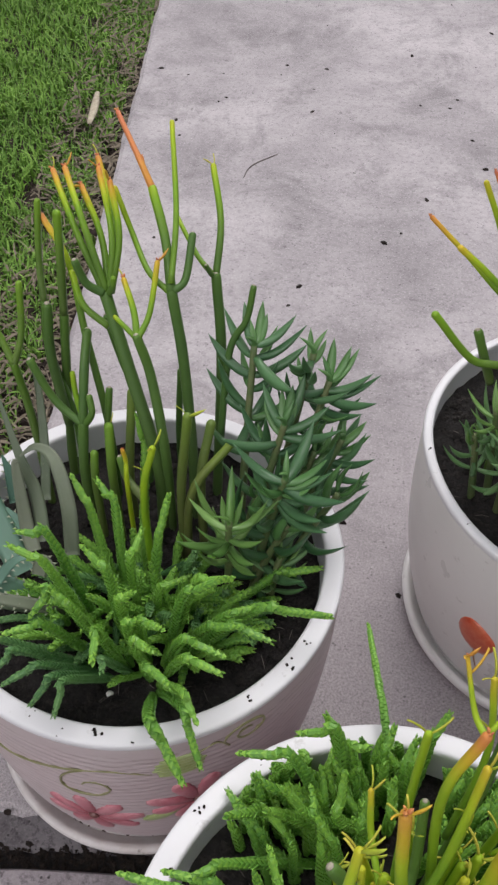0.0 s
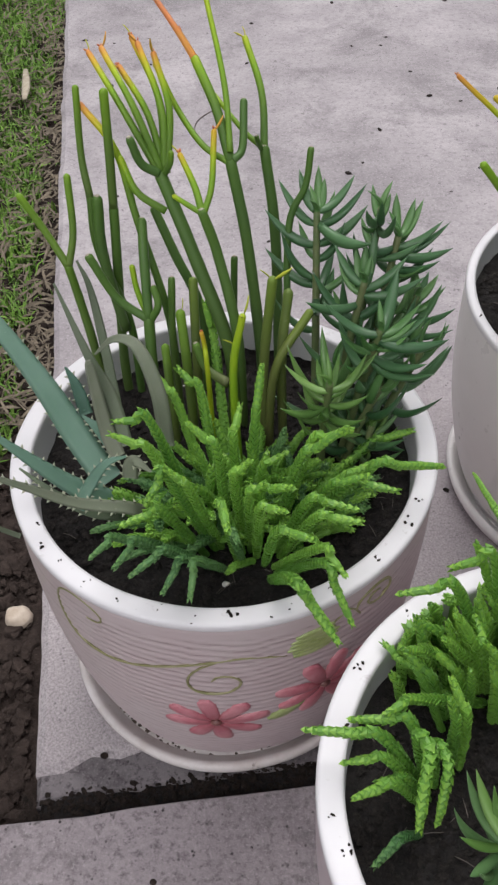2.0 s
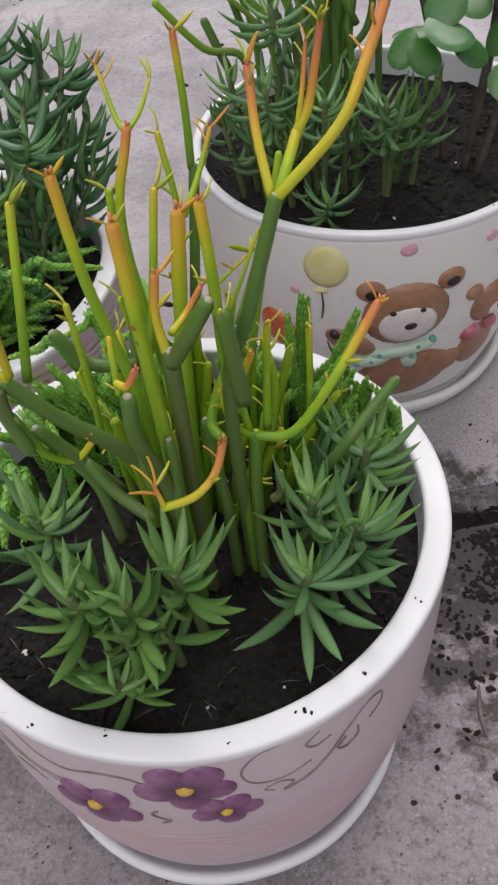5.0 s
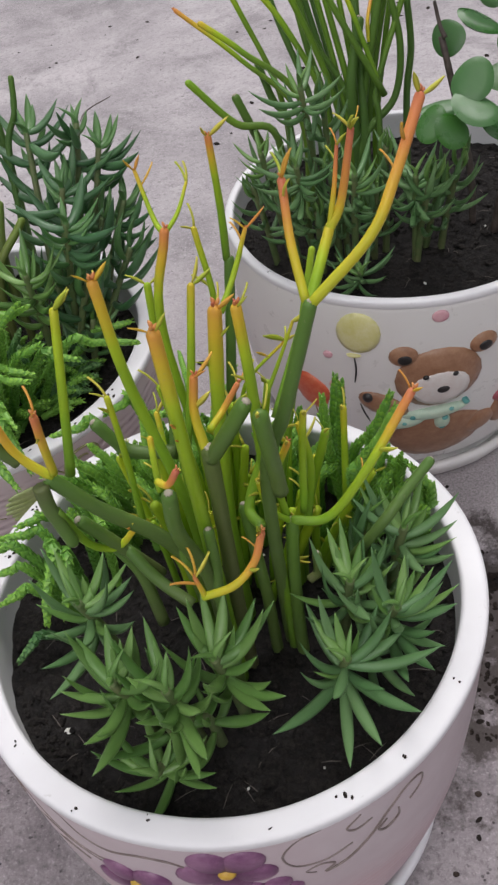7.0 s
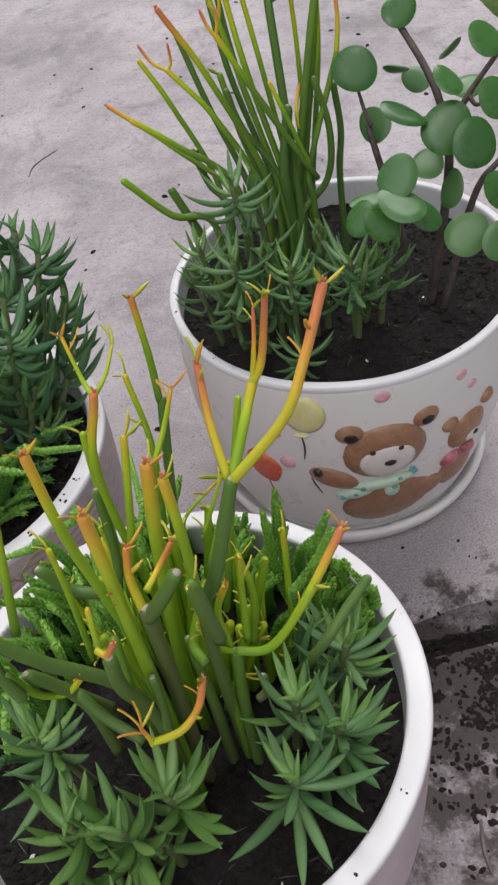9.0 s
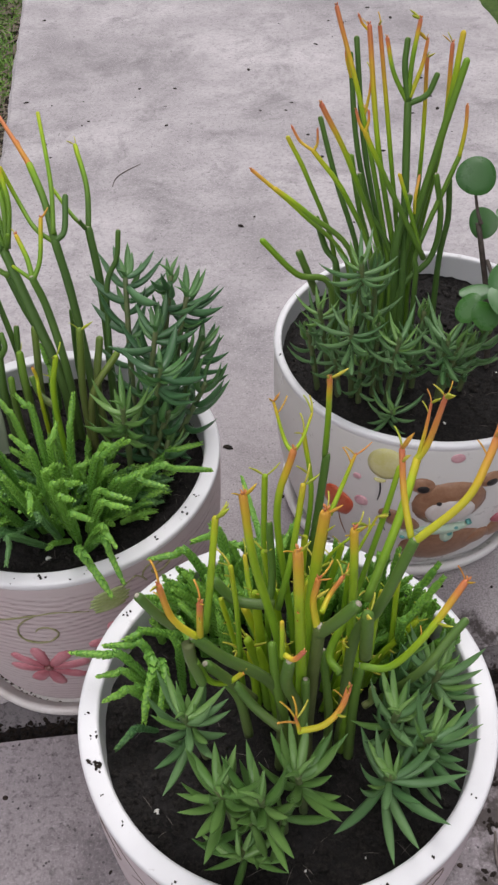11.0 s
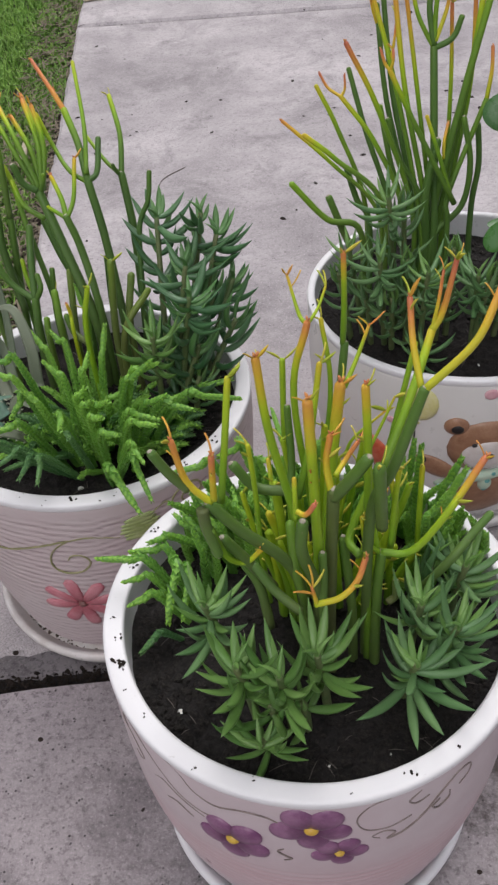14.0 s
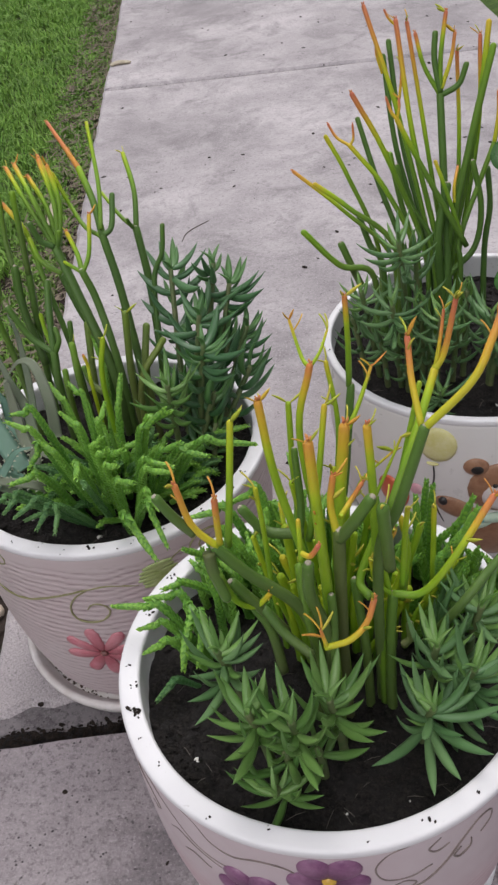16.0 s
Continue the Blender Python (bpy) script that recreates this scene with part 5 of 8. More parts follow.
stem(sticks_a, [(0.030, 0.641, 0.281), (0.019, 0.650, 0.298), (0.008, 0.655, 0.317)], 0.0022, 0.0020, 0.22, 0.36, bark=0.2)
stem(sticks_a, [(0.030, 0.641, 0.281), (0.034, 0.650, 0.298), (0.034, 0.660, 0.325)], 0.0021, 0.0020, 0.20, 0.32, bark=0.3)
stem(sticks_a, [(0.073, 0.615, 0.172), (0.073, 0.615, 0.228), (0.073, 0.624, 0.257)], 0.0034, 0.0030, 0.08, 0.12, bark=0.3)
stem(sticks_a, [(0.073, 0.624, 0.257), (0.056, 0.630, 0.268), (0.044, 0.634, 0.292)], 0.0024, 0.0024, 0.08, 0.14)
stem(sticks_a, [(0.073, 0.624, 0.257), (0.072, 0.640, 0.283), (0.071, 0.656, 0.299)], 0.0028, 0.0027, 0.08, 0.12)
stem(sticks_a, [(0.074, 0.624, 0.257), (0.079, 0.625, 0.266), (0.077, 0.630, 0.274)], 0.0022, 0.0020, 0.12, 0.20)
stem(sticks_a, [(0.073, 0.626, 0.256), (0.067, 0.635, 0.268), (0.065, 0.640, 0.281)], 0.0018, 0.0016, 0.35, 0.50)
stem(sticks_a, [(0.117, 0.668, 0.172), (0.117, 0.668, 0.215), (0.119, 0.674, 0.261)], 0.0022, 0.0021, 0.06, 0.10)
stem(sticks_a, [(0.097, 0.625, 0.172), (0.097, 0.625, 0.219), (0.097, 0.645, 0.267)], 0.0028, 0.0027, 0.20, 0.30, bark=0.8)
stem(sticks_a, [(0.084, 0.630, 0.172), (0.084, 0.630, 0.236), (0.086, 0.639, 0.273)], 0.0022, 0.0021, 0.10, 0.14, bark=0.4)
stem(sticks_a, [(0.083, 0.605, 0.172), (0.083, 0.605, 0.229), (0.082, 0.612, 0.247)], 0.0025, 0.0024, 0.20, 0.25, bark=0.6)
stem(sticks_a, [(0.094, 0.605, 0.172), (0.094, 0.605, 0.238), (0.092, 0.615, 0.268)], 0.0028, 0.0027, 0.20, 0.30, bark=0.6, leaves=1)
stem(sticks_a, [(0.136, 0.598, 0.172), (0.136, 0.598, 0.240), (0.142, 0.600, 0.300)], 0.0028, 0.0026, 0.22, 0.34, bark=0.9, leaves=2)
stem(sticks_a, [(0.146, 0.605, 0.172), (0.146, 0.605, 0.245), (0.150, 0.618, 0.278)], 0.0028, 0.0027, 0.20, 0.25, bark=0.8)
stem(sticks_a, [(0.137, 0.598, 0.172), (0.142, 0.598, 0.240), (0.161, 0.615, 0.267)], 0.0027, 0.0025, 0.30, 0.35, bark=1.0)
stem(sticks_a, [(0.121, 0.578, 0.172), (0.121, 0.578, 0.257), (0.127, 0.583, 0.291)], 0.0024, 0.0019, 0.40, 0.55, leaves=3)
stem(sticks_a, [(0.106, 0.595, 0.172), (0.106, 0.595, 0.243), (0.105, 0.600, 0.258), (0.104, 0.600, 0.267)], 0.0016, 0.0012, 0.60, 0.80)
stem(sticks_a, [(0.117, 0.590, 0.240), (0.105, 0.600, 0.242), (0.100, 0.605, 0.254)], 0.0027, 0.0022, 0.10, 0.20, bark=0.7)

fingers_a = thing("finger_leaf_succulent", (0.180, 0.610, 0.175), "bushy succulent with dark blue-green finger leaves in the pink-flowered pot", "succulent", "finger-leaved succulents")
WALLS[fingers_a.name] = POT_A
rosette(fingers_a, "dark", (0.165, 0.615, 0.174), (0.166, 0.661, 0.300), [((0.1635, 0.6611, 0.2828), (0.1374, 0.6712, 0.2966)), ((0.1633, 0.6611, 0.2952), (0.1454, 0.6791, 0.3091)), ((0.1620, 0.6612, 0.3008), (0.1569, 0.6800, 0.3138)), ((0.1672, 0.6609, 0.3008), (0.1674, 0.6806, 0.3149)), ((0.1696, 0.6609, 0.2901), (0.1762, 0.6763, 0.3005)), ((0.1688, 0.6609, 0.2998), (0.1707, 0.6760, 0.3096)), ((0.1748, 0.6606, 0.3016), (0.1868, 0.6754, 0.3122)), ((0.1749, 0.6606, 0.2980), (0.1935, 0.6726, 0.3093)), ((0.1691, 0.6609, 0.2843), (0.1947, 0.6719, 0.2974)), ((0.1663, 0.6610, 0.2626), (0.1369, 0.6654, 0.2756)), ((0.1679, 0.6609, 0.2614), (0.1769, 0.6723, 0.2698)), ((0.1734, 0.6607, 0.2962), (0.1938, 0.6252, 0.3051)), ((0.1688, 0.6609, 0.2614), (0.1874, 0.6537, 0.2692)), ((0.1667, 0.6610, 0.2760), (0.1568, 0.6714, 0.2842))], 1.0)
rosette(fingers_a, "dark", (0.180, 0.612, 0.174), (0.200, 0.654, 0.306), [((0.2000, 0.6540, 0.3023), (0.1961, 0.6680, 0.3110)), ((0.2000, 0.6540, 0.3010), (0.1970, 0.6275, 0.3301)), ((0.2000, 0.6540, 0.3010), (0.2056, 0.6634, 0.3077)), ((0.2000, 0.6540, 0.2997), (0.1894, 0.6264, 0.3256)), ((0.2000, 0.6540, 0.2991), (0.2040, 0.6240, 0.3241)), ((0.2000, 0.6540, 0.2969), (0.1885, 0.6397, 0.3044)), ((0.2031, 0.6536, 0.2876), (0.1904, 0.6621, 0.2949)), ((0.2043, 0.6535, 0.2840), (0.2195, 0.6583, 0.2912))], 0.8)
rosette(fingers_a, "dark", (0.186, 0.606, 0.174), (0.210, 0.651, 0.290), [((0.2055, 0.6516, 0.2859), (0.2332, 0.6521, 0.2978)), ((0.2081, 0.6513, 0.2839), (0.2375, 0.6535, 0.2964)), ((0.2074, 0.6514, 0.2806), (0.2373, 0.6353, 0.2932)), ((0.2086, 0.6512, 0.2773), (0.2302, 0.6306, 0.2877)), ((0.2064, 0.6515, 0.2734), (0.2228, 0.6329, 0.2812)), ((0.2094, 0.6511, 0.2909), (0.2094, 0.6691, 0.3041)), ((0.2165, 0.6501, 0.2914), (0.2193, 0.6655, 0.3015)), ((0.2178, 0.6499, 0.2904), (0.2233, 0.6649, 0.3004)), ((0.2056, 0.6516, 0.2852), (0.1889, 0.6364, 0.2926)), ((0.2077, 0.6513, 0.2761), (0.1941, 0.6654, 0.2872))], 1.0)
rosette(fingers_a, "dark", (0.172, 0.606, 0.174), (0.190, 0.619, 0.284), [((0.1900, 0.6190, 0.2810), (0.1749, 0.6372, 0.2942)), ((0.1900, 0.6190, 0.2806), (0.1859, 0.6356, 0.2914)), ((0.1900, 0.6190, 0.2810), (0.1913, 0.6389, 0.2943)), ((0.1900, 0.6190, 0.2810), (0.1972, 0.6459, 0.3000)), ((0.1900, 0.6190, 0.2787), (0.1947, 0.6300, 0.2862)), ((0.1900, 0.6190, 0.2799), (0.2125, 0.6290, 0.2918)), ((0.1900, 0.6190, 0.2775), (0.2213, 0.6159, 0.2897)), ((0.1890, 0.6191, 0.2667), (0.1627, 0.6332, 0.2818)), ((0.1857, 0.6195, 0.2740), (0.1583, 0.6030, 0.2849)), ((0.1936, 0.6186, 0.2650), (0.2018, 0.6240, 0.2701)), ((0.1893, 0.6191, 0.2609), (0.1742, 0.6280, 0.2696)), ((0.1900, 0.6190, 0.2762), (0.1769, 0.6308, 0.2860))], 1.0)
rosette(fingers_a, "dark", (0.190, 0.600, 0.174), (0.221, 0.635, 0.262), [((0.2146, 0.6360, 0.2498), (0.2403, 0.6240, 0.2604)), ((0.2164, 0.6358, 0.2548), (0.2355, 0.6369, 0.2633)), ((0.2161, 0.6358, 0.2579), (0.2329, 0.6445, 0.2672)), ((0.2129, 0.6363, 0.2592), (0.2206, 0.6494, 0.2685)), ((0.2149, 0.6360, 0.2458), (0.2379, 0.6114, 0.2563)), ((0.2151, 0.6360, 0.2322), (0.2390, 0.6211, 0.2421)), ((0.2127, 0.6364, 0.2544), (0.2004, 0.6466, 0.2626)), ((0.2122, 0.6364, 0.2402), (0.1941, 0.6346, 0.2482)), ((0.2144, 0.6361, 0.2526), (0.2292, 0.6529, 0.2649))], 1.0)
rosette(fingers_a, "dark", (0.178, 0.590, 0.174), (0.196, 0.585, 0.280), [((0.1960, 0.5850, 0.2770), (0.2061, 0.6139, 0.2958)), ((0.1960, 0.5850, 0.2766), (0.1670, 0.5935, 0.2910)), ((0.1960, 0.5850, 0.2718), (0.2092, 0.5814, 0.2764)), ((0.1960, 0.5850, 0.2745), (0.2187, 0.5883, 0.2840)), ((0.1960, 0.5850, 0.2759), (0.2152, 0.5940, 0.2859)), ((0.1960, 0.5850, 0.2739), (0.2133, 0.5879, 0.2811)), ((0.1984, 0.5847, 0.2645), (0.2177, 0.5664, 0.2726)), ((0.1987, 0.5846, 0.2607), (0.2213, 0.5610, 0.2711)), ((0.2007, 0.5844, 0.2722), (0.2281, 0.5733, 0.2828)), ((0.1960, 0.5850, 0.2718), (0.1851, 0.5730, 0.2841)), ((0.1938, 0.5853, 0.2697), (0.1749, 0.5854, 0.2775)), ((0.1931, 0.5854, 0.2582), (0.1777, 0.5747, 0.2643))], 1.05)
rosette(fingers_a, "green", (0.166, 0.578, 0.174), (0.170, 0.565, 0.262), [((0.1700, 0.5650, 0.2590), (0.1667, 0.5914, 0.2764)), ((0.1700, 0.5650, 0.2583), (0.1937, 0.5766, 0.2705)), ((0.1700, 0.5650, 0.2527), (0.1888, 0.5587, 0.2587)), ((0.1700, 0.5650, 0.2500), (0.1868, 0.5464, 0.2552)), ((0.1700, 0.5650, 0.2527), (0.1540, 0.5605, 0.2578)), ((0.1700, 0.5650, 0.2512), (0.1446, 0.5511, 0.2593)), ((0.1700, 0.5650, 0.2566), (0.1477, 0.5725, 0.2668)), ((0.1700, 0.5650, 0.2574), (0.1749, 0.5774, 0.2657)), ((0.1700, 0.5650, 0.2574), (0.1635, 0.5779, 0.2655))], 1.05)
rosette(fingers_a, "grey", (0.190, 0.574, 0.174), (0.195, 0.584, 0.212), [((0.1950, 0.5840, 0.2070), (0.2137, 0.5957, 0.2172)), ((0.1950, 0.5840, 0.2039), (0.2103, 0.5855, 0.2093)), ((0.1950, 0.5840, 0.2009), (0.2114, 0.5715, 0.2058)), ((0.1950, 0.5840, 0.2077), (0.2002, 0.5999, 0.2178)), ((0.1950, 0.5840, 0.2061), (0.2064, 0.5949, 0.2133)), ((0.1950, 0.5840, 0.2077), (0.1902, 0.5999, 0.2179)), ((0.1950, 0.5840, 0.2004), (0.1929, 0.5659, 0.2095)), ((0.1950, 0.5840, 0.2042), (0.1843, 0.5890, 0.2080))], 0.8)
finger_shoot(fingers_a, (0.192, 0.592, 0.174), (0.206, 0.601, 0.211), (0.223, 0.612, 0.242), 7, "dark", size=0.9, span=0.055, turn=0.4, spin=0.06, low=102, high=45)
finger_shoot(fingers_a, (0.178, 0.582, 0.174), (0.187, 0.584, 0.209), (0.198, 0.586, 0.238), 7, "dark", size=0.9, span=0.055, turn=0.8, spin=0.06, low=102, high=45)
finger_shoot(fingers_a, (0.184, 0.604, 0.174), (0.194, 0.615, 0.219), (0.207, 0.628, 0.256), 7, "dark", size=0.92, span=0.065, turn=0.7, spin=0.06, low=102, high=45)
finger_shoot(fingers_a, (0.168, 0.600, 0.174), (0.172, 0.602, 0.209), (0.178, 0.604, 0.238), 6, "dark", size=0.9, span=0.05, turn=0.1, spin=0.06, low=102, high=45)
stem(fingers_a, [(0.149, 0.645, 0.239), (0.151, 0.665, 0.289), (0.160, 0.670, 0.310), (0.163, 0.675, 0.329)], 0.0022, 0.0018, 0.05, 0.15)

chains_a = thing("watch_chain_plant", (0.123, 0.535, 0.176), "bright green watch chain succulent with scaly trailing shoots", "succulent", "watch chain plants")
WALLS[chains_a.name] = POT_A
chain(chains_a, [(0.156, 0.538, 0.176), (0.190, 0.535, 0.232), (0.228, 0.545, 0.221)], size=0.84)
chain(chains_a, [(0.147, 0.537, 0.176), (0.173, 0.530, 0.227), (0.198, 0.540, 0.233)], size=0.84)
chain(chains_a, [(0.141, 0.533, 0.176), (0.159, 0.530, 0.254), (0.178, 0.529, 0.265)], size=0.84)
chain(chains_a, [(0.142, 0.520, 0.176), (0.161, 0.495, 0.242), (0.182, 0.487, 0.248)], size=0.84)
chain(chains_a, [(0.148, 0.529, 0.176), (0.178, 0.520, 0.237), (0.201, 0.515, 0.237)], size=0.84)
chain(chains_a, [(0.141, 0.524, 0.176), (0.158, 0.505, 0.242), (0.179, 0.500, 0.242)], size=0.84)
chain(chains_a, [(0.131, 0.540, 0.176), (0.135, 0.545, 0.220), (0.147, 0.550, 0.227)], size=0.84)
chain(chains_a, [(0.127, 0.548, 0.176), (0.132, 0.560, 0.241), (0.136, 0.575, 0.266)], size=0.84)
chain(chains_a, [(0.116, 0.535, 0.176), (0.114, 0.530, 0.250), (0.101, 0.535, 0.265)], size=0.84)
chain(chains_a, [(0.104, 0.537, 0.176), (0.082, 0.540, 0.261), (0.063, 0.540, 0.262)], size=0.84)
chain(chains_a, [(0.104, 0.533, 0.176), (0.082, 0.530, 0.250), (0.063, 0.530, 0.264)], size=0.84)
chain(chains_a, [(0.110, 0.525, 0.176), (0.091, 0.515, 0.252), (0.081, 0.505, 0.243)], size=0.84)
chain(chains_a, [(0.105, 0.522, 0.176), (0.088, 0.505, 0.235), (0.068, 0.495, 0.237)], size=0.84)
chain(chains_a, [(0.154, 0.551, 0.176), (0.192, 0.575, 0.205), (0.219, 0.585, 0.207)], size=0.84)
chain(chains_a, [(0.140, 0.532, 0.176), (0.154, 0.525, 0.248), (0.175, 0.525, 0.270)], size=0.84)
chain(chains_a, [(0.128, 0.525, 0.176), (0.130, 0.505, 0.246), (0.138, 0.505, 0.256)], size=0.84)
chain(chains_a, [(0.122, 0.517, 0.176), (0.117, 0.500, 0.246), (0.121, 0.480, 0.252)], size=0.84)
chain(chains_a, [(0.117, 0.565, 0.176), (0.108, 0.625, 0.240), (0.104, 0.630, 0.264)], size=0.84)
chain(chains_a, [(0.112, 0.553, 0.176), (0.103, 0.580, 0.241), (0.090, 0.590, 0.252)], size=0.84)
chain(chains_a, [(0.108, 0.553, 0.176), (0.091, 0.575, 0.238), (0.076, 0.590, 0.252)], size=0.84)
chain(chains_a, [(0.143, 0.527, 0.176), (0.167, 0.515, 0.239), (0.186, 0.510, 0.254)], size=0.84)
chain(chains_a, [(0.131, 0.521, 0.176), (0.135, 0.500, 0.242), (0.147, 0.490, 0.253)], size=0.84)
chain(chains_a, [(0.132, 0.524, 0.176), (0.135, 0.510, 0.243), (0.150, 0.500, 0.258)], size=0.84)
chain(chains_a, [(0.125, 0.530, 0.176), (0.122, 0.520, 0.241), (0.130, 0.520, 0.254)], size=0.84)
chain(chains_a, [(0.113, 0.527, 0.176), (0.101, 0.510, 0.246), (0.092, 0.510, 0.260)], size=0.84)
chain(chains_a, [(0.135, 0.516, 0.176), (0.143, 0.490, 0.238), (0.160, 0.475, 0.251)], size=0.84)
chain(chains_a, [(0.124, 0.543, 0.176), (0.121, 0.545, 0.241), (0.125, 0.560, 0.254)], size=0.84)
chain(chains_a, [(0.138, 0.507, 0.176), (0.150, 0.468, 0.231), (0.170, 0.448, 0.210)], size=0.92)
chain(chains_a, [(0.140, 0.510, 0.176), (0.164, 0.475, 0.234), (0.177, 0.456, 0.212)], size=0.76)
chain(chains_a, [(0.139, 0.514, 0.176), (0.163, 0.480, 0.239), (0.173, 0.468, 0.235)], size=0.76)
chain(chains_a, [(0.101, 0.518, 0.176), (0.065, 0.500, 0.222), (0.055, 0.483, 0.229)], size=0.71, material=M_CHAIN_DARK)
chain(chains_a, [(0.105, 0.517, 0.176), (0.078, 0.490, 0.233), (0.067, 0.478, 0.228)], size=0.71, material=M_CHAIN_DARK)
chain(chains_a, [(0.108, 0.515, 0.176), (0.092, 0.485, 0.232), (0.075, 0.474, 0.227)], size=0.71, material=M_CHAIN_DARK)
chain(chains_a, [(0.112, 0.514, 0.176), (0.099, 0.482, 0.229), (0.089, 0.468, 0.220)], size=0.71, material=M_CHAIN_DARK)
chain(chains_a, [(0.116, 0.513, 0.176), (0.105, 0.480, 0.230), (0.102, 0.466, 0.219)], size=0.71, material=M_CHAIN_DARK)
chain(chains_a, [(0.124, 0.517, 0.176), (0.122, 0.490, 0.238), (0.125, 0.480, 0.244)], size=0.71, material=M_CHAIN_DARK)

for k in range(150):  # the crowded heart of the clump
    w, far = SPROUT.uniform(0, 6.283), 0.046 * math.sqrt(SPROUT.random())
    x, y = 0.121 + 1.2 * far * math.cos(w), 0.549 + 0.8 * far * math.sin(w)
    lean, rise = SPROUT.uniform(0, 6.283), 0.010 + 0.036 * (1 - far / 0.055)
    long = SPROUT.uniform(0.010, 0.027)
    tilt = Vector((long * math.cos(lean) + 0.4 * (x - 0.121), long * math.sin(lean) - 0.004, 0))
    a = Vector((x, y, 0.175 + 0.5 * rise))
    c = inside(POT_A, a + tilt + Vector((0, 0, rise * SPROUT.uniform(0.15, 0.9))), 0.02)
    b = a.lerp(c, 0.5) + Vector((0, 0, 0.003))
    chain(chains_a, [a, b, c], size=SPROUT.uniform(0.66, 0.84), material=M_CHAIN_DARK if SPROUT.random() < 0.3 else M_CHAIN)

aloe = thing("aloe_plant", (0.060, 0.560, 0.176), "grey-green toothed aloe with arching leaves in the pink-flowered pot", "aloe")
WALLS[aloe.name] = POT_A
aloe_leaf(aloe, [(0.051, 0.556, 0.200), (0.033, 0.575, 0.217), (0.015, 0.592, 0.242), (-0.013, 0.615, 0.274), (-0.024, 0.625, 0.285)], 0.0082, M_ALOE)
aloe_leaf(aloe, [(0.066, 0.552, 0.180), (0.049, 0.546, 0.197), (0.032, 0.545, 0.211), (0.012, 0.547, 0.231), (-0.009, 0.550, 0.253)], 0.0064, M_ALOE)
aloe_leaf(aloe, [(0.080, 0.548, 0.180), (0.064, 0.536, 0.201), (0.038, 0.530, 0.213), (0.014, 0.525, 0.233), (-0.006, 0.520, 0.250)], 0.0035, M_ALOE_DRY)
aloe_leaf(aloe, [(0.062, 0.545, 0.182), (0.043, 0.536, 0.198), (0.026, 0.540, 0.208), (0.006, 0.550, 0.218)], 0.0028, M_ALOE_DRY)
aloe_leaf(aloe, [(0.037, 0.535, 0.202), (0.044, 0.545, 0.211), (0.053, 0.550, 0.221), (0.063, 0.555, 0.221)], 0.0034, M_ALOE)
aloe_leaf(aloe, [(0.086, 0.552, 0.231), (0.083, 0.565, 0.257), (0.073, 0.580, 0.275), (0.060, 0.588, 0.274), (0.048, 0.590, 0.262)], 0.0040, M_ALOE_DRY, teeth=False)
aloe_leaf(aloe, [(0.064, 0.550, 0.209), (0.066, 0.555, 0.217), (0.076, 0.550, 0.214)], 0.0042, M_ALOE_DRY)
aloe_leaf(aloe, [(0.060, 0.572, 0.211), (0.052, 0.590, 0.232), (0.042, 0.600, 0.251), (0.026, 0.620, 0.286)], 0.0040, M_ALOE_DRY, teeth=False)
aloe_leaf(aloe, [(0.052, 0.600, 0.213), (0.044, 0.630, 0.236), (0.037, 0.650, 0.260), (0.030, 0.660, 0.272)], 0.0026, M_ALOE_DRY, teeth=False)
aloe_leaf(aloe, [(0.056, 0.565, 0.210), (0.050, 0.575, 0.221), (0.044, 0.590, 0.252), (0.044, 0.592, 0.255)], 0.0042, M_ALOE_DRY, teeth=False)
aloe_leaf(aloe, [(0.035, 0.595, 0.213), (0.030, 0.605, 0.225), (0.024, 0.612, 0.234)], 0.0037, M_ALOE)
aloe_leaf(aloe, [(0.053, 0.570, 0.213), (0.046, 0.575, 0.221), (0.037, 0.580, 0.227)], 0.0037, M_ALOE)
aloe_leaf(aloe, [(0.008, 0.520, 0.198), (0.000, 0.515, 0.212), (-0.006, 0.510, 0.230)], 0.0009, M_ALOE_DRY, teeth=False)

sticks_c = thing("pencil_cactus", (0.285, 0.370, 0.175), "bushy pencil cactus with yellow and orange tips in the purple-flowered pot", "succulent", "pencil cacti")
WALLS[sticks_c.name] = POT_C
HABIT[sticks_c.name] = (0.8, 0.72, 1.0, -0.12, 0.58)
stem(sticks_c, [(0.308, 0.366, 0.171), (0.308, 0.362, 0.203), (0.310, 0.355, 0.301), (0.320, 0.350, 0.338), (0.332, 0.355, 0.377)], 0.0030, 0.0024, 0.10, 0.14, bark=0.5)
stem(sticks_c, [(0.332, 0.355, 0.377), (0.352, 0.362, 0.395), (0.361, 0.372, 0.409), (0.370, 0.388, 0.424)], 0.0018, 0.0017, 0.48, 0.96, leaves=4)
stem(sticks_c, [(0.331, 0.357, 0.377), (0.328, 0.370, 0.391), (0.327, 0.381, 0.406)], 0.0015, 0.0014, 0.46, 1.00, leaves=3)
stem(sticks_c, [(0.316, 0.365, 0.321), (0.331, 0.390, 0.350), (0.341, 0.415, 0.365)], 0.0022, 0.0020, 0.36, 0.70)
stem(sticks_c, [(0.341, 0.415, 0.365), (0.346, 0.418, 0.374), (0.351, 0.420, 0.400)], 0.0019, 0.0013, 0.55, 1.00, leaves=4)
stem(sticks_c, [(0.341, 0.415, 0.365), (0.344, 0.420, 0.379), (0.346, 0.425, 0.392)], 0.0011, 0.0007, 0.55, 1.00, leaves=3)
stem(sticks_c, [(0.310, 0.400, 0.244), (0.326, 0.410, 0.320), (0.334, 0.420, 0.354)], 0.0017, 0.0014, 0.36, 0.50)
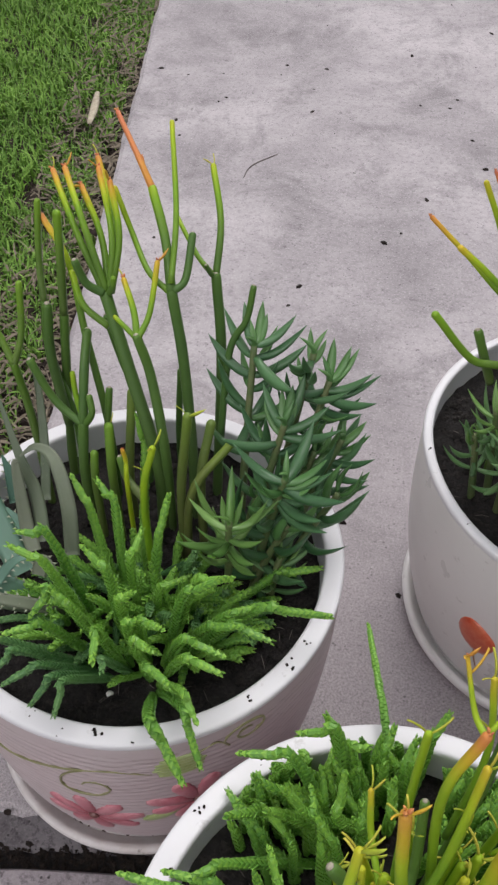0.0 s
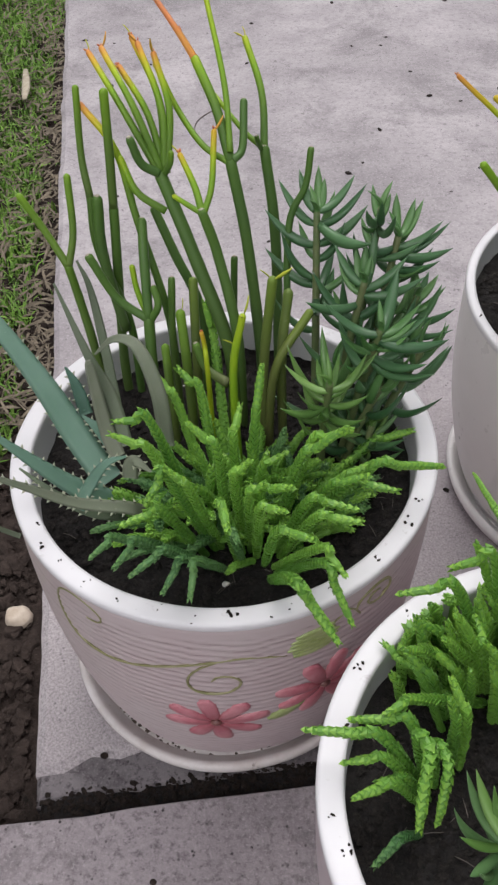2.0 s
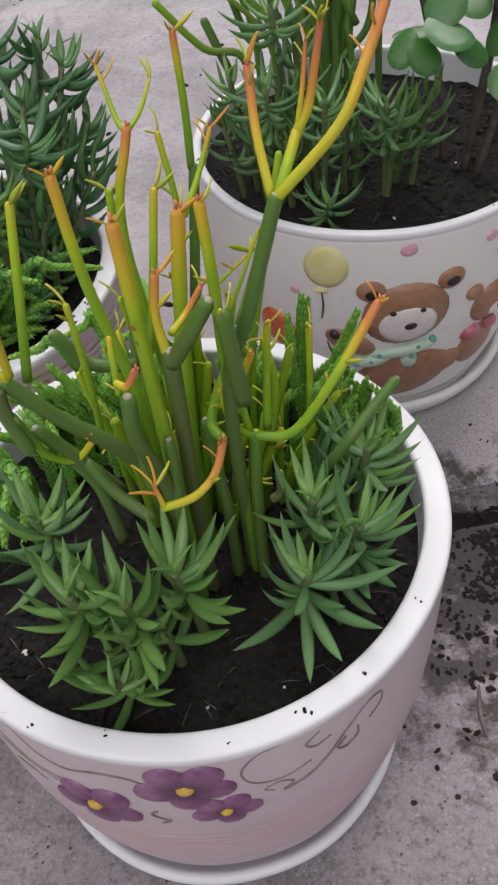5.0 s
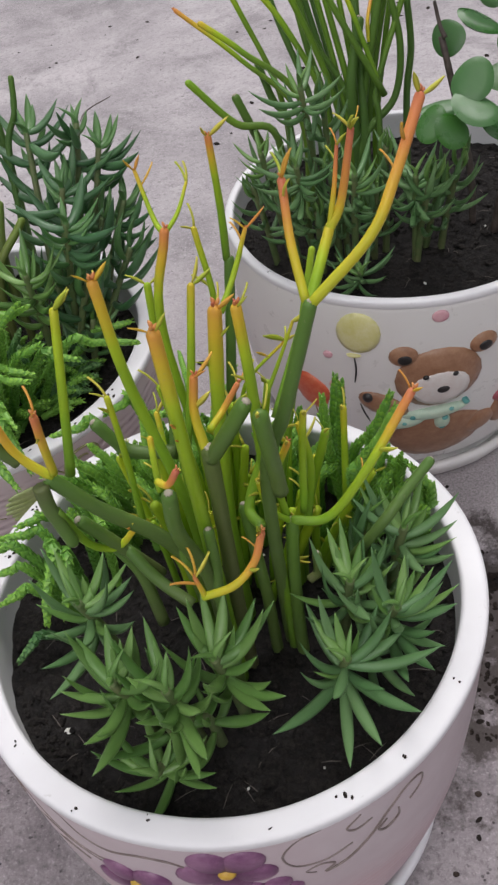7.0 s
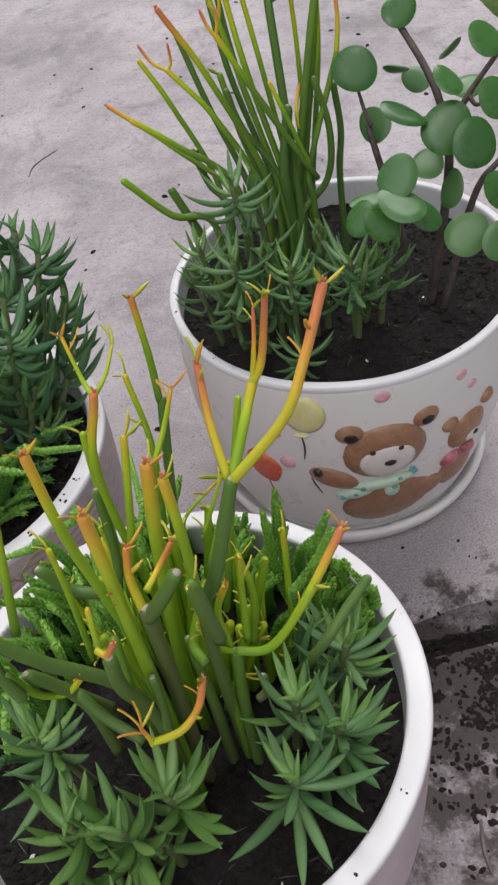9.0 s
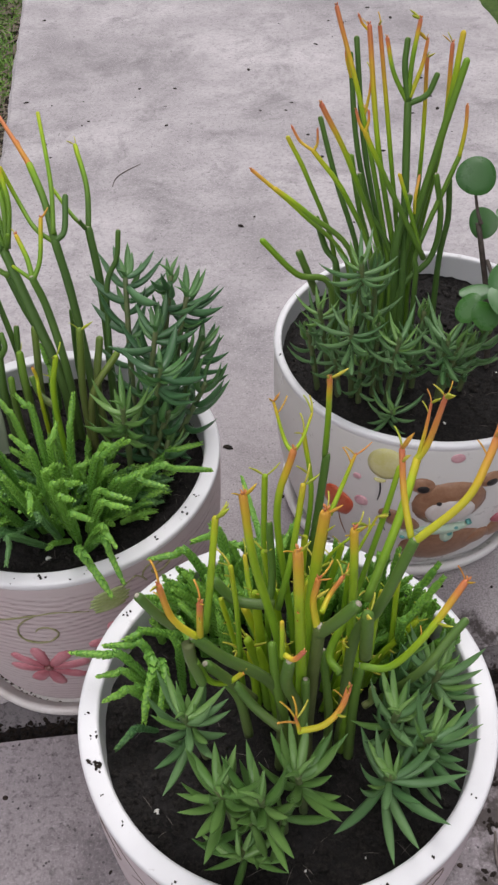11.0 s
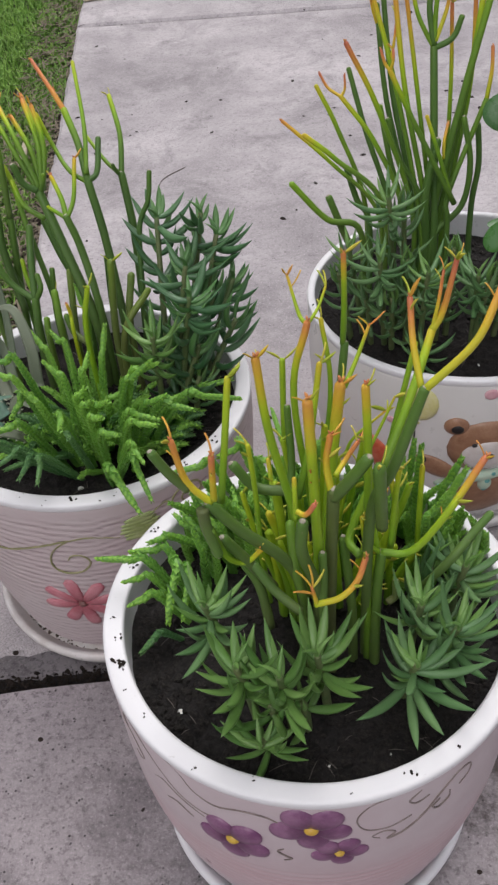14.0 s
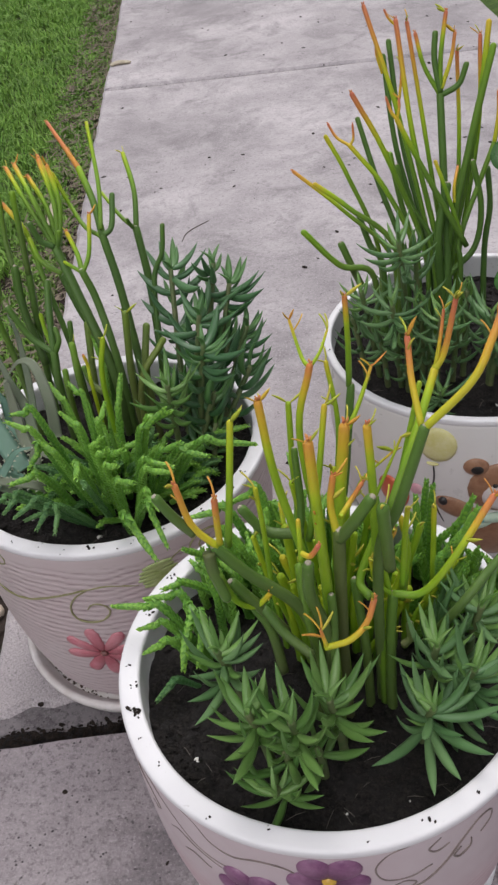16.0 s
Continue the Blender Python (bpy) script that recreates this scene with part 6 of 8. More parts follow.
stem(sticks_c, [(0.284, 0.420, 0.171), (0.284, 0.420, 0.215), (0.294, 0.432, 0.288), (0.300, 0.445, 0.337)], 0.0024, 0.0022, 0.10, 0.14, bark=0.2)
stem(sticks_c, [(0.299, 0.445, 0.337), (0.300, 0.445, 0.362), (0.300, 0.443, 0.392)], 0.0017, 0.0014, 0.36, 0.92, leaves=2)
stem(sticks_c, [(0.286, 0.425, 0.261), (0.292, 0.435, 0.317), (0.288, 0.445, 0.353)], 0.0015, 0.0013, 0.34, 0.70, leaves=3)
stem(sticks_c, [(0.282, 0.400, 0.171), (0.282, 0.400, 0.242), (0.274, 0.407, 0.333), (0.282, 0.413, 0.373)], 0.0020, 0.0018, 0.18, 0.90)
stem(sticks_c, [(0.282, 0.413, 0.372), (0.278, 0.420, 0.374), (0.273, 0.430, 0.389)], 0.0013, 0.0007, 0.55, 0.80, leaves=3)
stem(sticks_c, [(0.282, 0.413, 0.372), (0.287, 0.420, 0.376), (0.291, 0.428, 0.383)], 0.0010, 0.0006, 0.55, 0.70, leaves=2)
stem(sticks_c, [(0.285, 0.345, 0.171), (0.285, 0.345, 0.286), (0.284, 0.348, 0.336), (0.283, 0.350, 0.376)], 0.0029, 0.0024, 0.42, 0.84, leaves=4)
stem(sticks_c, [(0.274, 0.390, 0.279), (0.281, 0.400, 0.309), (0.287, 0.415, 0.347)], 0.0019, 0.0016, 0.36, 0.72, leaves=2)
stem(sticks_c, [(0.288, 0.380, 0.171), (0.288, 0.380, 0.241), (0.292, 0.388, 0.304), (0.297, 0.395, 0.349)], 0.0031, 0.0028, 0.36, 0.82, leaves=3)
stem(sticks_c, [(0.299, 0.395, 0.348), (0.305, 0.405, 0.357), (0.311, 0.412, 0.371)], 0.0014, 0.0008, 0.55, 0.80, leaves=4)
stem(sticks_c, [(0.309, 0.360, 0.171), (0.309, 0.360, 0.300), (0.309, 0.364, 0.340), (0.308, 0.367, 0.370)], 0.0022, 0.0020, 0.34, 0.78, leaves=3)
stem(sticks_c, [(0.310, 0.400, 0.300), (0.317, 0.405, 0.314), (0.324, 0.410, 0.329)], 0.0010, 0.0006, 0.55, 0.70, leaves=4)
stem(sticks_c, [(0.299, 0.410, 0.291), (0.304, 0.410, 0.303), (0.320, 0.415, 0.316)], 0.0010, 0.0006, 0.55, 0.80, leaves=3)
stem(sticks_c, [(0.275, 0.370, 0.171), (0.275, 0.370, 0.267), (0.263, 0.378, 0.334), (0.259, 0.384, 0.374)], 0.0024, 0.0020, 0.32, 0.84, leaves=3)
stem(sticks_c, [(0.268, 0.410, 0.171), (0.268, 0.410, 0.246), (0.267, 0.420, 0.300), (0.268, 0.427, 0.341)], 0.0020, 0.0016, 0.34, 0.50, leaves=2)
stem(sticks_c, [(0.240, 0.352, 0.315), (0.244, 0.362, 0.346), (0.247, 0.372, 0.373)], 0.0018, 0.0016, 0.42, 0.65, leaves=3)
stem(sticks_c, [(0.274, 0.352, 0.171), (0.274, 0.352, 0.259), (0.248, 0.345, 0.304), (0.236, 0.343, 0.323)], 0.0032, 0.0027, 0.12, 0.14, bark=0.5)
stem(sticks_c, [(0.237, 0.343, 0.324), (0.227, 0.344, 0.337), (0.223, 0.345, 0.360)], 0.0018, 0.0015, 0.46, 0.90, leaves=3)
stem(sticks_c, [(0.239, 0.341, 0.328), (0.240, 0.339, 0.343), (0.241, 0.338, 0.357)], 0.0016, 0.0015, 0.46, 0.95, leaves=3)
stem(sticks_c, [(0.227, 0.344, 0.332), (0.220, 0.343, 0.343), (0.214, 0.343, 0.355)], 0.0025, 0.0023, 0.14, 0.12, bark=0.4)
stem(sticks_c, [(0.233, 0.340, 0.323), (0.234, 0.338, 0.313), (0.238, 0.336, 0.297)], 0.0030, 0.0025, 0.10, 0.14, bark=0.6)
stem(sticks_c, [(0.236, 0.338, 0.312), (0.241, 0.342, 0.288), (0.249, 0.347, 0.278), (0.258, 0.348, 0.287)], 0.0017, 0.0013, 0.36, 0.78, leaves=2)
stem(sticks_c, [(0.261, 0.352, 0.253), (0.249, 0.348, 0.279), (0.240, 0.345, 0.297)], 0.0028, 0.0027, 0.10, 0.14, bark=0.6)
stem(sticks_c, [(0.258, 0.345, 0.229), (0.254, 0.350, 0.256), (0.247, 0.352, 0.272)], 0.0027, 0.0024, 0.10, 0.14, bark=0.5)
stem(sticks_c, [(0.267, 0.400, 0.233), (0.258, 0.425, 0.245), (0.255, 0.438, 0.262)], 0.0017, 0.0014, 0.44, 0.70, leaves=2)
stem(sticks_c, [(0.254, 0.372, 0.261), (0.253, 0.380, 0.295), (0.251, 0.386, 0.320)], 0.0015, 0.0013, 0.46, 0.66, leaves=3)
stem(sticks_c, [(0.284, 0.338, 0.171), (0.284, 0.338, 0.260), (0.278, 0.332, 0.301), (0.279, 0.330, 0.323)], 0.0030, 0.0028, 0.10, 0.16, bark=0.6)
stem(sticks_c, [(0.277, 0.328, 0.333), (0.281, 0.325, 0.334), (0.285, 0.324, 0.341)], 0.0013, 0.0012, 0.55, 1.00)
stem(sticks_c, [(0.276, 0.332, 0.324), (0.276, 0.335, 0.335), (0.276, 0.338, 0.343)], 0.0013, 0.0011, 0.55, 0.72)
stem(sticks_c, [(0.283, 0.322, 0.276), (0.295, 0.323, 0.280), (0.303, 0.328, 0.286), (0.307, 0.333, 0.296)], 0.0016, 0.0015, 0.48, 0.96, leaves=4)
stem(sticks_c, [(0.284, 0.322, 0.276), (0.283, 0.322, 0.282), (0.282, 0.322, 0.288)], 0.0012, 0.0008, 0.55, 0.90, leaves=4)
stem(sticks_c, [(0.275, 0.335, 0.254), (0.262, 0.342, 0.263), (0.253, 0.348, 0.274)], 0.0025, 0.0024, 0.10, 0.14, bark=0.4)
stem(sticks_c, [(0.286, 0.335, 0.171), (0.286, 0.335, 0.250), (0.287, 0.338, 0.273), (0.287, 0.340, 0.291)], 0.0023, 0.0021, 0.12, 0.16, bark=0.3)
stem(sticks_c, [(0.313, 0.358, 0.171), (0.313, 0.358, 0.200), (0.314, 0.362, 0.237), (0.316, 0.364, 0.264)], 0.0030, 0.0027, 0.12, 0.20, bark=0.3)
stem(sticks_c, [(0.316, 0.364, 0.265), (0.331, 0.362, 0.268), (0.347, 0.367, 0.288), (0.366, 0.382, 0.312)], 0.0020, 0.0018, 0.42, 0.96, leaves=4)
stem(sticks_c, [(0.315, 0.364, 0.265), (0.308, 0.360, 0.278), (0.306, 0.358, 0.297)], 0.0014, 0.0011, 0.48, 0.70, leaves=4)
stem(sticks_c, [(0.314, 0.366, 0.265), (0.312, 0.370, 0.285), (0.318, 0.372, 0.301)], 0.0017, 0.0014, 0.51, 0.84, leaves=3)
stem(sticks_c, [(0.321, 0.370, 0.263), (0.323, 0.375, 0.291), (0.325, 0.378, 0.310)], 0.0017, 0.0014, 0.48, 0.65, leaves=3)
stem(sticks_c, [(0.321, 0.385, 0.237), (0.325, 0.392, 0.265), (0.322, 0.395, 0.288)], 0.0018, 0.0016, 0.41, 0.70, leaves=2)
stem(sticks_c, [(0.315, 0.346, 0.303), (0.314, 0.341, 0.327), (0.313, 0.338, 0.348)], 0.0030, 0.0029, 0.14, 0.18, bark=0.4, leaves=2)
stem(sticks_c, [(0.293, 0.345, 0.324), (0.300, 0.342, 0.337), (0.308, 0.341, 0.351)], 0.0029, 0.0028, 0.12, 0.16, bark=0.3)
stem(sticks_c, [(0.289, 0.352, 0.171), (0.289, 0.352, 0.223), (0.291, 0.350, 0.280), (0.293, 0.345, 0.328)], 0.0034, 0.0030, 0.14, 0.20, bark=0.9)
stem(sticks_c, [(0.292, 0.345, 0.328), (0.290, 0.350, 0.341), (0.292, 0.352, 0.355)], 0.0018, 0.0015, 0.55, 0.88, leaves=3)
stem(sticks_c, [(0.294, 0.350, 0.333), (0.298, 0.360, 0.332), (0.304, 0.365, 0.339)], 0.0014, 0.0011, 0.55, 0.95, leaves=3)
stem(sticks_c, [(0.330, 0.378, 0.205), (0.352, 0.376, 0.243), (0.366, 0.388, 0.253), (0.375, 0.396, 0.258)], 0.0025, 0.0024, 0.12, 0.12, bark=0.3)
stem(sticks_c, [(0.339, 0.408, 0.171), (0.339, 0.408, 0.229), (0.340, 0.415, 0.249), (0.341, 0.421, 0.270)], 0.0018, 0.0015, 0.46, 0.68, leaves=3)
stem(sticks_c, [(0.320, 0.364, 0.225), (0.324, 0.365, 0.229), (0.324, 0.366, 0.239)], 0.0021, 0.0021, 0.16, 0.18, bark=0.8)
stem(sticks_c, [(0.272, 0.385, 0.289), (0.253, 0.388, 0.289), (0.242, 0.390, 0.303)], 0.0029, 0.0027, 0.12, 0.14, bark=0.3)
stem(sticks_c, [(0.269, 0.390, 0.280), (0.271, 0.400, 0.294), (0.270, 0.410, 0.324)], 0.0022, 0.0019, 0.14, 0.20)
stem(sticks_c, [(0.305, 0.355, 0.273), (0.300, 0.365, 0.275), (0.309, 0.375, 0.296)], 0.0023, 0.0020, 0.36, 0.45)
stem(sticks_c, [(0.301, 0.360, 0.171), (0.301, 0.360, 0.221), (0.299, 0.365, 0.248), (0.297, 0.370, 0.269)], 0.0027, 0.0023, 0.14, 0.20, bark=0.4)
stem(sticks_c, [(0.278, 0.345, 0.171), (0.278, 0.345, 0.233), (0.273, 0.350, 0.268), (0.271, 0.360, 0.291)], 0.0024, 0.0023, 0.15, 0.25, bark=0.4)

for k in range(34):  # thin young stems crowding the middle
    w, far = SPROUT.uniform(0, 6.283), 0.034 * math.sqrt(SPROUT.random())
    x, y = 0.288 + 1.1 * far * math.cos(w), 0.402 + 0.65 * far * math.sin(w)
    tall = SPROUT.uniform(0.06, 0.14) - 0.7 * far
    lean = Vector((0.45 * (x - 0.288) + SPROUT.uniform(-0.012, 0.012), 0.4 * (y - 0.388) + SPROUT.uniform(-0.008, 0.012), 0))
    a, b = Vector((x, y, 0.172)), Vector((x, y, 0.172 + tall)) + lean
    r = SPROUT.uniform(0.0014, 0.0026)
    stem(sticks_c, [a, a.lerp(b, 0.5) - lean * 0.2, b], r * 1.25, r, SPROUT.uniform(0.32, 0.42), SPROUT.uniform(0.46, 0.68), leaves=SPROUT.randint(2, 4))

fingers_c = thing("finger_leaf_succulent", (0.290, 0.310, 0.175), "low rosettes of fresh green finger leaves in the purple-flowered pot", "succulent", "finger-leaved succulents")
WALLS[fingers_c.name] = POT_C
rosette(fingers_c, "grey", (0.232, 0.358, 0.178), (0.224, 0.348, 0.243), [((0.2240, 0.3480, 0.2400), (0.2144, 0.3675, 0.2536)), ((0.2240, 0.3480, 0.2395), (0.2204, 0.3616, 0.2488)), ((0.2240, 0.3480, 0.2386), (0.2261, 0.3590, 0.2459)), ((0.2240, 0.3480, 0.2400), (0.2358, 0.3651, 0.2527)), ((0.2240, 0.3480, 0.2399), (0.2462, 0.3594, 0.2519)), ((0.2240, 0.3480, 0.2384), (0.2478, 0.3542, 0.2490)), ((0.2240, 0.3480, 0.2369), (0.2489, 0.3483, 0.2470)), ((0.2240, 0.3480, 0.2354), (0.2079, 0.3478, 0.2413)), ((0.2240, 0.3480, 0.2324), (0.2099, 0.3365, 0.2369)), ((0.2240, 0.3480, 0.2310), (0.2104, 0.3224, 0.2358)), ((0.2240, 0.3480, 0.2310), (0.2155, 0.3079, 0.2362)), ((0.2240, 0.3480, 0.2324), (0.2374, 0.3349, 0.2371)), ((0.2240, 0.3480, 0.2310), (0.2405, 0.3273, 0.2363)), ((0.2240, 0.3480, 0.2369), (0.2306, 0.3537, 0.2416))], 1.1)
rosette(fingers_c, "green", (0.250, 0.318, 0.178), (0.244, 0.306, 0.249), [((0.2440, 0.3060, 0.2406), (0.2251, 0.3035, 0.2471)), ((0.2440, 0.3060, 0.2384), (0.2257, 0.2962, 0.2437)), ((0.2440, 0.3060, 0.2460), (0.2424, 0.3246, 0.2588)), ((0.2440, 0.3060, 0.2460), (0.2528, 0.3227, 0.2574)), ((0.2440, 0.3060, 0.2445), (0.2447, 0.3162, 0.2517)), ((0.2440, 0.3060, 0.2460), (0.2307, 0.3212, 0.2565)), ((0.2440, 0.3060, 0.2370), (0.2385, 0.2731, 0.2411)), ((0.2440, 0.3060, 0.2451), (0.2481, 0.3177, 0.2531)), ((0.2440, 0.3060, 0.2370), (0.2339, 0.2857, 0.2403)), ((0.2440, 0.3060, 0.2391), (0.2594, 0.2974, 0.2442))], 1.1)
rosette(fingers_c, "green", (0.268, 0.316, 0.178), (0.265, 0.301, 0.249), [((0.2650, 0.3010, 0.2460), (0.2581, 0.3239, 0.2622)), ((0.2650, 0.3010, 0.2455), (0.2620, 0.3146, 0.2555)), ((0.2650, 0.3010, 0.2445), (0.2662, 0.3123, 0.2524)), ((0.2650, 0.3010, 0.2422), (0.2507, 0.3061, 0.2485)), ((0.2650, 0.3010, 0.2420), (0.2722, 0.3063, 0.2452)), ((0.2650, 0.3010, 0.2387), (0.2781, 0.2936, 0.2430)), ((0.2650, 0.3010, 0.2370), (0.2806, 0.2756, 0.2427)), ((0.2650, 0.3010, 0.2370), (0.2781, 0.2689, 0.2424)), ((0.2650, 0.3010, 0.2377), (0.2530, 0.2922, 0.2406)), ((0.2650, 0.3010, 0.2370), (0.2671, 0.2883, 0.2384)), ((0.2650, 0.3010, 0.2437), (0.2761, 0.3098, 0.2506))], 1.1)
rosette(fingers_c, "green", (0.287, 0.326, 0.178), (0.283, 0.313, 0.249), [((0.2830, 0.3130, 0.2460), (0.2699, 0.3298, 0.2581)), ((0.2830, 0.3130, 0.2460), (0.2793, 0.3360, 0.2607)), ((0.2830, 0.3130, 0.2460), (0.2881, 0.3349, 0.2614)), ((0.2830, 0.3130, 0.2460), (0.3003, 0.3303, 0.2597)), ((0.2830, 0.3130, 0.2460), (0.3073, 0.3280, 0.2604)), ((0.2830, 0.3130, 0.2409), (0.2998, 0.3133, 0.2463)), ((0.2830, 0.3130, 0.2371), (0.3096, 0.2974, 0.2452)), ((0.2830, 0.3130, 0.2370), (0.3034, 0.2925, 0.2437)), ((0.2830, 0.3130, 0.2373), (0.2773, 0.3039, 0.2387)), ((0.2830, 0.3130, 0.2432), (0.2748, 0.3225, 0.2492)), ((0.2830, 0.3130, 0.2435), (0.2915, 0.3224, 0.2504))], 1.1)
rosette(fingers_c, "green", (0.257, 0.304, 0.178), (0.253, 0.291, 0.203), [((0.2530, 0.2910, 0.1989), (0.2328, 0.3012, 0.2094)), ((0.2530, 0.2910, 0.1940), (0.2361, 0.2862, 0.1993)), ((0.2530, 0.2910, 0.1910), (0.2494, 0.2746, 0.1930)), ((0.2530, 0.2910, 0.1959), (0.2776, 0.2890, 0.2051)), ((0.2530, 0.2910, 0.1943), (0.2776, 0.2841, 0.2022)), ((0.2530, 0.2910, 0.1980), (0.2649, 0.2984, 0.2051)), ((0.2530, 0.2910, 0.1990), (0.2592, 0.3023, 0.2065)), ((0.2530, 0.2910, 0.1978), (0.2432, 0.2992, 0.2038))], 0.9)
rosette(fingers_c, "grey", (0.355, 0.384, 0.178), (0.362, 0.378, 0.238), [((0.3620, 0.3780, 0.2341), (0.3537, 0.3934, 0.2439)), ((0.3620, 0.3780, 0.2350), (0.3716, 0.3958, 0.2469)), ((0.3620, 0.3780, 0.2321), (0.3732, 0.3861, 0.2388)), ((0.3620, 0.3780, 0.2306), (0.3840, 0.3775, 0.2386)), ((0.3620, 0.3780, 0.2288), (0.3820, 0.3704, 0.2355)), ((0.3620, 0.3780, 0.2273), (0.3812, 0.3645, 0.2338)), ((0.3620, 0.3780, 0.2334), (0.3413, 0.3896, 0.2445)), ((0.3620, 0.3780, 0.2297), (0.3481, 0.3783, 0.2346)), ((0.3620, 0.3780, 0.2326), (0.3665, 0.3882, 0.2397)), ((0.3620, 0.3780, 0.2264), (0.3670, 0.3649, 0.2286)), ((0.3620, 0.3780, 0.2334), (0.3585, 0.3910, 0.2416))], 1.1)
rosette(fingers_c, "grey", (0.332, 0.362, 0.178), (0.337, 0.355, 0.234), [((0.3370, 0.3550, 0.2310), (0.3293, 0.3748, 0.2438)), ((0.3370, 0.3550, 0.2310), (0.3349, 0.3766, 0.2459)), ((0.3370, 0.3550, 0.2303), (0.3427, 0.3692, 0.2402)), ((0.3370, 0.3550, 0.2291), (0.3487, 0.3657, 0.2369)), ((0.3370, 0.3550, 0.2276), (0.3548, 0.3592, 0.2351)), ((0.3370, 0.3550, 0.2243), (0.3558, 0.3466, 0.2298)), ((0.3370, 0.3550, 0.2220), (0.3214, 0.3402, 0.2262)), ((0.3370, 0.3550, 0.2250), (0.3121, 0.3505, 0.2327)), ((0.3370, 0.3550, 0.2299), (0.3320, 0.3693, 0.2385)), ((0.3370, 0.3550, 0.2220), (0.3442, 0.3402, 0.2246))], 1.1)
rosette(fingers_c, "grey", (0.348, 0.356, 0.178), (0.355, 0.343, 0.230), [((0.3550, 0.3430, 0.2270), (0.3785, 0.3556, 0.2403)), ((0.3550, 0.3430, 0.2244), (0.3794, 0.3471, 0.2346)), ((0.3550, 0.3430, 0.2227), (0.3788, 0.3413, 0.2313)), ((0.3550, 0.3430, 0.2183), (0.3719, 0.3267, 0.2237)), ((0.3550, 0.3430, 0.2259), (0.3702, 0.3539, 0.2360)), ((0.3550, 0.3430, 0.2261), (0.3638, 0.3559, 0.2353)), ((0.3550, 0.3430, 0.2270), (0.3600, 0.3599, 0.2387)), ((0.3550, 0.3430, 0.2201), (0.3475, 0.3373, 0.2224)), ((0.3550, 0.3430, 0.2180), (0.3666, 0.3172, 0.2230)), ((0.3550, 0.3430, 0.2180), (0.3560, 0.3136, 0.2212)), ((0.3550, 0.3430, 0.2240), (0.3452, 0.3508, 0.2299))], 1.1)
rosette(fingers_c, "grey", (0.328, 0.336, 0.178), (0.333, 0.325, 0.223), [((0.3330, 0.3250, 0.2110), (0.3007, 0.2982, 0.2162)), ((0.3330, 0.3250, 0.2137), (0.3199, 0.3212, 0.2175)), ((0.3330, 0.3250, 0.2198), (0.3202, 0.3407, 0.2305)), ((0.3330, 0.3250, 0.2110), (0.3433, 0.2902, 0.2163)), ((0.3330, 0.3250, 0.2110), (0.3303, 0.2832, 0.2134)), ((0.3330, 0.3250, 0.2110), (0.3599, 0.3014, 0.2205)), ((0.3330, 0.3250, 0.2167), (0.3703, 0.3235, 0.2303)), ((0.3330, 0.3250, 0.2175), (0.3383, 0.3338, 0.2230)), ((0.3330, 0.3250, 0.2184), (0.3566, 0.3326, 0.2293)), ((0.3330, 0.3250, 0.2198), (0.3295, 0.3407, 0.2298))], 1.1)
finger_shoot(fingers_c, (0.261, 0.312, 0.180), (0.260, 0.309, 0.200), (0.259, 0.305, 0.216), 4, "green", size=0.85, span=0.02, turn=0.6, low=108, high=70)
finger_shoot(fingers_c, (0.276, 0.314, 0.180), (0.276, 0.311, 0.200), (0.275, 0.308, 0.216), 3, "green", size=0.85, span=0.016, turn=0.1, low=104, high=70)
finger_shoot(fingers_c, (0.340, 0.384, 0.180), (0.343, 0.386, 0.204), (0.347, 0.388, 0.224), 6, "grey", size=0.85, span=0.028, turn=0.5, low=80, high=10)
finger_shoot(fingers_c, (0.348, 0.366, 0.180), (0.350, 0.364, 0.199), (0.352, 0.362, 0.214), 5, "grey", size=0.85, span=0.024, turn=0.0, low=98, high=50)
finger_shoot(fingers_c, (0.342, 0.346, 0.180), (0.343, 0.343, 0.194), (0.345, 0.340, 0.206), 4, "grey", size=0.85, span=0.018, turn=0.3, low=104, high=60)

chains_c = thing("watch_chain_plant", (0.270, 0.440, 0.175), "bright green watch chain succulent round the pencil cactus's foot", "succulent", "watch chain plants")
WALLS[chains_c.name] = POT_C
chain(chains_c, [(0.207, 0.391, 0.180), (0.186, 0.396, 0.222), (0.154, 0.400, 0.221)], size=0.80)
chain(chains_c, [(0.208, 0.396, 0.180), (0.197, 0.401, 0.226), (0.172, 0.404, 0.222)], size=0.80)
chain(chains_c, [(0.207, 0.394, 0.180), (0.200, 0.396, 0.222), (0.203, 0.388, 0.226), (0.200, 0.375, 0.218), (0.198, 0.364, 0.206)], size=0.90)
chain(chains_c, [(0.210, 0.394, 0.180), (0.207, 0.394, 0.220), (0.210, 0.384, 0.224), (0.208, 0.374, 0.214), (0.206, 0.368, 0.205)], size=0.76)
chain(chains_c, [(0.205, 0.385, 0.180), (0.190, 0.382, 0.210), (0.173, 0.378, 0.205)], size=0.76)
chain(chains_c, [(0.206, 0.390, 0.180), (0.187, 0.390, 0.216), (0.170, 0.390, 0.212)], size=0.72)
chain(chains_c, [(0.207, 0.388, 0.180), (0.195, 0.386, 0.206), (0.182, 0.384, 0.206)], size=0.72)
chain(chains_c, [(0.202, 0.373, 0.180), (0.193, 0.366, 0.196), (0.181, 0.357, 0.189)], size=0.66, material=M_CHAIN_DARK)
chain(chains_c, [(0.217, 0.420, 0.180), (0.206, 0.434, 0.206), (0.191, 0.451, 0.200)], size=0.72)
chain(chains_c, [(0.216, 0.398, 0.180), (0.216, 0.402, 0.220), (0.212, 0.405, 0.238)], size=0.80)
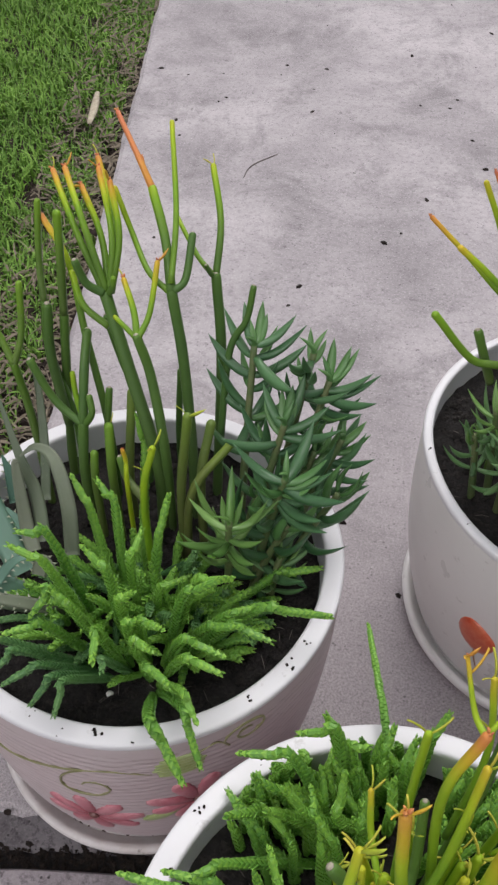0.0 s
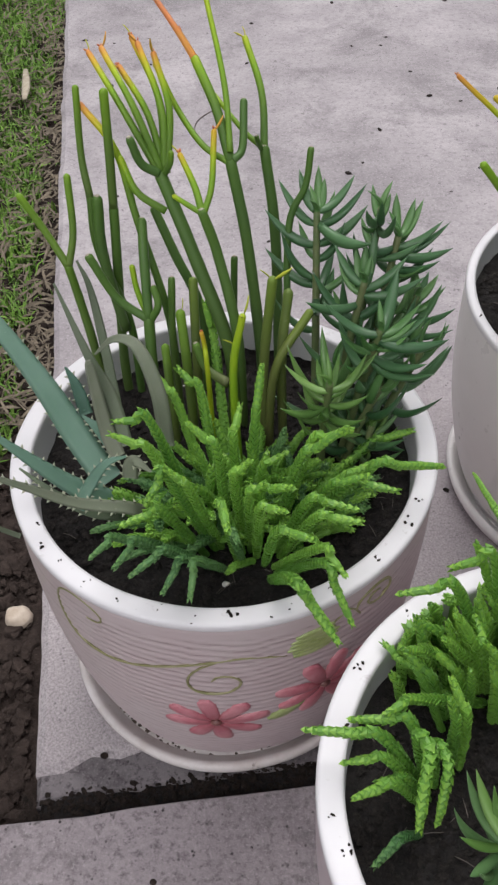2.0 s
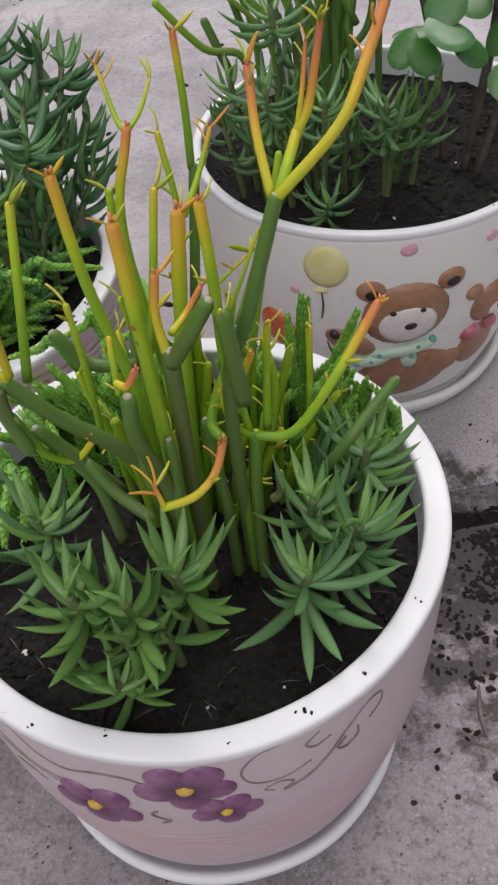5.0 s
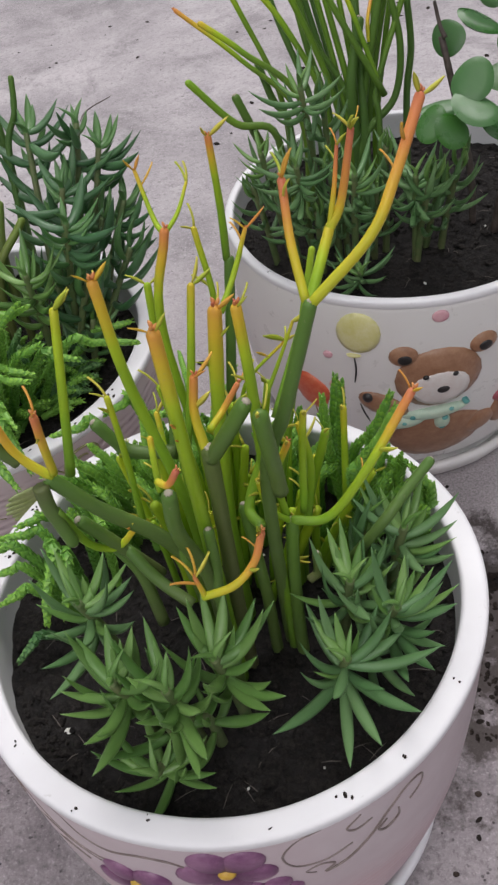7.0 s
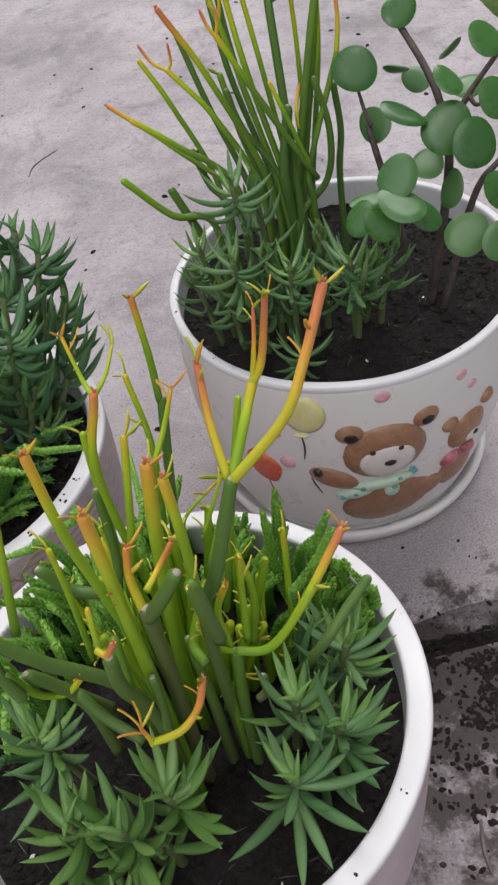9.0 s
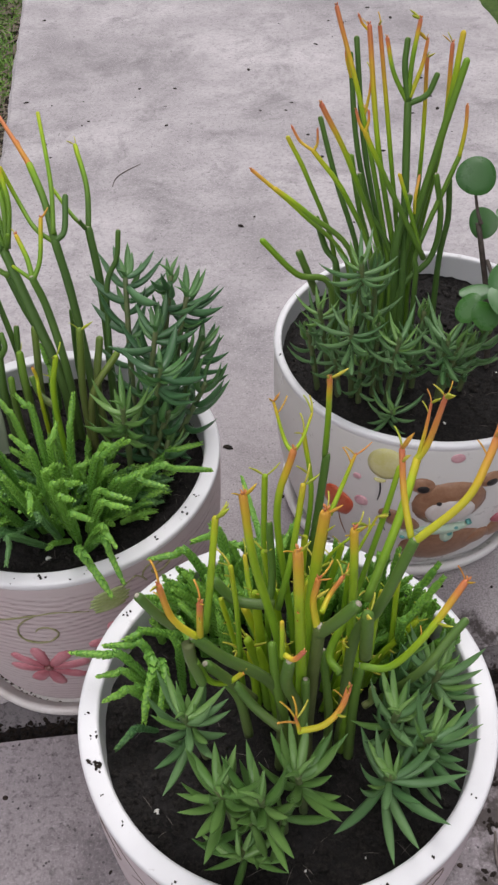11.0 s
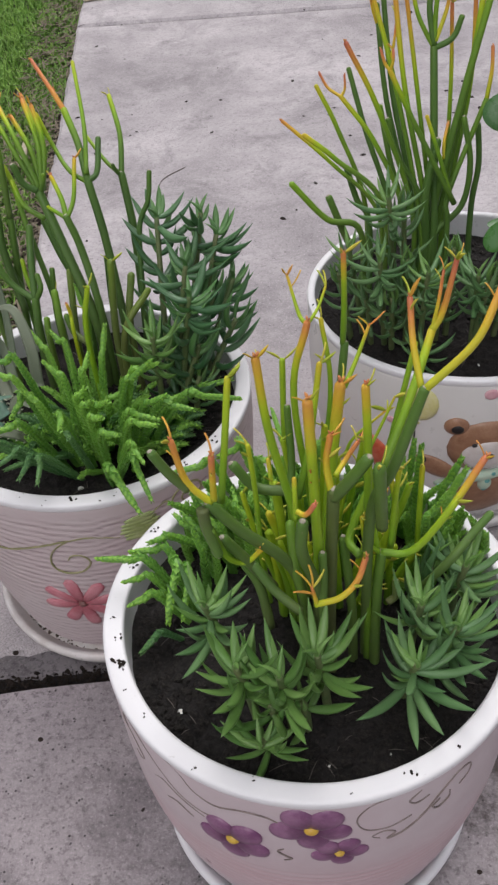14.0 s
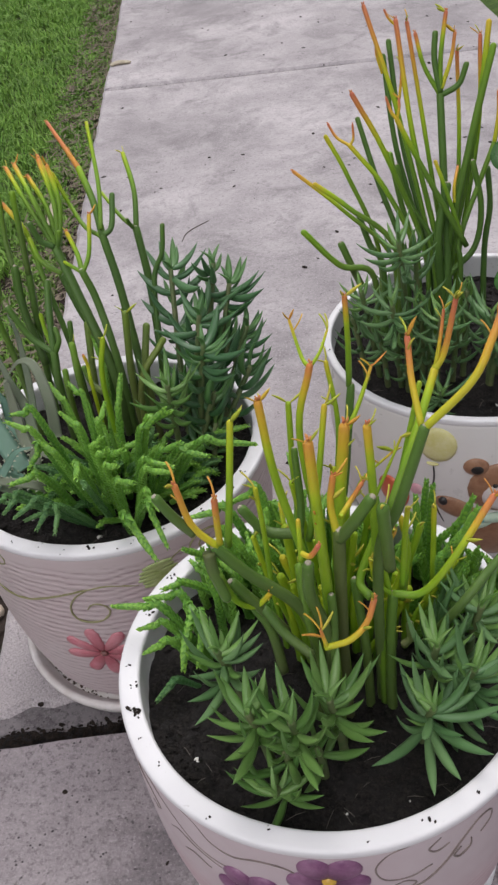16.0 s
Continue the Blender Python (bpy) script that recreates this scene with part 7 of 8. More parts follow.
chain(chains_c, [(0.222, 0.402, 0.180), (0.222, 0.408, 0.214), (0.216, 0.420, 0.226)], size=0.76)
chain(chains_c, [(0.351, 0.426, 0.175), (0.352, 0.420, 0.248), (0.362, 0.420, 0.278)], size=0.84, material=M_CHAIN)
chain(chains_c, [(0.344, 0.430, 0.175), (0.339, 0.430, 0.239), (0.341, 0.430, 0.278)], size=0.84, material=M_CHAIN)
chain(chains_c, [(0.343, 0.437, 0.175), (0.336, 0.445, 0.229), (0.339, 0.450, 0.265)], size=0.84, material=M_CHAIN)
chain(chains_c, [(0.351, 0.423, 0.175), (0.351, 0.410, 0.247), (0.363, 0.410, 0.279)], size=0.84, material=M_CHAIN)
chain(chains_c, [(0.340, 0.433, 0.175), (0.333, 0.435, 0.229), (0.332, 0.440, 0.261)], size=0.84, material=M_CHAIN)
chain(chains_c, [(0.347, 0.419, 0.175), (0.342, 0.400, 0.247), (0.349, 0.400, 0.264)], size=0.84, material=M_CHAIN)
chain(chains_c, [(0.244, 0.455, 0.175), (0.221, 0.455, 0.242), (0.196, 0.455, 0.238)], size=0.84)
chain(chains_c, [(0.253, 0.460, 0.175), (0.239, 0.470, 0.243), (0.221, 0.470, 0.236)], size=0.84)
chain(chains_c, [(0.265, 0.460, 0.175), (0.246, 0.470, 0.228), (0.255, 0.470, 0.235)], size=0.84)
chain(chains_c, [(0.257, 0.463, 0.175), (0.237, 0.475, 0.232), (0.232, 0.478, 0.244)], size=0.84)
chain(chains_c, [(0.244, 0.445, 0.175), (0.211, 0.440, 0.214), (0.196, 0.425, 0.241)], size=0.84)
chain(chains_c, [(0.250, 0.446, 0.175), (0.224, 0.440, 0.213), (0.212, 0.430, 0.242)], size=0.84)
chain(chains_c, [(0.261, 0.453, 0.175), (0.244, 0.440, 0.222), (0.244, 0.450, 0.247)], size=0.84)
chain(chains_c, [(0.268, 0.466, 0.175), (0.262, 0.475, 0.217), (0.265, 0.485, 0.228)], size=0.84)
chain(chains_c, [(0.274, 0.464, 0.175), (0.275, 0.470, 0.221), (0.281, 0.480, 0.232)], size=0.84)
chain(chains_c, [(0.252, 0.450, 0.175), (0.229, 0.440, 0.222), (0.219, 0.440, 0.243)], size=0.84)
chain(chains_c, [(0.241, 0.436, 0.175), (0.199, 0.410, 0.228), (0.186, 0.400, 0.234)], size=0.84)
chain(chains_c, [(0.256, 0.453, 0.175), (0.234, 0.440, 0.218), (0.230, 0.450, 0.227)], size=0.84)
chain(chains_c, [(0.265, 0.453, 0.175), (0.255, 0.440, 0.214), (0.257, 0.450, 0.235)], size=0.84)
chain(chains_c, [(0.277, 0.467, 0.175), (0.282, 0.480, 0.227), (0.289, 0.490, 0.243)], size=0.84)
chain(chains_c, [(0.269, 0.455, 0.175), (0.267, 0.445, 0.220), (0.266, 0.455, 0.240)], size=0.84)
chain(chains_c, [(0.270, 0.455, 0.190), (0.262, 0.495, 0.209), (0.2486, 0.5554, 0.2024)], size=0.62)

for k in range(130):  # the dense carpet behind the pencil stems
    w, far = SPROUT.uniform(0.3, 2.55), 0.052 + 0.052 * SPROUT.random() ** 0.8
    x, y = 0.278 + far * math.cos(w), 0.3815 + far * math.sin(w)
    out_x, out_y = 0.02 * math.cos(w) + SPROUT.uniform(-0.014, 0.014), 0.012 * math.sin(w) + SPROUT.uniform(-0.014, 0.014)
    tall = SPROUT.uniform(0.022, 0.052)
    chain(chains_c, [(x, y, 0.172), (x + 0.35 * out_x, y + 0.35 * out_y, 0.175 + tall * 0.7), inside(POT_C, (x + out_x, y + out_y, 0.175 + tall))], size=SPROUT.uniform(0.66, 0.85))

sticks_b = thing("pencil_cactus", (0.360, 0.745, 0.152), "tall pencil cactus with coral tips in the bear pot", "succulent", "pencil cacti")
WALLS[sticks_b.name] = POT_B
HABIT[sticks_b.name] = (2.0, 0.6, 0.95, -0.10, 0.42)
stem(sticks_b, [(0.367, 0.746, 0.158), (0.367, 0.752, 0.234), (0.342, 0.775, 0.356), (0.319, 0.795, 0.434)], 0.0024, 0.0017, 0.20, 0.99)
stem(sticks_b, [(0.373, 0.746, 0.158), (0.373, 0.752, 0.234), (0.353, 0.768, 0.337), (0.342, 0.785, 0.424)], 0.0027, 0.0019, 0.20, 0.98, leaves=1)
stem(sticks_b, [(0.343, 0.785, 0.420), (0.337, 0.785, 0.426), (0.334, 0.786, 0.432)], 0.0012, 0.0009, 0.85, 1.00)
stem(sticks_b, [(0.378, 0.744, 0.158), (0.378, 0.750, 0.230), (0.375, 0.790, 0.364)], 0.0035, 0.0030, 0.08, 0.14)
stem(sticks_b, [(0.375, 0.790, 0.364), (0.363, 0.795, 0.386), (0.357, 0.800, 0.409)], 0.0020, 0.0016, 0.40, 0.99)
stem(sticks_b, [(0.375, 0.790, 0.366), (0.376, 0.795, 0.394), (0.380, 0.800, 0.422)], 0.0022, 0.0017, 0.40, 0.99, leaves=2)
stem(sticks_b, [(0.375, 0.790, 0.366), (0.371, 0.795, 0.390), (0.372, 0.800, 0.408)], 0.0024, 0.0023, 0.10, 0.14)
stem(sticks_b, [(0.376, 0.790, 0.364), (0.389, 0.790, 0.371), (0.395, 0.792, 0.385)], 0.0024, 0.0022, 0.10, 0.16)
stem(sticks_b, [(0.376, 0.790, 0.369), (0.384, 0.798, 0.389), (0.387, 0.802, 0.406)], 0.0019, 0.0014, 0.45, 0.94, leaves=2)
stem(sticks_b, [(0.360, 0.744, 0.158), (0.360, 0.750, 0.246), (0.331, 0.742, 0.337), (0.307, 0.736, 0.390)], 0.0023, 0.0019, 0.20, 1.00)
stem(sticks_b, [(0.392, 0.742, 0.257), (0.359, 0.740, 0.324), (0.339, 0.739, 0.367)], 0.0024, 0.0020, 0.30, 0.74)
stem(sticks_b, [(0.339, 0.739, 0.367), (0.335, 0.740, 0.373), (0.332, 0.742, 0.382)], 0.0014, 0.0011, 0.85, 1.00)
stem(sticks_b, [(0.339, 0.739, 0.367), (0.341, 0.740, 0.375), (0.341, 0.742, 0.381)], 0.0013, 0.0010, 0.85, 1.00, leaves=2)
stem(sticks_b, [(0.352, 0.744, 0.158), (0.352, 0.750, 0.247), (0.329, 0.757, 0.305), (0.303, 0.763, 0.341)], 0.0023, 0.0019, 0.22, 0.74)
stem(sticks_b, [(0.303, 0.763, 0.341), (0.293, 0.767, 0.347), (0.287, 0.770, 0.357)], 0.0014, 0.0010, 0.85, 1.00)
stem(sticks_b, [(0.303, 0.763, 0.341), (0.306, 0.765, 0.346), (0.306, 0.767, 0.356)], 0.0013, 0.0009, 0.85, 1.00)
stem(sticks_b, [(0.322, 0.762, 0.158), (0.322, 0.768, 0.246), (0.300, 0.775, 0.310), (0.284, 0.779, 0.344)], 0.0021, 0.0018, 0.25, 0.69, bark=0.3)
stem(sticks_b, [(0.333, 0.754, 0.158), (0.333, 0.760, 0.240), (0.295, 0.770, 0.283), (0.256, 0.777, 0.318)], 0.0020, 0.0016, 0.25, 0.86, bark=0.2)
stem(sticks_b, [(0.336, 0.742, 0.158), (0.336, 0.748, 0.254), (0.299, 0.748, 0.296), (0.274, 0.748, 0.318)], 0.0024, 0.0020, 0.20, 0.74, bark=0.2)
stem(sticks_b, [(0.317, 0.712, 0.158), (0.317, 0.718, 0.247), (0.290, 0.713, 0.264), (0.264, 0.711, 0.296)], 0.0027, 0.0024, 0.18, 0.40, bark=0.2)
stem(sticks_b, [(0.306, 0.722, 0.239), (0.299, 0.722, 0.258), (0.292, 0.723, 0.277)], 0.0030, 0.0029, 0.14, 0.16, bark=0.4)
stem(sticks_b, [(0.369, 0.784, 0.158), (0.369, 0.790, 0.214), (0.347, 0.815, 0.313), (0.338, 0.840, 0.394)], 0.0024, 0.0022, 0.06, 0.12)
stem(sticks_b, [(0.364, 0.784, 0.158), (0.364, 0.790, 0.220), (0.341, 0.810, 0.315), (0.333, 0.830, 0.386)], 0.0024, 0.0022, 0.06, 0.14)
stem(sticks_b, [(0.355, 0.774, 0.158), (0.355, 0.780, 0.227), (0.343, 0.790, 0.275), (0.335, 0.800, 0.316)], 0.0026, 0.0023, 0.08, 0.30, leaves=1)
stem(sticks_b, [(0.345, 0.769, 0.158), (0.345, 0.775, 0.230), (0.323, 0.795, 0.299), (0.310, 0.808, 0.345)], 0.0024, 0.0022, 0.08, 0.14)
stem(sticks_b, [(0.325, 0.759, 0.158), (0.325, 0.765, 0.231), (0.315, 0.770, 0.250), (0.307, 0.774, 0.276)], 0.0029, 0.0026, 0.08, 0.12)
stem(sticks_b, [(0.376, 0.742, 0.158), (0.376, 0.748, 0.220), (0.400, 0.757, 0.247), (0.405, 0.760, 0.282), (0.398, 0.762, 0.319)], 0.0027, 0.0024, 0.10, 0.20)
stem(sticks_b, [(0.410, 0.764, 0.158), (0.410, 0.770, 0.238), (0.414, 0.775, 0.273), (0.412, 0.780, 0.305)], 0.0026, 0.0024, 0.08, 0.12)
stem(sticks_b, [(0.376, 0.749, 0.158), (0.376, 0.755, 0.232), (0.397, 0.768, 0.336), (0.413, 0.780, 0.400)], 0.0033, 0.0026, 0.12, 0.34)
stem(sticks_b, [(0.381, 0.754, 0.158), (0.381, 0.760, 0.228), (0.404, 0.785, 0.350), (0.412, 0.800, 0.412)], 0.0029, 0.0022, 0.14, 0.74)
stem(sticks_b, [(0.384, 0.760, 0.287), (0.384, 0.765, 0.299), (0.388, 0.780, 0.308)], 0.0016, 0.0013, 0.50, 0.88)
stem(sticks_b, [(0.388, 0.742, 0.267), (0.377, 0.745, 0.301), (0.368, 0.750, 0.327)], 0.0019, 0.0016, 0.40, 0.74)
stem(sticks_b, [(0.370, 0.746, 0.158), (0.370, 0.752, 0.245), (0.346, 0.757, 0.295), (0.339, 0.760, 0.322)], 0.0023, 0.0020, 0.14, 0.20)
stem(sticks_b, [(0.372, 0.744, 0.158), (0.372, 0.750, 0.218), (0.370, 0.750, 0.262), (0.378, 0.760, 0.302)], 0.0040, 0.0035, 0.08, 0.14)
stem(sticks_b, [(0.388, 0.739, 0.158), (0.388, 0.745, 0.238), (0.388, 0.750, 0.262), (0.415, 0.770, 0.330)], 0.0024, 0.0020, 0.10, 0.30)
stem(sticks_b, [(0.415, 0.770, 0.330), (0.418, 0.775, 0.350), (0.418, 0.780, 0.366)], 0.0019, 0.0014, 0.50, 0.94)
stem(sticks_b, [(0.377, 0.754, 0.158), (0.377, 0.760, 0.228), (0.364, 0.785, 0.328), (0.351, 0.800, 0.418)], 0.0024, 0.0017, 0.30, 0.98, leaves=2)
stem(sticks_b, [(0.387, 0.769, 0.158), (0.387, 0.775, 0.218), (0.391, 0.800, 0.320), (0.390, 0.815, 0.388)], 0.0023, 0.0016, 0.35, 0.96, leaves=2)
stem(sticks_b, [(0.389, 0.774, 0.158), (0.389, 0.780, 0.220), (0.406, 0.800, 0.329), (0.407, 0.810, 0.400)], 0.0026, 0.0017, 0.30, 1.00, leaves=2)
stem(sticks_b, [(0.341, 0.776, 0.360), (0.344, 0.778, 0.377), (0.345, 0.780, 0.390)], 0.0013, 0.0009, 0.80, 1.00, leaves=1)
stem(sticks_b, [(0.331, 0.790, 0.385), (0.327, 0.792, 0.399), (0.327, 0.793, 0.410)], 0.0012, 0.0009, 0.80, 1.00)

fingers_b = thing("finger_leaf_succulent", (0.340, 0.680, 0.152), "clump of green finger leaves at the pencil cactus's foot", "succulent", "finger-leaved succulents")
WALLS[fingers_b.name] = POT_B
rosette(fingers_b, "grey", (0.345, 0.700, 0.160), (0.335, 0.667, 0.305), [((0.3350, 0.6670, 0.2983), (0.3032, 0.6633, 0.3108)), ((0.3350, 0.6670, 0.3005), (0.3151, 0.6812, 0.3129)), ((0.3350, 0.6670, 0.3009), (0.3275, 0.6853, 0.3124)), ((0.3350, 0.6670, 0.3020), (0.3356, 0.6909, 0.3194)), ((0.3350, 0.6670, 0.3020), (0.3446, 0.6931, 0.3198)), ((0.3350, 0.6670, 0.2990), (0.3611, 0.6703, 0.3098)), ((0.3350, 0.6670, 0.2975), (0.3625, 0.6591, 0.3078)), ((0.3350, 0.6670, 0.2953), (0.3532, 0.6470, 0.3022)), ((0.3350, 0.6670, 0.2959), (0.3092, 0.6492, 0.3052)), ((0.3350, 0.6670, 0.2946), (0.3178, 0.6444, 0.3009)), ((0.3350, 0.6670, 0.2938), (0.3393, 0.6406, 0.2975))], 0.85)
rosette(fingers_b, "grey", (0.335, 0.680, 0.160), (0.328, 0.644, 0.266), [((0.3280, 0.6440, 0.2598), (0.2979, 0.6487, 0.2724)), ((0.3280, 0.6440, 0.2594), (0.3563, 0.6465, 0.2706)), ((0.3280, 0.6440, 0.2630), (0.3272, 0.6695, 0.2807)), ((0.3280, 0.6440, 0.2628), (0.3338, 0.6677, 0.2779)), ((0.3280, 0.6440, 0.2540), (0.3267, 0.6023, 0.2572)), ((0.3280, 0.6440, 0.2540), (0.3194, 0.6139, 0.2578)), ((0.3280, 0.6440, 0.2566), (0.3015, 0.6305, 0.2651)), ((0.3280, 0.6440, 0.2575), (0.3517, 0.6361, 0.2660)), ((0.3280, 0.6440, 0.2551), (0.3392, 0.6240, 0.2594)), ((0.3280, 0.6440, 0.2616), (0.3135, 0.6626, 0.2744))], 0.85)
rosette(fingers_b, "grey", (0.362, 0.672, 0.160), (0.363, 0.637, 0.260), [((0.3630, 0.6370, 0.2570), (0.3761, 0.6641, 0.2748)), ((0.3630, 0.6370, 0.2538), (0.3776, 0.6492, 0.2630)), ((0.3630, 0.6370, 0.2487), (0.3671, 0.6179, 0.2536)), ((0.3630, 0.6370, 0.2480), (0.3605, 0.6164, 0.2498)), ((0.3630, 0.6370, 0.2538), (0.3453, 0.6496, 0.2632)), ((0.3630, 0.6370, 0.2510), (0.3750, 0.6361, 0.2542)), ((0.3630, 0.6370, 0.2511), (0.3881, 0.6312, 0.2590)), ((0.3630, 0.6370, 0.2556), (0.3568, 0.6588, 0.2688))], 0.85)
rosette(fingers_b, "grey", (0.318, 0.696, 0.160), (0.306, 0.673, 0.262), [((0.3060, 0.6730, 0.2561), (0.2883, 0.6850, 0.2662)), ((0.3060, 0.6730, 0.2541), (0.2912, 0.6749, 0.2594)), ((0.3060, 0.6730, 0.2574), (0.3042, 0.6912, 0.2702)), ((0.3060, 0.6730, 0.2515), (0.2963, 0.6560, 0.2554)), ((0.3060, 0.6730, 0.2554), (0.3219, 0.6812, 0.2631)), ((0.3060, 0.6730, 0.2571), (0.3119, 0.6904, 0.2681)), ((0.3060, 0.6730, 0.2524), (0.2929, 0.6595, 0.2590)), ((0.3060, 0.6730, 0.2520), (0.3158, 0.6568, 0.2582))], 0.8)
rosette(fingers_b, "grey", (0.404, 0.674, 0.160), (0.402, 0.655, 0.244), [((0.4020, 0.6550, 0.2410), (0.3791, 0.6913, 0.2652)), ((0.4020, 0.6550, 0.2410), (0.3885, 0.6929, 0.2665)), ((0.4020, 0.6550, 0.2393), (0.3964, 0.6758, 0.2528)), ((0.4020, 0.6550, 0.2389), (0.4266, 0.6714, 0.2530)), ((0.4020, 0.6550, 0.2365), (0.4339, 0.6553, 0.2484)), ((0.4020, 0.6550, 0.2320), (0.4065, 0.6187, 0.2364)), ((0.4020, 0.6550, 0.2320), (0.3940, 0.6160, 0.2363)), ((0.4020, 0.6550, 0.2327), (0.3819, 0.6359, 0.2383)), ((0.4020, 0.6550, 0.2380), (0.3781, 0.6684, 0.2497)), ((0.4020, 0.6550, 0.2400), (0.4188, 0.6782, 0.2558))], 0.85)
rosette(fingers_b, "grey", (0.360, 0.650, 0.160), (0.364, 0.634, 0.190), [((0.3640, 0.6340, 0.1859), (0.3473, 0.6486, 0.1978)), ((0.3640, 0.6340, 0.1864), (0.3589, 0.6526, 0.1981)), ((0.3640, 0.6340, 0.1851), (0.3855, 0.6423, 0.1970)), ((0.3640, 0.6340, 0.1820), (0.3416, 0.6241, 0.1903)), ((0.3640, 0.6340, 0.1804), (0.3731, 0.6163, 0.1843)), ((0.3640, 0.6340, 0.1809), (0.3441, 0.6160, 0.1885))], 0.75)
finger_shoot(fingers_b, (0.352, 0.700, 0.160), (0.350, 0.696, 0.230), (0.348, 0.692, 0.288), 8, "grey", size=0.74, span=0.06, turn=0.5, low=100, high=20)
finger_shoot(fingers_b, (0.352, 0.680, 0.160), (0.351, 0.670, 0.214), (0.350, 0.657, 0.258), 8, "grey", size=0.76, span=0.06, turn=0.8, low=100, high=20)
finger_shoot(fingers_b, (0.358, 0.684, 0.160), (0.357, 0.677, 0.200), (0.357, 0.668, 0.232), 8, "grey", size=0.76, span=0.05, turn=0.4, low=100, high=20)
finger_shoot(fingers_b, (0.404, 0.672, 0.160), (0.407, 0.661, 0.208), (0.411, 0.647, 0.248), 8, "grey", size=0.82, span=0.05, turn=0.6, low=100, high=20)
finger_shoot(fingers_b, (0.422, 0.684, 0.160), (0.426, 0.675, 0.207), (0.432, 0.664, 0.246), 8, "grey", size=0.8, span=0.05, turn=0.2, low=100, high=20)
finger_shoot(fingers_b, (0.324, 0.680, 0.160), (0.321, 0.670, 0.203), (0.317, 0.658, 0.238), 8, "grey", size=0.74, span=0.05, turn=0.5, low=100, high=20)
finger_shoot(fingers_b, (0.340, 0.672, 0.160), (0.339, 0.663, 0.197), (0.338, 0.652, 0.228), 8, "grey", size=0.76, span=0.05, turn=0.9, low=100, high=20)
finger_shoot(fingers_b, (0.376, 0.684, 0.160), (0.377, 0.675, 0.199), (0.378, 0.664, 0.230), 8, "grey", size=0.76, span=0.05, turn=0.1, low=100, high=20)
finger_shoot(fingers_b, (0.385, 0.690, 0.160), (0.386, 0.685, 0.212), (0.386, 0.678, 0.254), 8, "grey", size=0.72, span=0.06, turn=0.7, low=100, high=20)
finger_shoot(fingers_b, (0.308, 0.690, 0.160), (0.303, 0.684, 0.202), (0.298, 0.677, 0.236), 7, "grey", size=0.7, span=0.045, turn=0.1, low=100, high=20)
finger_shoot(fingers_b, (0.412, 0.690, 0.160), (0.416, 0.682, 0.196), (0.420, 0.672, 0.226), 7, "grey", size=0.78, span=0.04, turn=0.9, low=100, high=20)

jade = thing("jade_plant", (0.450, 0.710, 0.152), "round-leaved jade plant on dark brown stems in the bear pot", "jade plant")
WALLS[jade.name] = POT_B
woody(jade, [(0.450, 0.712, 0.160), (0.447, 0.716, 0.210), (0.432, 0.720, 0.278), (0.428, 0.730, 0.297)], 0.0028, 0.0020)
woody(jade, [(0.462, 0.700, 0.160), (0.475, 0.700, 0.270), (0.474, 0.715, 0.305), (0.468, 0.735, 0.325), (0.454, 0.770, 0.348)], 0.0032, 0.0021)
woody(jade, [(0.468, 0.690, 0.160), (0.489, 0.690, 0.253), (0.509, 0.700, 0.274)], 0.0029, 0.0020)
woody(jade, [(0.477, 0.710, 0.292), (0.493, 0.725, 0.308), (0.516, 0.740, 0.327)], 0.0024, 0.0017)
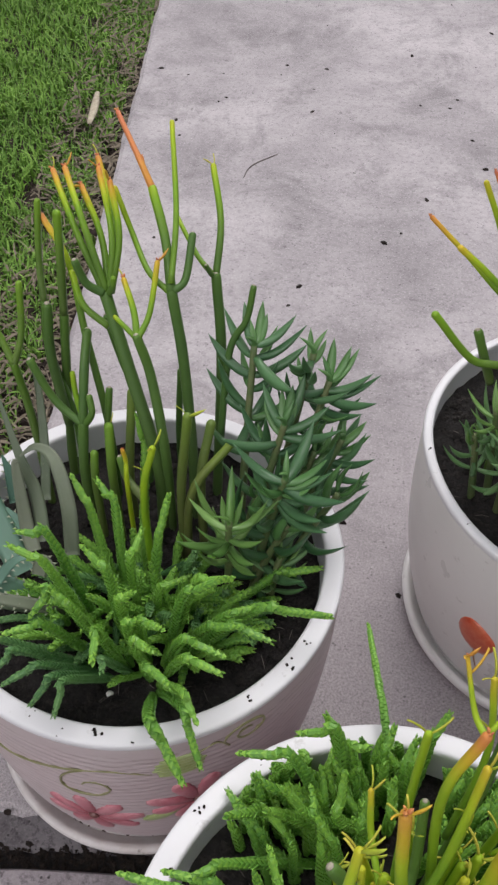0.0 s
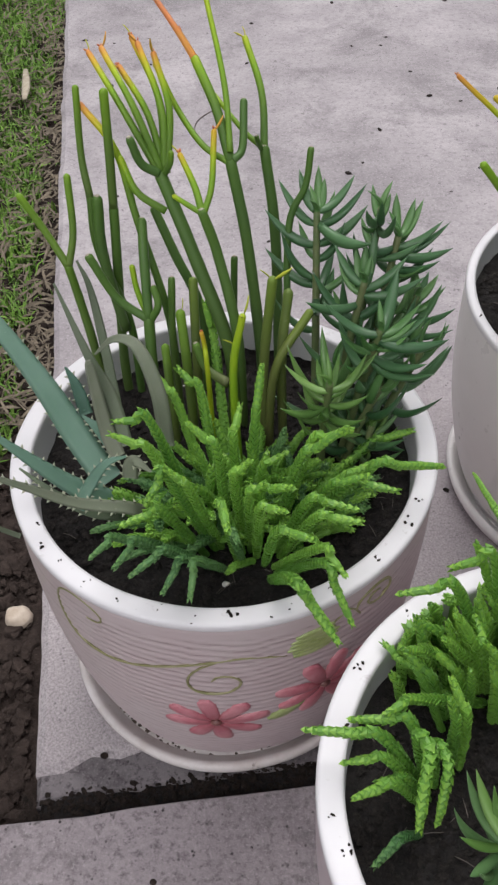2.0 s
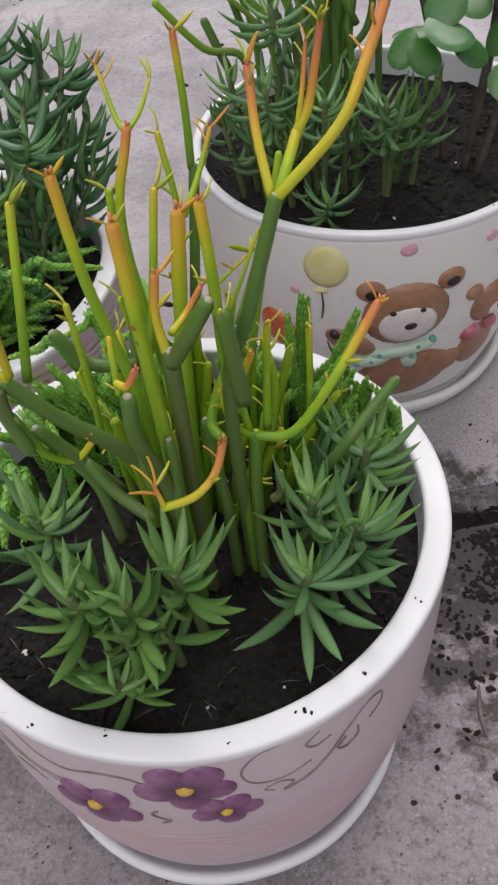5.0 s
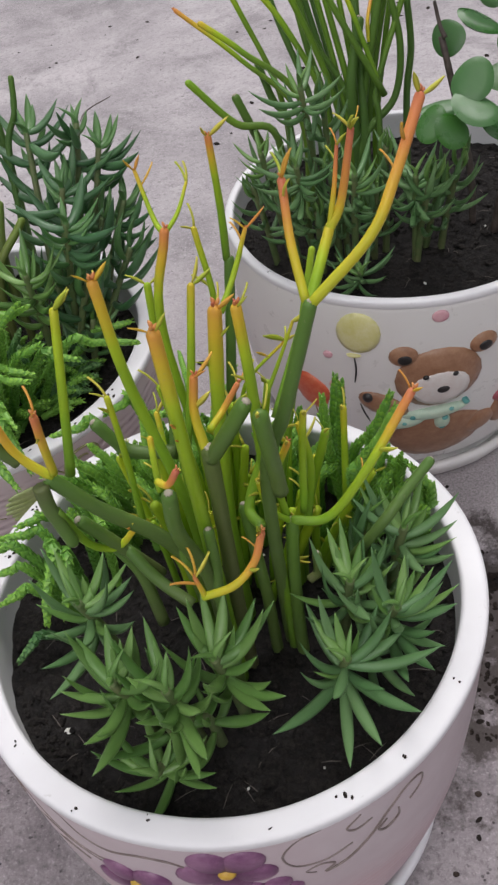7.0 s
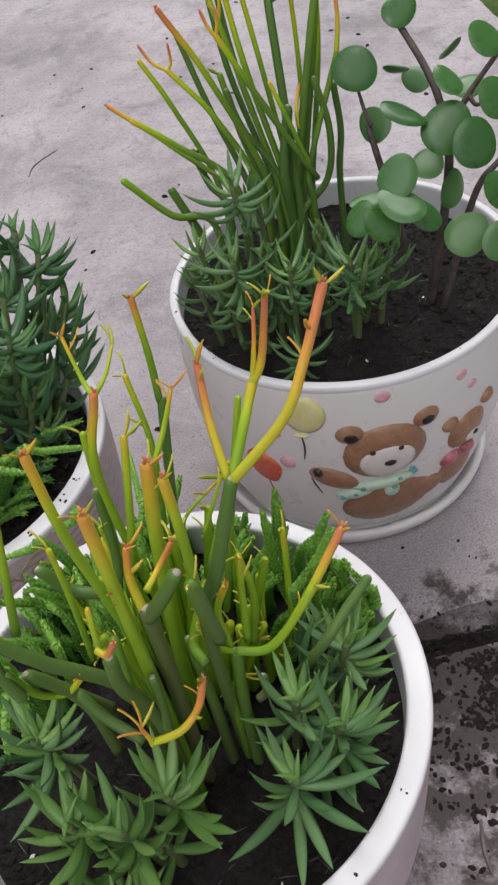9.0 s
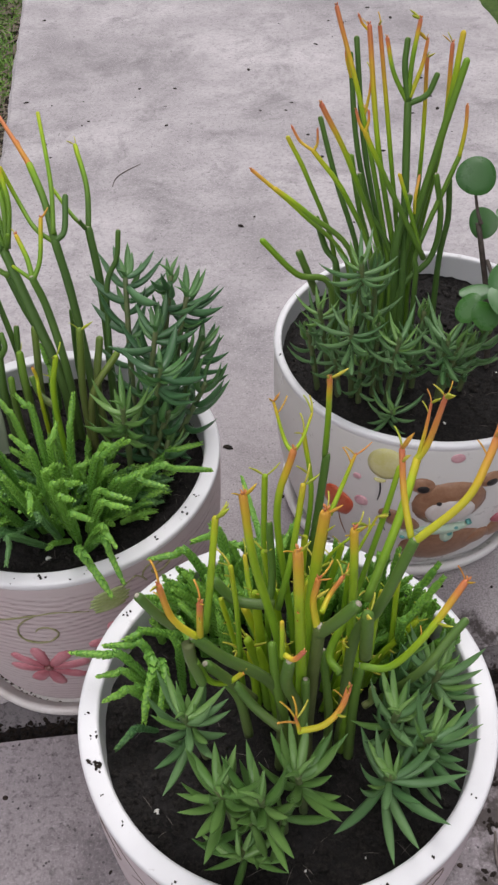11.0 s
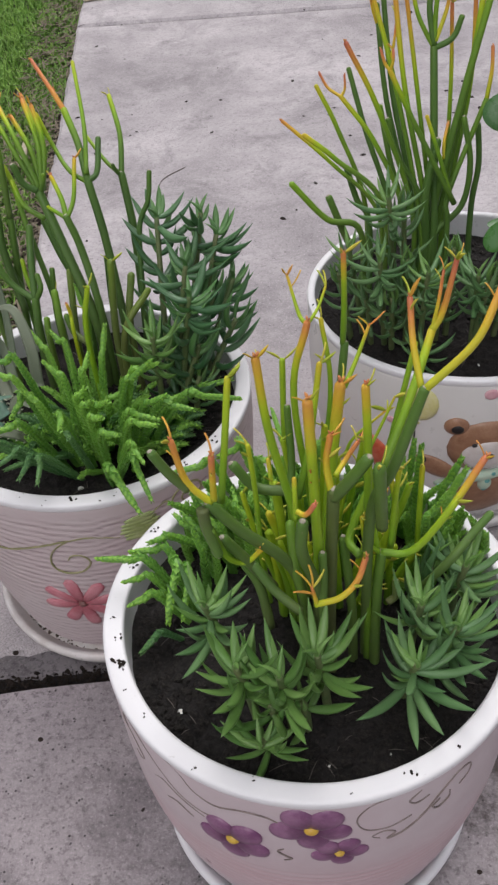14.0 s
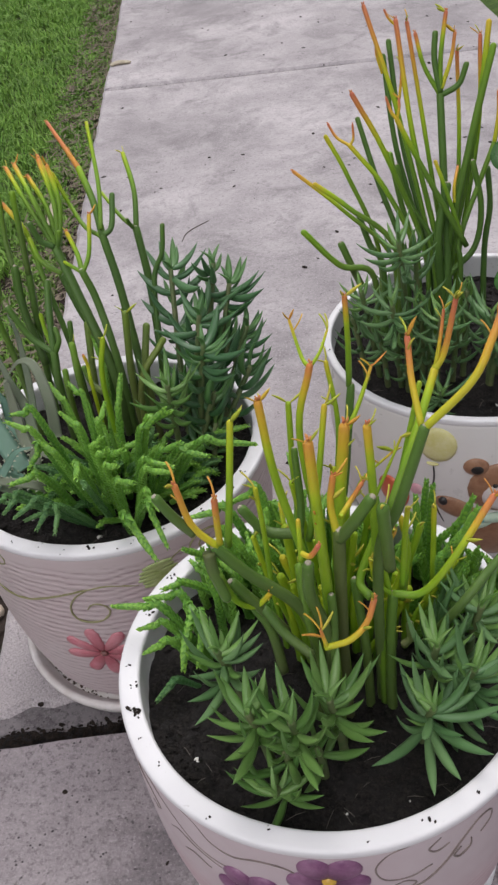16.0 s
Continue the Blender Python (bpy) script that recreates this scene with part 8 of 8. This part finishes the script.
for at, face, size, tall, pale in (
    ((0.422, 0.735, 0.332), (-0.15, -0.85, 0.5), 1.02, 1.25, 0), ((0.445, 0.700, 0.316), (0.35, -0.15, 0.93), 1.15, 0.80, 0),
    ((0.434, 0.735, 0.292), (-0.5, -0.6, 0.6), 0.95, 1.0, 1), ((0.450, 0.740, 0.326), (0.1, 0.5, 0.86), 0.95, 0.60, 1),
    ((0.484, 0.740, 0.333), (-0.55, 0.45, 0.7), 0.95, 0.70, 1), ((0.475, 0.700, 0.331), (0.3, -0.45, 0.85), 0.85, 0.85, 0),
    ((0.467, 0.760, 0.307), (-0.3, -0.5, 0.8), 0.85, 0.90, 1), ((0.471, 0.690, 0.305), (-0.1, -0.8, 0.6), 1.25, 1.05, 0),
    ((0.484, 0.668, 0.304), (0.15, -0.85, 0.5), 1.12, 1.05, 0), ((0.433, 0.645, 0.304), (-0.2, -0.6, 0.77), 1.02, 1.0, 1),
    ((0.434, 0.630, 0.294), (0.15, -0.25, 0.95), 1.15, 0.95, 1), ((0.409, 0.640, 0.283), (-0.35, -0.75, 0.55), 0.85, 0.85, 0),
    ((0.421, 0.635, 0.280), (0.1, -0.85, 0.5), 0.85, 0.90, 0), ((0.459, 0.690, 0.283), (0.1, -0.3, 0.95), 1.0, 0.90, 1),
    ((0.475, 0.650, 0.253), (-0.1, -0.7, 0.7), 1.08, 1.05, 1), ((0.475, 0.690, 0.262), (-0.75, -0.45, 0.5), 0.95, 0.85, 1),
    ((0.497, 0.750, 0.301), (0.1, -0.3, 0.95), 0.95, 0.90, 1), ((0.419, 0.660, 0.283), (0.0, -0.15, 1.0), 0.95, 0.75, 1),
    ((0.448, 0.640, 0.279), (0.3, -0.6, 0.75), 0.95, 0.80, 0), ((0.506, 0.705, 0.312), (0.3, -0.8, 0.5), 1.0, 1.0, 0),
    ((0.506, 0.735, 0.337), (0.3, -0.6, 0.7), 0.95, 1.0, 0), ((0.500, 0.665, 0.272), (0.5, -0.7, 0.5), 1.0, 1.0, 0),
    ((0.456, 0.765, 0.352), (0.0, -0.7, 0.7), 0.9, 1.0, 0), ((0.490, 0.625, 0.262), (0.2, -0.85, 0.45), 0.95, 1.0, 1),
):
    jade_leaf(jade, at, face, 0.8 * size, tall, pale)
for a, b in (((0.430, 0.727, 0.297), (0.424, 0.735, 0.318)), ((0.437, 0.718, 0.270), (0.434, 0.655, 0.290)), ((0.440, 0.700, 0.262), (0.412, 0.648, 0.278)), ((0.475, 0.700, 0.270), (0.472, 0.694, 0.292)),
             ((0.474, 0.715, 0.305), (0.450, 0.702, 0.312)), ((0.482, 0.690, 0.235), (0.476, 0.658, 0.248)), ((0.493, 0.725, 0.308), (0.498, 0.710, 0.308))):
    woody(jade, [a, Vector(a).lerp(Vector(b), 0.5) + Vector((0, 0, -0.003)), b], 0.0017, 0.0011)
